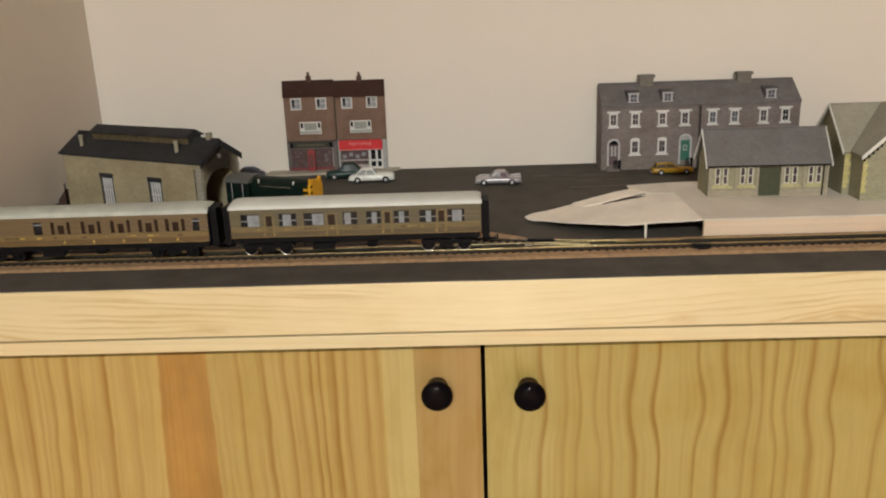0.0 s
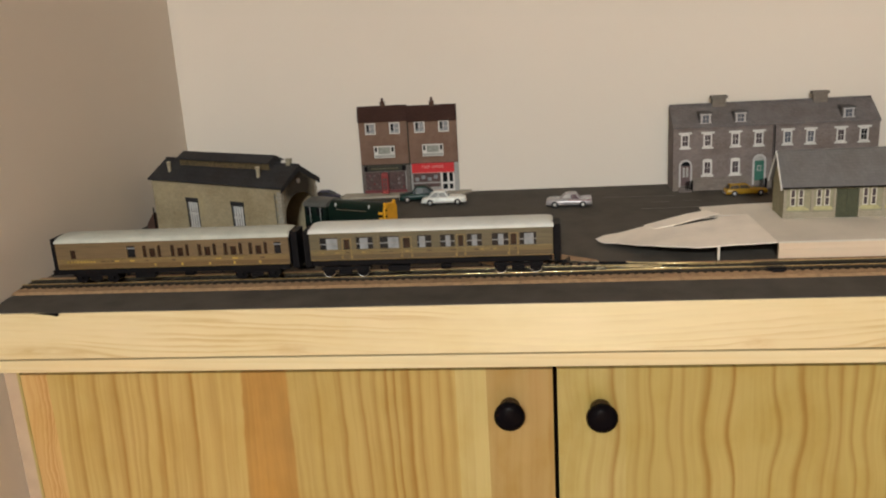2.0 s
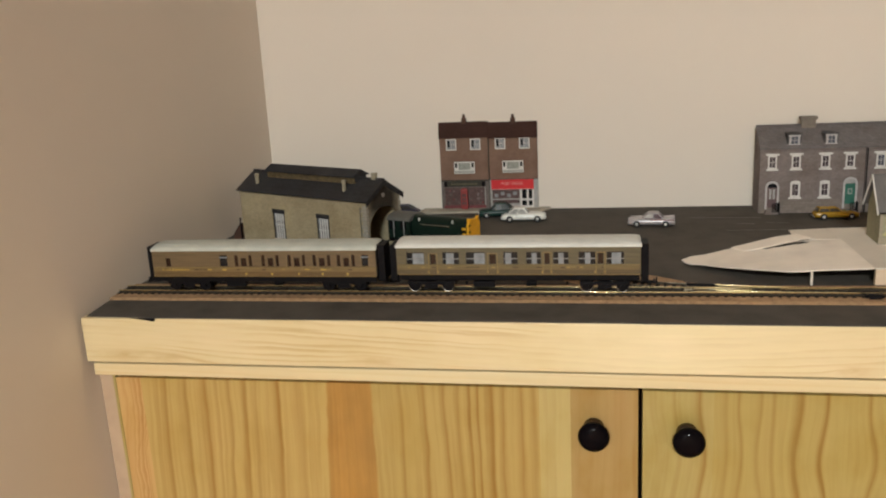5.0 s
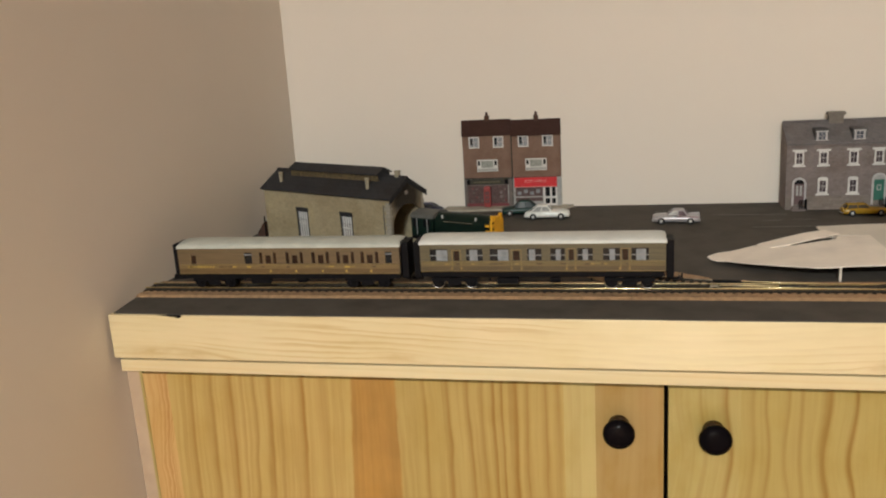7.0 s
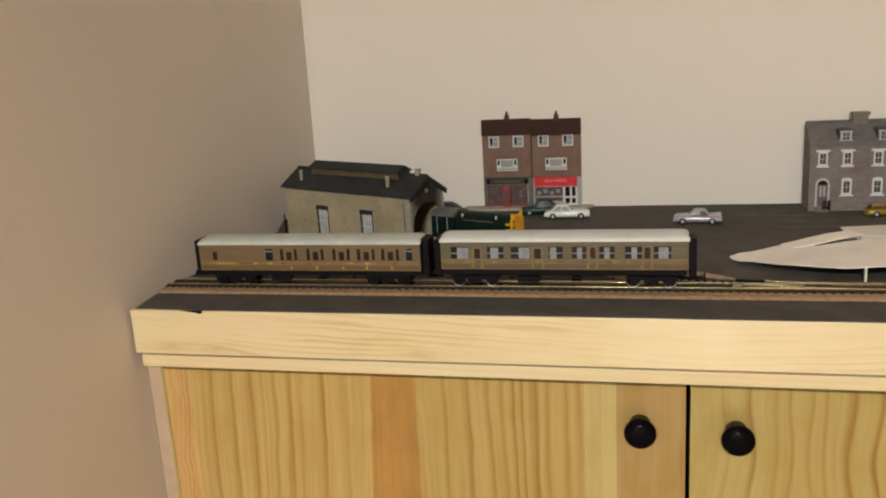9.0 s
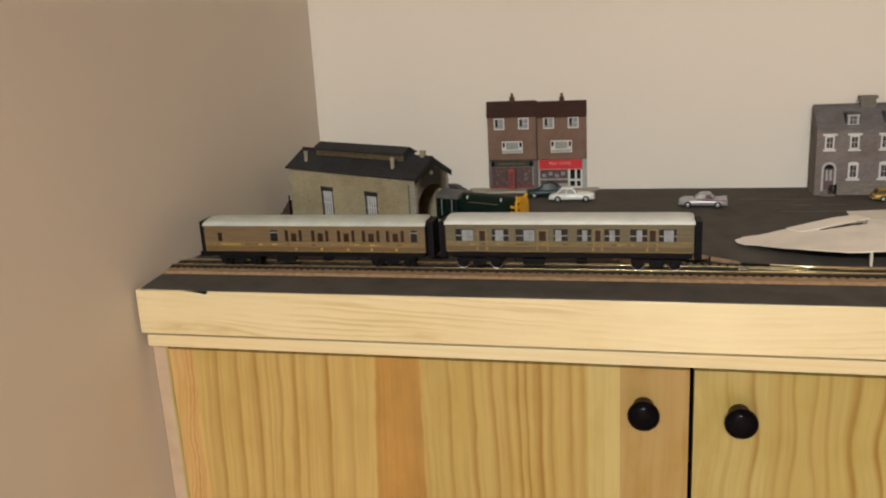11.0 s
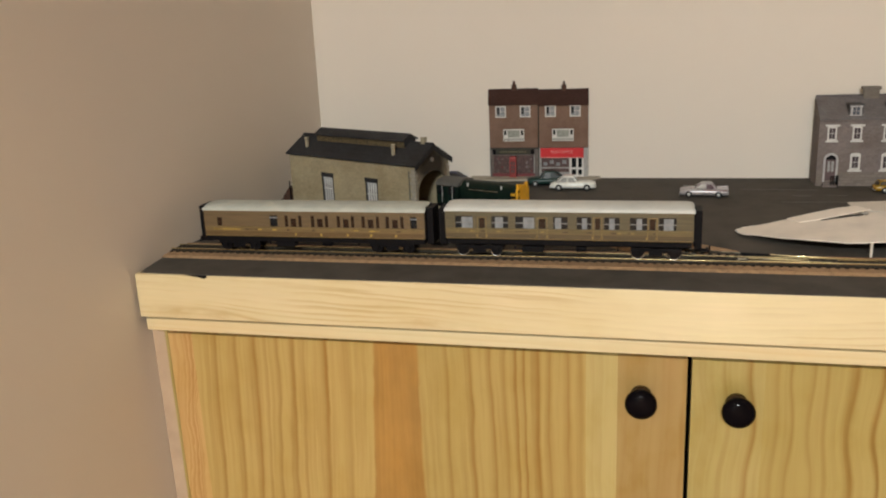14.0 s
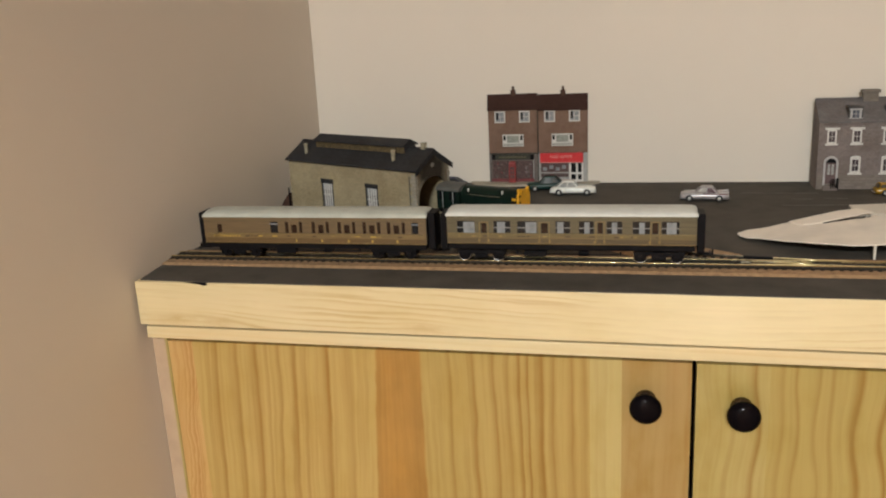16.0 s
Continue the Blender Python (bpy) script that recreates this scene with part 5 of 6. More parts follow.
# ---- model buildings: windows ----
def sash(parent, x, z, w, h, y, rim=0.0012, cols=2, lintel=0.0, sill=0.0, arched=False, tint=None, paint=None, meet=0.0003):
    """A white window let into a wall whose face is at y (facing -y); x, z its middle."""
    paint = paint or M_WHITE
    a, b, c, d = x - w / 2, x + w / 2, z - h / 2, z + h / 2
    win = part("window", boxes((a, a + rim, y - 0.0006, y + 0.0004, c, d), (b - rim, b, y - 0.0006, y + 0.0004, c, d), (a + rim, b - rim, y - 0.0006, y + 0.0004, d - rim, d), (a + rim, b - rim, y - 0.0006, y + 0.0004, c, c + rim)), paint, parent, "white sash window")
    part("pane", boxes((a + rim, b - rim, y - 0.0002, y - 0.00005, c + rim, d - rim)), tint or M_WINDOW_DARK, win, "dark pane")
    bars = [(a + rim, b - rim, y - 0.0004, y - 0.00021, z - meet, z + meet)]
    for k in range(1, cols):
        u = a + rim + (w - 2 * rim) * k / cols
        bars.append((u - 0.0002, u + 0.0002, y - 0.00045, y - 0.00022, c + rim, d - rim))
    part("glazing_bar", boxes(*bars), paint, win)
    if lintel:
        part("lintel", boxes((a - lintel, b + lintel, y - 0.0010, y - 0.0001, d + 0.0001, d + 0.0028)), paint, win)
    if sill:
        part("sill", boxes((a - sill, b + sill, y - 0.0014, y - 0.0001, c - 0.0024, c - 0.0001)), paint, win)
    if arched:
        pts4 = [(x + (w / 2 + 0.0001) * math.cos(t), d + 0.0026 * math.sin(t)) for t in [math.pi * i / 8 for i in range(9)]]
        part("arch_head", slab(pts4, front, y - 0.0007, y - 0.0001), paint, win)
    return win


# ---- the stone terrace ----
TY = 1.0240


def terrace(x0, x1, ups, lows, dorm, doors, chimney, label):
    t = thing("terraced_house", label, "terraced house", pose((x0 + x1) / 2, TY, BOARD), "houses of the terrace")
    m = (x0 + x1) / 2
    a, b = x0 - m, x1 - m
    part("front_wall", boxes((a, b, 0.0, 0.003, 0.0, 0.0895)), M_STONE, t, "dark grey stone front")
    part("plinth", boxes((a, b, -0.0008, -0.0001, 0.0, 0.0190)), M_PLINTH, t, "paler rubble plinth")
    for p, q in ((a, a + 0.003), (b - 0.003, b)):
        part("end_wall", slab([(0.0031, 0.0), (0.0440, 0.0), (0.0440, 0.1150), (0.0400, 0.1150), (0.0031, 0.0900)], side, p, q), M_STONE, t)
    part("roof", slab([(-0.0015, 0.0893), (0.0395, 0.1160), (0.0395, 0.1180), (-0.0015, 0.0913)], side, a - 0.0006, b + 0.0006), M_SLATE, t, "grey slate roof")
    part("ridge", boxes((a, b, 0.0372, 0.0412, 0.1172, 0.1192), r=0.0005), M_SLATE, t)
    part("gutter", boxes((a, b, -0.0030, -0.0016, 0.0885, 0.0895)), M_STONE, t)
    for x in ups:
        sash(t, x - m, 0.0715, 0.0118, 0.0185, 0.0, 0.0021, 2, 0.0030, 0.0020, tint=(M_PANE_MAUVE, M_WINDOW_DARK, M_PANE_SLATE)[int(1e4 * x) % 3])
    for x in lows:
        sash(t, x - m, 0.0325, 0.0128, 0.0205, 0.0, 0.0025, 2, 0.0, 0.0022, True, tint=M_PANE_MAUVE)
    for x in dorm:
        u = x - m - 0.0020
        d = part("dormer", boxes((u - 0.0088, u + 0.0088, 0.0050, 0.0280, 0.0950, 0.1080)), M_DORMER, t)
        part("dormer_roof", slab([(-0.0098, 0.1080), (0.0098, 0.1080), (0.0078, 0.1100), (-0.0078, 0.1100)], lambda p, q, s, u=u: (u + p, s, q), 0.0030, 0.0300), M_DORMER, d)
        part("dormer_window", boxes((u - 0.0068, u - 0.0043, 0.0040, 0.0049, 0.0955, 0.1058), (u + 0.0043, u + 0.0068, 0.0040, 0.0049, 0.0955, 0.1058), (u - 0.0078, u + 0.0078, 0.0036, 0.0049, 0.1058, 0.1078), (u - 0.0082, u + 0.0082, 0.0036, 0.0049, 0.0935, 0.0957), (u - 0.0043, u + 0.0043, 0.0042, 0.0048, 0.1003, 0.1010), (u - 0.0003, u + 0.0003, 0.0042, 0.0048, 0.0958, 0.1057)), M_DULL_WHITE, d, "white dormer window")
        part("dormer_pane", boxes((u - 0.0043, u + 0.0043, 0.0044, 0.0049, 0.0957, 0.1058)), M_PANE_SLATE, d)
    for x, mat_d, flip in doors:
        u, up = x - m, 0.0040 if flip else 0.0
        dr = part("door", boxes((u - 0.0064, u + 0.0064, -0.0009, -0.0001, 0.0080 + up, 0.0360 + up)), mat_d, t, "panelled front door")
        heads = [(u + 0.0064 * math.cos(k), 0.0362 + up + 0.0060 * math.sin(k)) for k in [math.pi * i / 10 for i in range(11)]]
        part("fanlight", slab(heads, front, -0.0008, -0.0001), M_GREYWHITE if flip else M_WINDOW_DARK, dr)
        out = [(u + 0.0092 * math.cos(k), 0.0362 + up + 0.0092 * math.sin(k)) for k in [math.pi * i / 12 for i in range(13)]]
        inn = [(u + 0.0066 * math.cos(k), 0.0362 + up + 0.0062 * math.sin(k)) for k in [math.pi * i / 12 for i in range(13)]]
        part("door_surround", slab([(u + 0.0092, 0.0060)] + out + [(u - 0.0092, 0.0060), (u - 0.0066, 0.0060)] + inn[::-1] + [(u + 0.0066, 0.0060)], front, -0.0018, -0.0001), M_DULL_WHITE, dr, "greyish white arched surround")
        if flip:
            part("door_panel", boxes((u - 0.0028, u + 0.0028, -0.0013, -0.0010, 0.0255, 0.0335)), M_GREYWHITE, dr)
            part("door_pane", boxes((u - 0.0016, u + 0.0016, -0.0016, -0.0014, 0.0270, 0.0320)), M_GREEN_DOOR, dr)
        else:
            each("door_panel", M_GREYWHITE, dr, (u - 0.0040, u - 0.0008, -0.0013, -0.0010, 0.0200, 0.0340), (u + 0.0008, u + 0.0040, -0.0013, -0.0010, 0.0200, 0.0340))
        part("steps", boxes((u - 0.0100, u + 0.0080, -0.0100, -0.0008, 0.0, 0.0030), (u - 0.0080, u + 0.0070, -0.0060, -0.0008, 0.0030, 0.0058)), M_STONE, t)
        rail_m = boxes(*[(u + 0.0082, u + 0.0091, -0.0110 + 0.0022 * k, -0.0101 + 0.0022 * k, 0.0, 0.0150) for k in range(5)], (u + 0.0084, u + 0.0091, -0.0112, -0.0012, 0.0150, 0.0158), *[(u + 0.0022 * k - 0.001, u + 0.0022 * k - 0.0001, -0.0112, -0.0105, 0.003, 0.0150) for k in range(5)], (u - 0.001, u + 0.0091, -0.0112, -0.0106, 0.0150, 0.0158))
        part("railing", rail_m, M_BLACK, t, "black iron railing")
    u = chimney - m
    ch = part("chimney", boxes((u - 0.0095, u + 0.0095, 0.0330, 0.0430, 0.1120, 0.1255), (u - 0.0115, u + 0.0115, 0.0315, 0.0440, 0.1255, 0.1295), r=0.0004), M_CHIMNEY, t, "grey-brown stone chimney")
    return t


terrace(0.2220, 0.3575, (0.2382, 0.2691, 0.3069, 0.3384), (0.2695, 0.3077), (0.2687, 0.3161), ((0.2393, M_BROWN_DOOR, False), (0.3403, M_GREEN_DOOR, True)), 0.2904, "dark grey stone terraced house with white sashes and green door")
right_house = terrace(0.3587, 0.4982, (0.3770, 0.4076, 0.4476, 0.4780), (0.3775, 0.4476), (0.4598,), ((0.4076, M_BROWN_DOOR, False),), 0.4289, "dark grey stone terraced house with white sashes and chimney")
part("downpipe", rod((-0.0686, -0.0012, 0.0), (-0.0686, -0.0012, 0.0890), 0.0008, 8), M_BLACK, right_house)

# ---- the two brick shops on their pavement ----
pave = new("shop_pavement", mesh_of(slab([(-0.268, 1.0460), (-0.0840, 1.0560), (-0.0705, 1.0725), (-0.0705, 1.0790), (-0.268, 1.0790)], flat, BOARD + 0.0001, 0.8532), M_PAVE))
tagged(pave, "pale grey card pavement strip against the wall", "pavement", kind="structure")
SY, SZ = 1.0735, 0.8533


def shop(x0, x1, top, wins, bays, label):
    m = (x0 + x1) / 2
    s = thing("shop_building", label, "shop", pose(m, SY, SZ), "brick shops")
    a, b = x0 - m, x1 - m
    part("brick_wall", boxes((a, b, 0.0, 0.0052, 0.0435, top - SZ - 0.0230)), M_BRICK, s, "brown brick upper floors")
    part("shop_wall", boxes((a, b, 0.0008, 0.0052, 0.0, 0.0434)), M_GREYWHITE, s)
    part("roof", slab([(-0.0022, top - SZ - 0.0238), (0.0030, top - SZ), (0.0052, top - SZ), (0.0052, top - SZ - 0.0238)], side, a - 0.0008, b + 0.0004), M_TILE, s, "dark brown tiled roof")
    part("ledge", boxes((a, b, -0.0008, 0.0006, 0.0428, 0.0446)), M_BRONZE, s)
    for x in wins:
        u = x - m
        w = sash(s, u, 0.0992, 0.0160, 0.0172, 0.0, 0.0016, 2, tint=M_PANE_BLUE)
        part("open_light", boxes((u - 0.0056, u - 0.0022, -0.0005, -0.00045, 0.0955, 0.1058)), M_WINDOW_DARK, w)
    for x in bays:
        u = x - m
        w = part("bay_window", boxes((u - 0.0160, u + 0.0160, -0.0016, -0.0001, 0.0545, 0.0728), r=0.0003), M_WHITE, s, "white wide bay window")
        each("pane", M_WINDOW_DARK, w, (u - 0.0146, u - 0.0112, -0.0019, -0.0017, 0.0640, 0.0712), (u + 0.0112, u + 0.0146, -0.0019, -0.0017, 0.0640, 0.0712))
        part("net_curtain", boxes((u - 0.0092, u + 0.0092, -0.0019, -0.0017, 0.0605, 0.0712)), M_PANE_GREEN, w)
        part("apron", boxes((u - 0.0150, u + 0.0150, -0.0019, -0.0017, 0.0555, 0.0590)), M_GREYWHITE, w)
    return s, m


def pot(s, u, top):
    ch = part("chimney", boxes((u - 0.0036, u + 0.0036, 0.0012, 0.0050, top - SZ - 0.0030, top - SZ + 0.0060), r=0.0003), M_RUST, s, "brown brick chimney")
    part("chimney_pot", turned([(0.0020, top - SZ + 0.0060), (0.0016, top - SZ + 0.0110), (0.0019, top - SZ + 0.0114)], 10, lambda r, h, a: (u + r * math.cos(a), 0.003 + r * math.sin(a), h)), M_RUST, ch)


s1, m1 = shop(-0.2378, -0.1632, 0.9865, (-0.2197, -0.1824), (-0.2003,), "brown brick shop with dark sign and red phone box in front")
pot(s1, -0.1990 - m1, 0.9865)
part("sign", boxes((-0.2340 - m1, -0.1690 - m1, -0.0012, 0.0007, 0.0342, 0.0425)), M_BRONZE, s1, "dark shop sign")
each("sign_lettering", M_DULL_GOLD, s1, *[(-0.2225 - m1 + 0.0042 * k, -0.2195 - m1 + 0.0042 * k, -0.0015, -0.0013, 0.0372, 0.0394) for k in range(10)], label="dull gold lettering bars")
each("sign_end", M_BLACK, s1, (-0.2338 - m1, -0.2285 - m1, -0.0016, -0.0013, 0.0345, 0.0420), (-0.1745 - m1, -0.1692 - m1, -0.0016, -0.0013, 0.0345, 0.0420))
each("shop_window", M_SHOP_GLASS, s1, (-0.2325 - m1, -0.2070 - m1, -0.0002, 0.0007, 0.0050, 0.0325), (-0.1960 - m1, -0.1705 - m1, -0.0002, 0.0007, 0.0050, 0.0325), label="shop windows with pale posters")
posters, dice = [], random.Random(5)
for k in range(20):
    px, pz = (-0.2318 if k % 2 else -0.1952) + dice.uniform(0.0, 0.0205), 0.0065 + dice.choice((0.0, 0.0062, 0.0128, 0.0190)) + dice.uniform(0, 0.0012)
    posters.append((px - m1, px + dice.uniform(0.0016, 0.0042) - m1, -0.0005 - 0.00002 * k, -0.0003, pz, pz + dice.uniform(0.0020, 0.0048)))
for k, row in enumerate(posters):
    part("poster", boxes(row), (M_POSTER, M_FRAME_GREY, M_RED_DULL, M_POSTER, M_FRAME_GREY)[k % 5], s1)
part("stall_riser", boxes((-0.2345 - m1, -0.1690 - m1, -0.0006, 0.0007, 0.0002, 0.0048)), M_RED_DULL, s1)
each("window_frame", M_FRAME_GREY, s1, (-0.2345 - m1, -0.2326 - m1, -0.0004, 0.0007, 0.0050, 0.0330), (-0.2069 - m1, -0.2052 - m1, -0.0004, 0.0007, 0.0050, 0.0330), (-0.1978 - m1, -0.1961 - m1, -0.0004, 0.0007, 0.0050, 0.0330), (-0.2340 - m1, -0.1695 - m1, -0.0004, 0.0007, 0.0326, 0.0341))
each("pilaster", M_FRAME_GREY, s1, (-0.2378 - m1, -0.2346 - m1, -0.0014, 0.0007, 0.0, 0.0425), (-0.1689 - m1, -0.1632 - m1, -0.0014, 0.0007, 0.0, 0.0425))
s2, m2 = shop(-0.1622, -0.0885, 0.9845, (-0.1444, -0.1077), (-0.1258,), "brown brick post office with a red sign and white window")
pot(s2, -0.1245 - m2, 0.9845)
part("sign", boxes((-0.1595 - m2, -0.0950 - m2, -0.0040, 0.0007, 0.0290, 0.0440), r=0.0004), M_RED, s2, "bright red post office sign")
text = bpy.data.curves.new("lettering", "FONT")
text.body, text.size, text.align_x, text.extrude = "POST OFFICE", 0.0056, "CENTER", 0.0001
holder = bpy.data.objects.new("lettering", text)
scene.collection.objects.link(holder)
bpy.context.view_layer.update()
word = bpy.data.meshes.new_from_object(holder.evaluated_get(bpy.context.evaluated_depsgraph_get()))
bpy.data.objects.remove(holder)
word.materials.clear()
word.materials.append(M_PINK)
word_ob = new("sign_lettering", word)
word_ob.parent, word_ob.location, word_ob.rotation_euler = s2, (-0.1275 - m2, -0.0043, 0.0365), (radians(90), 0, 0)
tagged(word_ob, "pale pink raised lettering")
part("sign_edge", boxes((-0.1585 - m2, -0.0960 - m2, -0.0043, -0.00405, 0.0292, 0.0300)), M_PINK, s2)
each("shop_window", M_SHOP_GLASS, s2, (-0.1585 - m2, -0.1170 - m2, -0.0002, 0.0007, 0.0070, 0.0285))
each("window_frame", M_GREYWHITE, s2, (-0.1590 - m2, -0.1170 - m2, -0.0006, 0.0007, 0.0125, 0.0145), (-0.1590 - m2, -0.1170 - m2, -0.0006, 0.0007, 0.0040, 0.0068), (-0.1600 - m2, -0.1586 - m2, -0.0006, 0.0007, 0.0040, 0.0288), label="white shop window frame")
part("door", boxes((-0.1160 - m2, -0.1130 - m2, -0.0008, 0.0007, 0.0, 0.0285), (-0.1060 - m2, -0.1030 - m2, -0.0008, 0.0007, 0.0, 0.0285), (-0.0975 - m2, -0.0950 - m2, -0.0008, 0.0007, 0.0, 0.0285), (-0.1130 - m2, -0.0975 - m2, -0.0006, 0.0007, 0.0110, 0.0140), (-0.1130 - m2, -0.0975 - m2, -0.0006, 0.0007, 0.0, 0.0030)), M_WHITE, s2, "white framed glazed door")
part("door_glass", boxes((-0.1130 - m2, -0.0975 - m2, 0.0, 0.00075, 0.0030, 0.0280)), M_WINDOW_DARK, s2)
each("poster", M_CURTAIN, s2, *[(-0.1555 + 0.0095 * k - m2, -0.1495 + 0.0095 * k - m2, -0.0004, -0.0003, 0.0165 + 0.003 * (k % 2), 0.0220 + 0.003 * (k % 2)) for k in range(4)])
each("pilaster", M_GREYWHITE, s2, (-0.1622 - m2, -0.1601 - m2, -0.0014, 0.0007, 0.0, 0.0440), (-0.0945 - m2, -0.0885 - m2, -0.0014, 0.0007, 0.0, 0.0440))
part("downpipe", rod((-0.1624 - m2, -0.0010, 0.0), (-0.1624 - m2, -0.0010, 0.1080), 0.0008, 8), M_BRONZE, s2)
booth = thing("telephone_box", "small red telephone box beside the shop window", "telephone box", pose(-0.2015, 1.0688, SZ))
part("body", boxes((-0.0052, 0.0052, -0.0040, 0.0040, 0.0, 0.0290), r=0.0004), M_BOX_RED, booth)
part("roof", turned([(0.0062, 0.0291), (0.0058, 0.0312), (0.0030, 0.0326)], 4, lambda r, h, a: (1.2 * r * math.cos(a + 0.785), 0.9 * r * math.sin(a + 0.785), h)), M_BOX_RED, booth)
part("pane", boxes(*[(-0.0032 + 0.0036 * i, -0.0004 + 0.0036 * i, -0.0043, -0.00405, 0.0070 + 0.0062 * k, 0.0118 + 0.0062 * k) for i in range(2) for k in range(3)]), M_SHOP_GLASS, booth)


# ---- the platform and its card ramp ----
PLAT = 0.868
platform = thing("station_platform", "cream card platform with a pale wooden front edge", "platform", pose(0.44, 0.77, BOARD))


def plat(*rows, r=0.0):
    return boxes(*[(a - 0.44, b - 0.44, c - 0.77, d - 0.77, e - BOARD, f - BOARD) for a, b, c, d, e, f in rows], r=r)


plat_top = slab([(0.2700, 0.6735), (0.6170, 0.6735), (0.6170, 0.8640), (0.3480, 0.8640), (0.3360, 0.8540), (0.2700, 0.8507)], flat, 0.8664, PLAT)
bmesh.ops.translate(plat_top, verts=plat_top.verts, vec=(-0.44, -0.77, -BOARD))
part("platform_top", plat_top, M_CARD, platform, "grey-white card surface")
part("front_edge", plat((0.2712, 0.6165, 0.6742, 0.6790, BOARD, 0.8592), (0.2712, 0.6165, 0.6736, 0.6790, 0.8595, 0.8662)), M_PLAT_FACE, platform, "pale pinkish wooden edge")
part("end_board", plat((0.3500, 0.3528, 0.6792, 0.8448, BOARD, 0.8662)), M_PLAT_FACE, platform)
part("rear_edge", plat((0.2742, 0.6165, 0.8450, 0.8490, BOARD, 0.8662)), M_PLAT_FACE, platform)

ramp_thing = thing("platform_ramp", "warped grey-white card ramp raised on a thin card leg", "platform ramp", pose(0.19, 0.73, BOARD))
F = [(0.0958, 0.7530, 0.8532), (0.1010, 0.7400, 0.8544), (0.1130, 0.7290, 0.8568), (0.1327, 0.7060, 0.8604), (0.1600, 0.6850, 0.8635), (0.1920, 0.6720, 0.8654), (0.2300, 0.6715, 0.8670), (0.26985, 0.6738, 0.8680)]
B = [(0.0962, 0.7620, 0.8534), (0.1035, 0.7690, 0.8550), (0.1200, 0.7715, 0.8568), (0.1416, 0.7790, 0.8602), (0.1660, 0.7870, 0.8628), (0.1900, 0.7935, 0.8650), (0.2300, 0.7940, 0.8668), (0.26985, 0.7968, 0.8680)]


def along(curve, u):
    k = min(int(u * (len(curve) - 1)), len(curve) - 2)
    f = u * (len(curve) - 1) - k
    return Vector(curve[k]).lerp(Vector(curve[k + 1]), f)


def card(front_curve, back_curve, nu, nv, thick, ragged=0.0, slit=None):
    bm = bmesh.new()
    grid = {}
    for i in range(nu + 1):
        p, q = along(front_curve, i / nu), along(back_curve, i / nu)
        for j in range(nv + 1):
            w = p.lerp(q, j / nv) - Vector((0.19, 0.73, BOARD))
            edge = ragged * (3.6 if i < 4 else 1.0) if j in (0, nv) or i == 0 else 0.0
            w += Vector((edge * noise.noise(w * 160), edge * noise.noise(w * 160 + Vector((5, 5, 5))), 0.0004 * noise.noise(w * 28)))
            for k, dz in enumerate((0.0, -thick)):
                grid[i, j, k] = bm.verts.new(w + Vector((0, 0, dz)))
    for i in range(nu):
        for j in range(nv):
            if slit and slit((grid[i, j, 0].co + grid[i + 1, j + 1, 0].co) / 2):
                continue
            bm.faces.new((grid[i, j, 0], grid[i + 1, j, 0], grid[i + 1, j + 1, 0], grid[i, j + 1, 0]))
            bm.faces.new((grid[i, j, 1], grid[i, j + 1, 1], grid[i + 1, j + 1, 1], grid[i + 1, j, 1]))
    for i in range(nu):
        for j in (0, nv):
            bm.faces.new((grid[i, j, 0], grid[i, j, 1], grid[i + 1, j, 1], grid[i + 1, j, 0]))
    for j in range(nv):
        for i in (0, nu):
            bm.faces.new((grid[i, j, 0], grid[i, j + 1, 0], grid[i, j + 1, 1], grid[i, j, 1]))
    return bm


def torn(p):
    """The open slit in front of the lifted strip."""
    x, y = p.x + 0.19, p.y + 0.73
    f = (x - 0.174) / 0.062
    return 0.12 < f < 1 and -0.0016 < y - (0.7632 + 0.0245 * f ** 1.2) < 0.0100


part("card_top", card(F, B, 72, 64, 0.0012, 0.0012, torn), M_CARD_PALE, ramp_thing, "warped card sheet", True)
G0 = [(0.1600, 0.7620, 0.8630), (0.1800, 0.7636, 0.8660), (0.2080, 0.7732, 0.8700), (0.2360, 0.7864, 0.8724)]
G1 = [(0.1500, 0.7830, 0.8622), (0.1780, 0.7940, 0.8660), (0.2030, 0.8020, 0.8700), (0.2255, 0.8085, 0.8716)]
part("lifted_flap", card(G0, G1, 16, 4, 0.0010, 0.0004), M_CARD_PALE, ramp_thing, "lifted strip of card", True)
rear = slab([(0.2285, 0.7970), (0.2235, 0.8220), (0.2240, 0.8420), (0.2699, 0.8505), (0.2699, 0.7972)], flat, 0.8667, 0.8679)
bmesh.ops.translate(rear, verts=rear.verts, vec=(-0.19, -0.73, -BOARD))
part("rear_card", rear, M_CARD, ramp_thing)
part("leg", boxes((0.0208, 0.0230, -0.0565, -0.0550, 0.0, 0.0148), (0.0221, 0.0232, -0.0549, -0.0470, 0.0, 0.0148)), M_CARD, ramp_thing, "thin folded card leg")
part("leg", boxes((0.060, 0.062, 0.030, 0.060, 0.0, 0.0153)), M_CARD, ramp_thing)
part("leg", boxes((0.050, 0.052, 0.080, 0.100, 0.0, 0.0155)), M_CARD, ramp_thing)


# ---- the station buildings ----
def bargeboard(parent, x, y_eave, z_eave, y_ridge, z_ridge, y_far, z_far, w=0.0026, t=0.0012):
    for (ya, za), (yb, zb) in (((y_eave, z_eave), (y_ridge, z_ridge)), ((y_ridge, z_ridge), (y_far, z_far))):
        part("bargeboard", slab([(ya, za - w), (yb, zb - w), (yb, zb + 0.0012), (ya, za + 0.0012)], side, x, x + t), M_WHITE, parent, "white painted bargeboard")


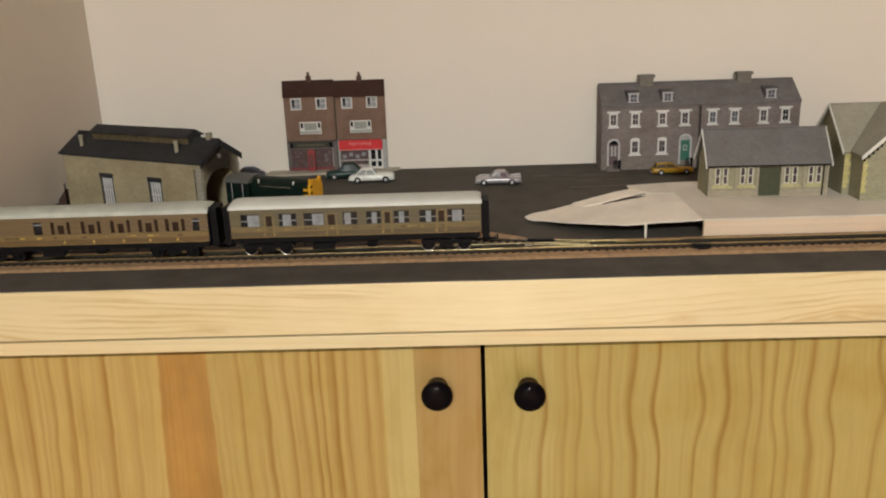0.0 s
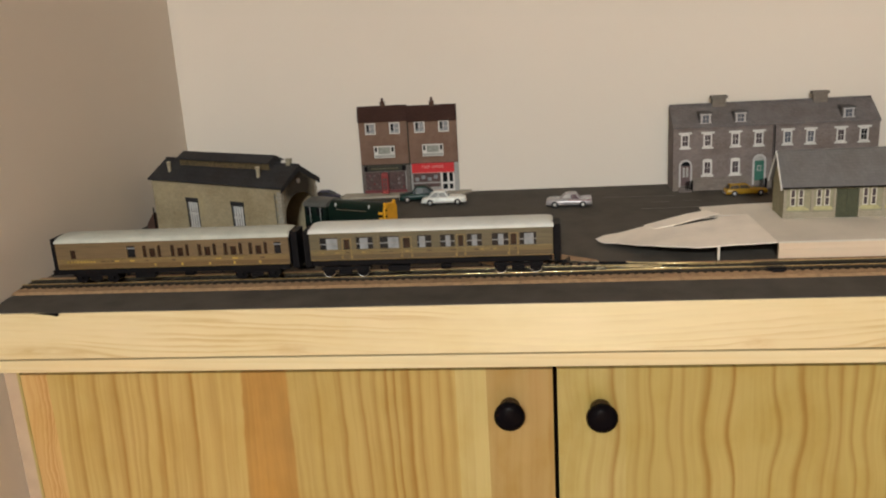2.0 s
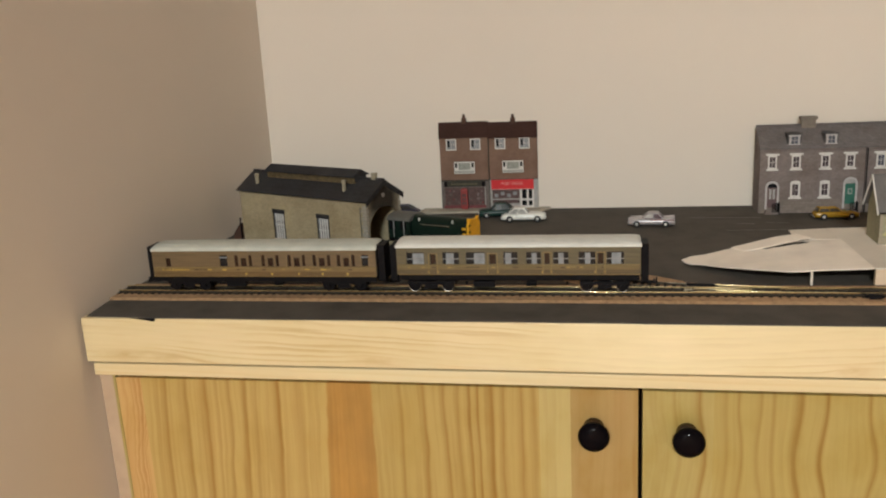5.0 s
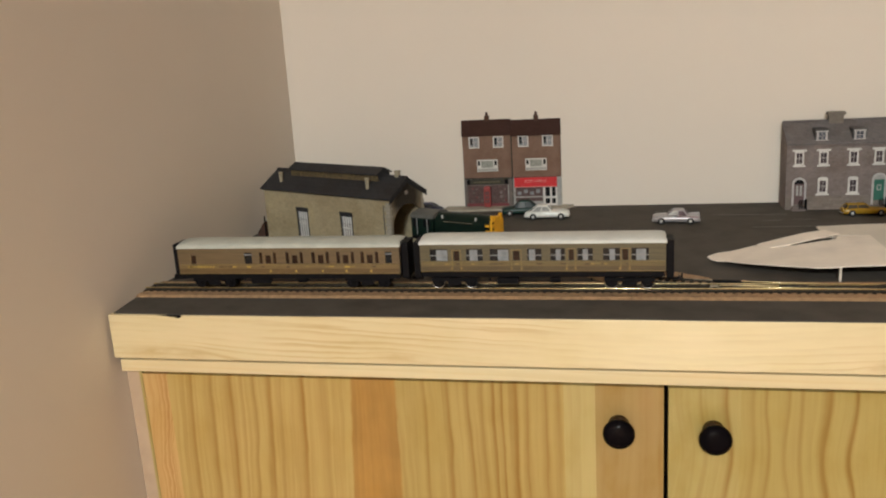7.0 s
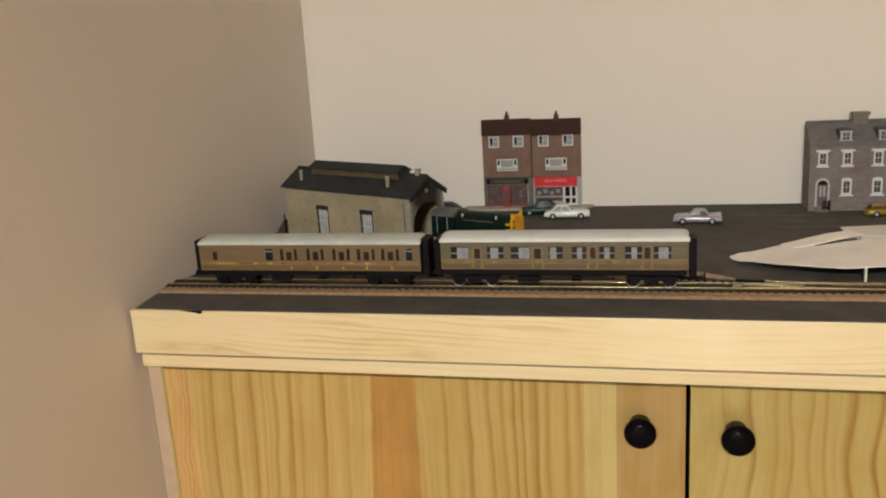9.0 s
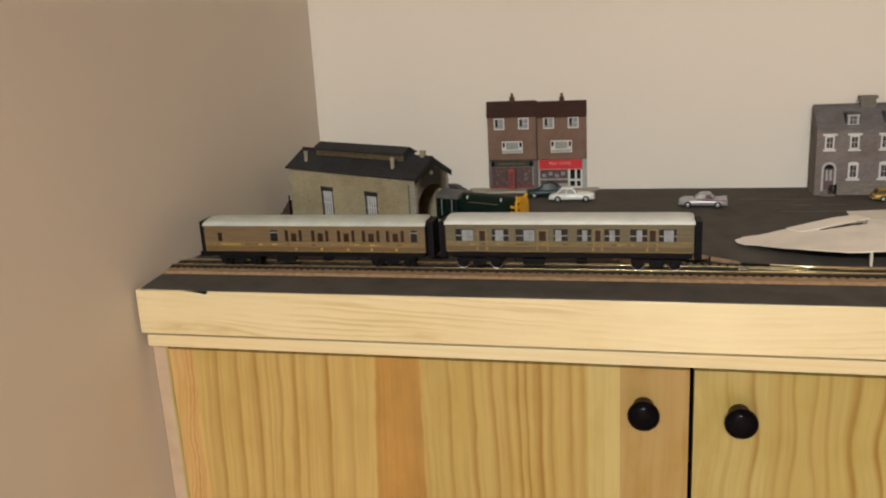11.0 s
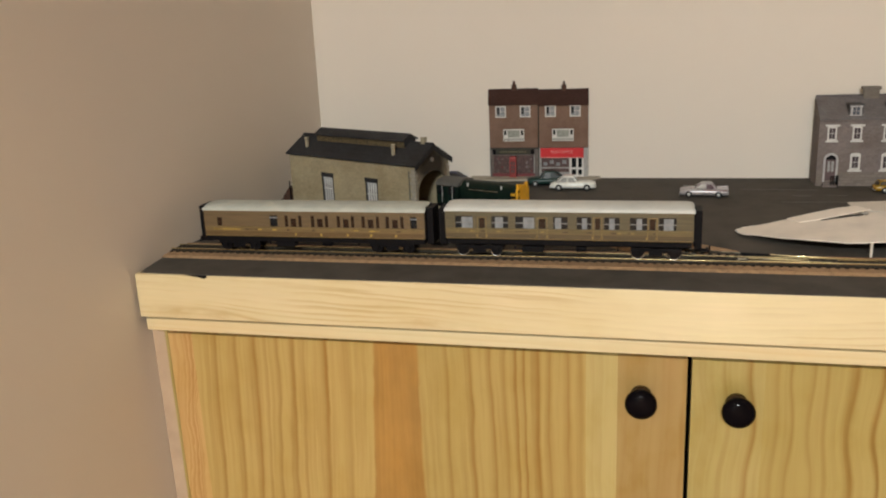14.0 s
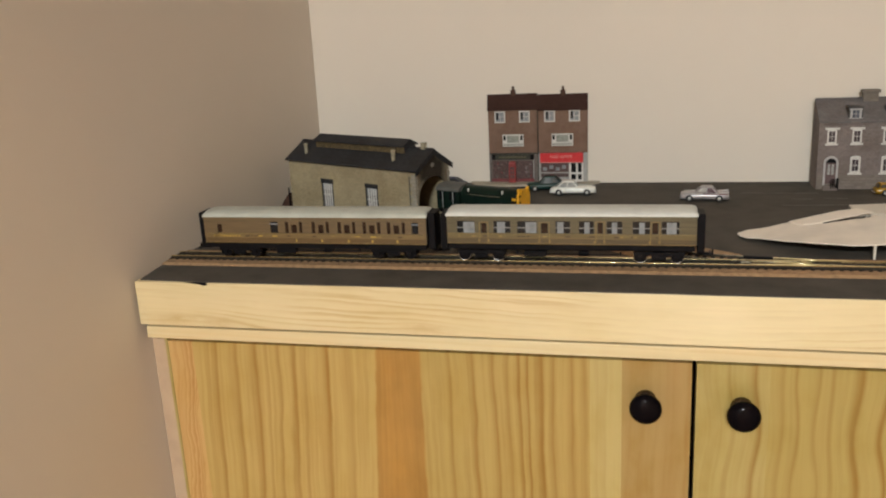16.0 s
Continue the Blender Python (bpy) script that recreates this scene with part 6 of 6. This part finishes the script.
hall = thing("station_building", "low green-grey stone station building with grey slate roof", "station building", pose(0.2995, 0.7690, PLAT, 0, 0, -2) @ pose(0.0705, 0, 0))
HX0, HX1 = 0.3010 - 0.37, 0.4318 - 0.37
hall_front = boxes((HX0, -0.0135, 0.0, 0.0025, 0.0, 0.0380), (0.0100, HX1, 0.0, 0.0025, 0.0, 0.0380), (-0.0135, 0.0100, 0.0, 0.0025, 0.0330, 0.0380))
part("front_wall", hall_front, M_STATION_STONE, hall)
part("plinth", boxes((HX0 - 0.0004, -0.0137, -0.0008, -0.0001, 0.0, 0.0075), (0.0102, HX1, -0.0008, -0.0001, 0.0, 0.0075)), M_PILASTER, hall)
each("panel_course", M_SILL, hall, (HX0 + 0.004, -0.0420, -0.0005, -0.0001, 0.0095, 0.0112), (-0.0360, -0.0160, -0.0005, -0.0001, 0.0095, 0.0112), (0.0130, 0.0340, -0.0005, -0.0001, 0.0095, 0.0112), (0.0380, 0.0600, -0.0005, -0.0001, 0.0095, 0.0112))
each("pilaster", M_PILASTER, hall, (HX0, HX0 + 0.003, -0.0012, -0.0001, 0.0076, 0.0380), (-0.0400, -0.0370, -0.0012, -0.0001, 0.0076, 0.0380), (-0.0165, -0.0138, -0.0012, -0.0001, 0.0076, 0.0380), (0.0103, 0.0128, -0.0012, -0.0001, 0.0076, 0.0380), (0.0345, 0.0372, -0.0012, -0.0001, 0.0076, 0.0380), (HX1 - 0.003, HX1, -0.0012, -0.0001, 0.0076, 0.0380))
part("end_wall", slab([(0.0026, 0.0), (0.0026, 0.0375), (0.0252, 0.0690), (0.0480, 0.0375), (0.0480, 0.0)], side, HX0, HX0 + 0.0025), M_STATION_STONE, hall)
part("end_wall", slab([(0.0026, 0.0), (0.0026, 0.0375), (0.0252, 0.0690), (0.0480, 0.0375), (0.0480, 0.0)], side, HX1 - 0.0025, HX1), M_STATION_STONE, hall)
part("rear_wall", boxes((HX0 + 0.0026, HX1 - 0.0026, 0.0455, 0.0480, 0.0, 0.0375)), M_STATION_STONE, hall)
each("door", M_DARK_GREEN, hall, (-0.0134, -0.0019, 0.0012, 0.0022, 0.0, 0.0329), (-0.0016, 0.0099, 0.0012, 0.0022, 0.0, 0.0329), label="dark green boarded door")
each("door_strip", M_DARK_GREEN, hall, *[(-0.0134 + 0.0039 * k, -0.0130 + 0.0039 * k, 0.0008, 0.0011, 0.0, 0.0329) for k in range(1, 6)])
for x in (-0.0590, -0.0505, -0.0315, -0.0230, 0.0170, 0.0255, 0.0430, 0.0515):
    sash(hall, x, 0.0238, 0.0060, 0.0196, 0.0, 0.0012, 1, arched=True, tint=M_PANE_MAUVE, paint=M_CREAM, meet=0.0006)
for x in (-0.0548, -0.0272, 0.0212, 0.0472):
    part("sill", slab([(x - 0.0112, 0.0106), (x + 0.0112, 0.0106), (x + 0.0082, 0.0139), (x - 0.0082, 0.0139)], front, -0.0013, -0.0001), M_SILL, hall, "yellow stone sill")
part("roof_slope", slab([(-0.0045, 0.0345), (0.0252, 0.0705), (0.0252, 0.0727), (-0.0045, 0.0367)], side, HX0 - 0.0030, HX1 + 0.0015), M_STATION_SLATE, hall, "grey slate roof")
part("roof_slope", slab([(0.0254, 0.0705), (0.0550, 0.0345), (0.0550, 0.0367), (0.0254, 0.0727)], side, HX0 - 0.0030, HX1 + 0.0015), M_STATION_SLATE, hall)
part("ridge", boxes((HX0 - 0.003, HX1 + 0.0015, 0.0238, 0.0268, 0.0720, 0.0736)), M_STATION_SLATE, hall)
bargeboard(hall, HX0 - 0.0044, -0.0047, 0.0358, 0.0253, 0.0722, 0.0553, 0.0358)
bargeboard(hall, HX1 + 0.0017, -0.0047, 0.0358, 0.0253, 0.0722, 0.0553, 0.0358)
# no pipe here: black rod stands in for the shaded gap beside the house
part("downpipe", rod((HX1 - 0.0058, -0.0020, 0.0), (HX1 - 0.0058, -0.0020, 0.0350), 0.0007, 8), M_BLACK, hall)
part("gutter", boxes((HX0 - 0.002, HX1, -0.0064, -0.0051, 0.0350, 0.0364)), M_BLACK, hall)

house = thing("station_house", "gabled station house with yellow quoins and olive slate roof", "station house", pose(0.4478, 0.7630, PLAT, 0, 0, -1) @ pose(0.0538, 0, 0))
WX0 = 0.4462 - 0.50
each("main_front_wall", M_STATION_STONE, house, (WX0, -0.0465, 0.0, 0.0025, 0.0, 0.0500), (0.0470, 0.1100, 0.0, 0.0025, 0.0, 0.0470))
part("end_wall", slab([(0.0026, 0.0), (0.0026, 0.0500), (0.0450, 0.0918), (0.0880, 0.0500), (0.0880, 0.0)], side, WX0, WX0 + 0.0025), M_STATION_STONE, house)
part("end_wall", slab([(0.0026, 0.0), (0.0026, 0.0500), (0.0450, 0.0918), (0.0880, 0.0500), (0.0880, 0.0)], side, 0.1075, 0.1100), M_STATION_STONE, house)
part("rear_wall", boxes((WX0 + 0.0026, 0.1074, 0.0855, 0.0880, 0.0, 0.0465)), M_STATION_STONE, house)
part("roof_slope", slab([(-0.0045, 0.0475), (0.0450, 0.0935), (0.0450, 0.0955), (-0.0045, 0.0495)], side, WX0 - 0.0035, 0.1130), M_STATION_SLATE_GREEN, house, "olive-grey slate roof")
part("roof_slope", slab([(0.0452, 0.0935), (0.0925, 0.0475), (0.0925, 0.0495), (0.0452, 0.0955)], side, WX0 - 0.0035, 0.1130), M_STATION_SLATE_GREEN, house)
part("ridge", boxes((WX0 - 0.0035, 0.1130, 0.0435, 0.0467, 0.0945, 0.0961)), M_STATION_SLATE_GREEN, house)
bargeboard(house, WX0 - 0.0050, -0.0048, 0.0488, 0.0451, 0.0950, 0.0928, 0.0488)
each("corner_quoin", M_YELLOW_STONE, house, *[(WX0 - 0.0004, WX0 + 0.0046 + (0.0018 if k % 2 else 0.0), -0.0007, -0.0001, 0.0080 + k * 0.0048, 0.0123 + k * 0.0048) for k in range(8)], label="yellow corner stones")
# front wing
VX0, VX1, VY = -0.0465, 0.0470, -0.0290
VM, VR = 0.0, 0.0945
part("wing_gable", slab([(VX0, 0.0), (VX1, 0.0), (VX1, 0.0500), (VM, 0.0928), (VX0, 0.0500)], front, VY, VY + 0.0025), M_STATION_STONE, house)
part("wing_side", boxes((VX0, VX0 + 0.0025, VY + 0.0026, 0.0024, 0.0, 0.0500)), M_STATION_STONE, house)
part("wing_side", boxes((VX1 - 0.0025, VX1, VY + 0.0026, 0.0024, 0.0, 0.0500)), M_STATION_STONE, house)
part("wing_plinth", boxes((VX0 - 0.0005, VX1 + 0.0005, VY - 0.0008, VY - 0.0001, 0.0, 0.0078)), M_STATION_STONE, house)
for s in (-1, 1):
    p = [(s * 0.0, VR + 0.0002), (s * 0.0505, 0.0480), (s * 0.0505, 0.0500), (s * 0.0, VR + 0.0022)]
    wing = slab(p, front, VY - 0.0040, 0.0440)
    part("wing_roof", wing, M_STATION_SLATE_GREEN, house)
    edge = slab([(s * 0.0, VR - 0.0030), (s * 0.0508, 0.0450), (s * 0.0508, 0.0494), (s * 0.0, VR + 0.0026)], front, VY - 0.0056, VY - 0.0042)
    part("wing_bargeboard", edge, M_WHITE, house, "white fretted bargeboard")
    drops = []
    for k in range(12):
        f = (k + 0.5) / 12
        u, v = s * 0.0490 * (1 - f) , 0.0445 + (VR - 0.0490) * f + 0.0008
        drops.append((min(u, u + s * 0.0018), max(u, u + s * 0.0018), VY - 0.0054, VY - 0.0044, v - 0.0035, v))
    each("fretwork", M_BLACK, house, *drops, label="dark fretwork drops")
for x0, x1 in ((VX0 - 0.0003, 0.0055), (VX1 - 0.0052, 0.0055)):
    each("wing_quoin", M_YELLOW_STONE, house, *[(x0, x0 + x1 - (0.0016 if k % 2 else 0.0), VY - 0.0007, VY - 0.0001, 0.0082 + k * 0.0047, 0.0124 + k * 0.0047) for k in range(8)], label="yellow corner stones")
bay = part("wing_window", boxes((-0.0130, 0.0130, VY - 0.0006, VY - 0.0001, 0.0150, 0.0440)), M_WINDOW_DARK, house)
each("window_surround", M_YELLOW_STONE, bay, *[(-0.0185 - (0.002 if k % 2 else 0), -0.0131, VY - 0.0009, VY - 0.0001, 0.0120 + 0.0045 * k, 0.0160 + 0.0045 * k) for k in range(8)], *[(0.0131, 0.0185 + (0.002 if k % 2 else 0), VY - 0.0009, VY - 0.0001, 0.0120 + 0.0045 * k, 0.0160 + 0.0045 * k) for k in range(8)], (-0.0185, 0.0185, VY - 0.0011, VY - 0.0001, 0.0441, 0.0480))
each("window_bar", M_WHITE, bay, *[(-0.0130 + 0.0087 * k - 0.0007, -0.0130 + 0.0087 * k + 0.0007, VY - 0.0010, VY - 0.00065, 0.0150, 0.0440) for k in range(4)], (-0.0130, 0.0130, VY - 0.0010, VY - 0.00065, 0.0310, 0.0320))


# ---- the road vehicles ----
def car(name, x, y, turn, length, c, label, cab, lines, glass, stripe=None, roof=None, tall=0.325, gloss=0.2, fins=0.0, metal=0.0, glint=None):
    """A die-cast car facing -x; cab gives the window line's four stations, lines the body's side view."""
    paint = plain(name + "_paint", c, gloss, metal, 0.5, vary=0.06, scale=150, relief=0.0)
    roof_paint = plain(name + "_roof_paint", roof, gloss, 0.0, 0.5, vary=0.06, scale=150, relief=0.0) if roof else paint
    panes = plain(name + "_windows", glass, 0.16 if glass[0] > 0.1 else 0.45, 0.0, 0.5, vary=0.3, scale=200, relief=0.0)
    v = thing(name, label, "toy car", pose(x, y, BOARD, 0, 0, turn), "toy cars on the road")
    L, W = length, length * 0.385
    h0, belt, top = L * 0.050, L * 0.200, L * tall
    section = [(-0.78, 0.0), (-0.95, 0.16), (-1.0, 0.38), (-0.985, 0.62), (-0.90, 0.84), (-0.72, 0.96), (-0.35, 1.0)]
    section += [(-u, w) for u, w in section[::-1]]
    rings = [[(f * L, W / 2 * w * u, h0 + (belt - h0) * h * q) for u, q in section] for f, w, h in lines]
    body = part("body", loft(rings), paint, v, "", True)
    a, b, e, g = cab
    wb, wt = W * 0.440, W * 0.325
    zb = belt * 0.955

    def cab_ring(k, shrink=1.0):
        bulge = math.sin(k * math.pi / 2)
        p, q = (a + (b - a) * (0.55 * k + 0.45 * bulge)) * L, (g + (e - g) * (0.55 * k + 0.45 * bulge)) * L
        w, z = (wb + (wt - wb) * k) * shrink, zb + (top - zb) * k
        r = 0.16 * (q - p)
        mid = (p + q) / 2
        p, q = mid + (p - mid) * shrink, mid + (q - mid) * shrink
        return [(p, -w * 0.72, z), (p + r * 0.35, -w * 0.93, z), (p + r, -w, z), (q - r, -w, z), (q - r * 0.35, -w * 0.93, z), (q, -w * 0.72, z), (q, w * 0.72, z), (q - r * 0.35, w * 0.93, z), (q - r, w, z), (p + r, w, z), (p + r * 0.35, w * 0.93, z), (p, w * 0.72, z)]

    part("glazing", loft([cab_ring(0.0), cab_ring(0.3), cab_ring(0.6), cab_ring(0.86)]), panes, v, "toy car windows", True)
    # white panes over the front windows paint in a reflection
    if glint:
        lo, hi = cab_ring(0.12, 1.02), cab_ring(0.80, 1.02)
        for k in ((0, 1, 2), (11, 10, 9)):
            ends = [Vector(lo[i]) for i in k] + [Vector(lo[k[2]]).lerp(Vector(lo[3 if k[2] == 2 else 8]), 0.42)]
            tops = [Vector(hi[i]) for i in k] + [Vector(hi[k[2]]).lerp(Vector(hi[3 if k[2] == 2 else 8]), 0.42)]
            inset = Vector((0.0006, 0, 0))
            part("window_glint", loft([ends + [p + inset for p in ends[::-1]], tops + [p + inset for p in tops[::-1]]]), glint, v, "white paint for the glint on the window")
    dome = [cab_ring(0.80, 1.02), cab_ring(0.90, 1.015)]
    for k, sh in ((1.0, 0.96), (1.05, 0.84), (1.085, 0.60), (1.095, 0.25)):
        dome.append([(px, py, zb + (top - zb) * (0.86 + (k - 0.86) * 0.8)) for px, py, _ in cab_ring(0.95, sh)])
    part("car_roof", loft(dome), roof_paint, v, "", True)
    for sgn in (-1, 1):
        lo, hi = cab_ring(0.0, 1.012), cab_ring(0.86, 1.012)
        base_y = lambda ring, k: (ring[k][0], abs(ring[k][1]) * sgn, ring[k][2])
        for k in (1, 4):
            part("pillar", rod(base_y(lo, k), base_y(hi, k), 0.00065, 6), roof_paint, v)
        m0, m1_ = 0.52, 0.5
        pa, pb = Vector(base_y(lo, 2)).lerp(Vector(base_y(lo, 3)), m0), Vector(base_y(hi, 2)).lerp(Vector(base_y(hi, 3)), m1_)
        part("pillar", rod(pa, pb, 0.0005, 6), roof_paint, v)
        p, q = sorted((sgn * W * 0.478, sgn * (W * 0.5 + 0.00015)))
        if stripe:
            part("side_stripe", boxes((-0.02 * L, 0.47 * L, p, q, belt * 0.80, belt * 0.90)), stripe, v, "red side flash")
            part("trim_strip", boxes((-0.44 * L, 0.47 * L, p, q, belt * 0.905, belt * 0.955)), M_HUB, v, "bright trim strip")
        if fins:
            p2, q2 = sorted((sgn * W * 0.36, sgn * W * 0.44))
            part("tail_fin", slab([(0.10 * L, belt * 0.90), (0.49 * L, belt * 0.86), (0.50 * L, belt + fins), (0.45 * L, belt + fins)], lambda u, w, t: (u, t, w), p2, q2), paint, v)
        part("headlight", turned([(0.0013, 0.0), (0.0012, 0.0004), (0.0006, 0.0007)], 10, lambda r, h, k, sgn=sgn: (-0.488 * L - h, sgn * W * 0.33 + r * math.cos(k), belt * 0.70 + r * math.sin(k))), M_GREYWHITE, v, "pale headlight", True)
        for f in (-0.315, 0.300):
            p, q = sorted((sgn * W * 0.38, sgn * W * 0.500))
            wheel = part("wheel", wheel_disc(f * L, p, q, L * 0.074, L * 0.074, 18), M_TYRE, v)
            cap = turned([(L * 0.035, 0.0), (L * 0.033, 0.0004), (L * 0.020, 0.0008), (L * 0.008, 0.0010)], 14, lambda r, h, k, f=f, sgn=sgn: (f * L + r * math.cos(k), sgn * (W * 0.5 + h), L * 0.074 + r * math.sin(k)))
            part("hub_cap", cap, M_HUB, wheel, "silver hub cap", True)
    part("bumper", boxes((-0.512 * L, -0.497 * L, -W * 0.38, W * 0.38, h0 + 0.0008, h0 + 0.0019), r=0.0004), M_HUB, v, "chrome bumper")
    part("bumper", boxes((0.497 * L, 0.512 * L, -W * 0.38, W * 0.38, h0 + 0.0008, h0 + 0.0019), r=0.0004), M_HUB, v, "chrome bumper")
    part("grille", boxes((-0.5015 * L, -0.494 * L, -W * 0.20, W * 0.20, h0 + 0.0022, belt * 0.74), r=0.0003), M_HUB, body, "bright grille")
    return v


ROUND = [(-0.50, 0.52, 0.55), (-0.492, 0.70, 0.74), (-0.46, 0.84, 0.85), (-0.38, 0.94, 0.93), (-0.25, 1.0, 0.99), (0.0, 1.0, 1.03), (0.20, 1.0, 1.02), (0.34, 0.95, 0.92), (0.43, 0.86, 0.78), (0.485, 0.70, 0.60), (0.50, 0.50, 0.45)]
FINNED = [(-0.50, 0.66, 0.62), (-0.490, 0.84, 0.80), (-0.44, 0.93, 0.90), (-0.25, 1.0, 0.97), (0.0, 1.0, 1.0), (0.28, 1.0, 0.99), (0.42, 0.96, 0.95), (0.485, 0.88, 0.92), (0.50, 0.70, 0.80)]
ESTATE = [(-0.50, 0.60, 0.55), (-0.488, 0.80, 0.72), (-0.42, 0.93, 0.84), (-0.25, 1.0, 0.94), (0.0, 1.0, 1.04), (0.28, 1.0, 1.05), (0.42, 0.95, 0.96), (0.485, 0.86, 0.78), (0.50, 0.64, 0.60)]
car("white_saloon", -0.1045, 0.9930, 182, 0.0640, (0.80, 0.81, 0.76), "white rounded saloon toy car parked before the shops", (-0.13, -0.02, 0.20, 0.37), ROUND, (0.36, 0.37, 0.36), tall=0.318)
car("green_saloon", -0.1430, 1.0240, 8, 0.0610, (0.006, 0.034, 0.027), "dark green rounded saloon toy car beside the post office", (-0.21, -0.08, 0.18, 0.38), ROUND, (0.02, 0.03, 0.03), tall=0.36, gloss=0.4)
car("silver_saloon", 0.0720, 0.9520, -3, 0.0610, (0.42, 0.39, 0.40), "silver finned saloon toy car with a red side flash", (-0.20, -0.06, 0.15, 0.27), FINNED, (0.085, 0.040, 0.048), stripe=M_RED_DULL, roof=(0.40, 0.37, 0.38), tall=0.315, gloss=0.30, fins=0.0006, metal=0.25, glint=M_WHITE)
car("mustard_estate", 0.3135, 0.9860, 182, 0.0565, (0.36, 0.205, 0.018), "mustard yellow estate toy car outside the terrace", (-0.12, -0.02, 0.39, 0.455), ESTATE, (0.050, 0.032, 0.012), tall=0.285)
car("dark_saloon", -0.2960, 1.0480, -3, 0.0540, (0.030, 0.030, 0.068), "dark blue toy car behind the engine shed", (-0.21, -0.08, 0.18, 0.36), ROUND, (0.03, 0.03, 0.03), gloss=0.45, tall=0.29)
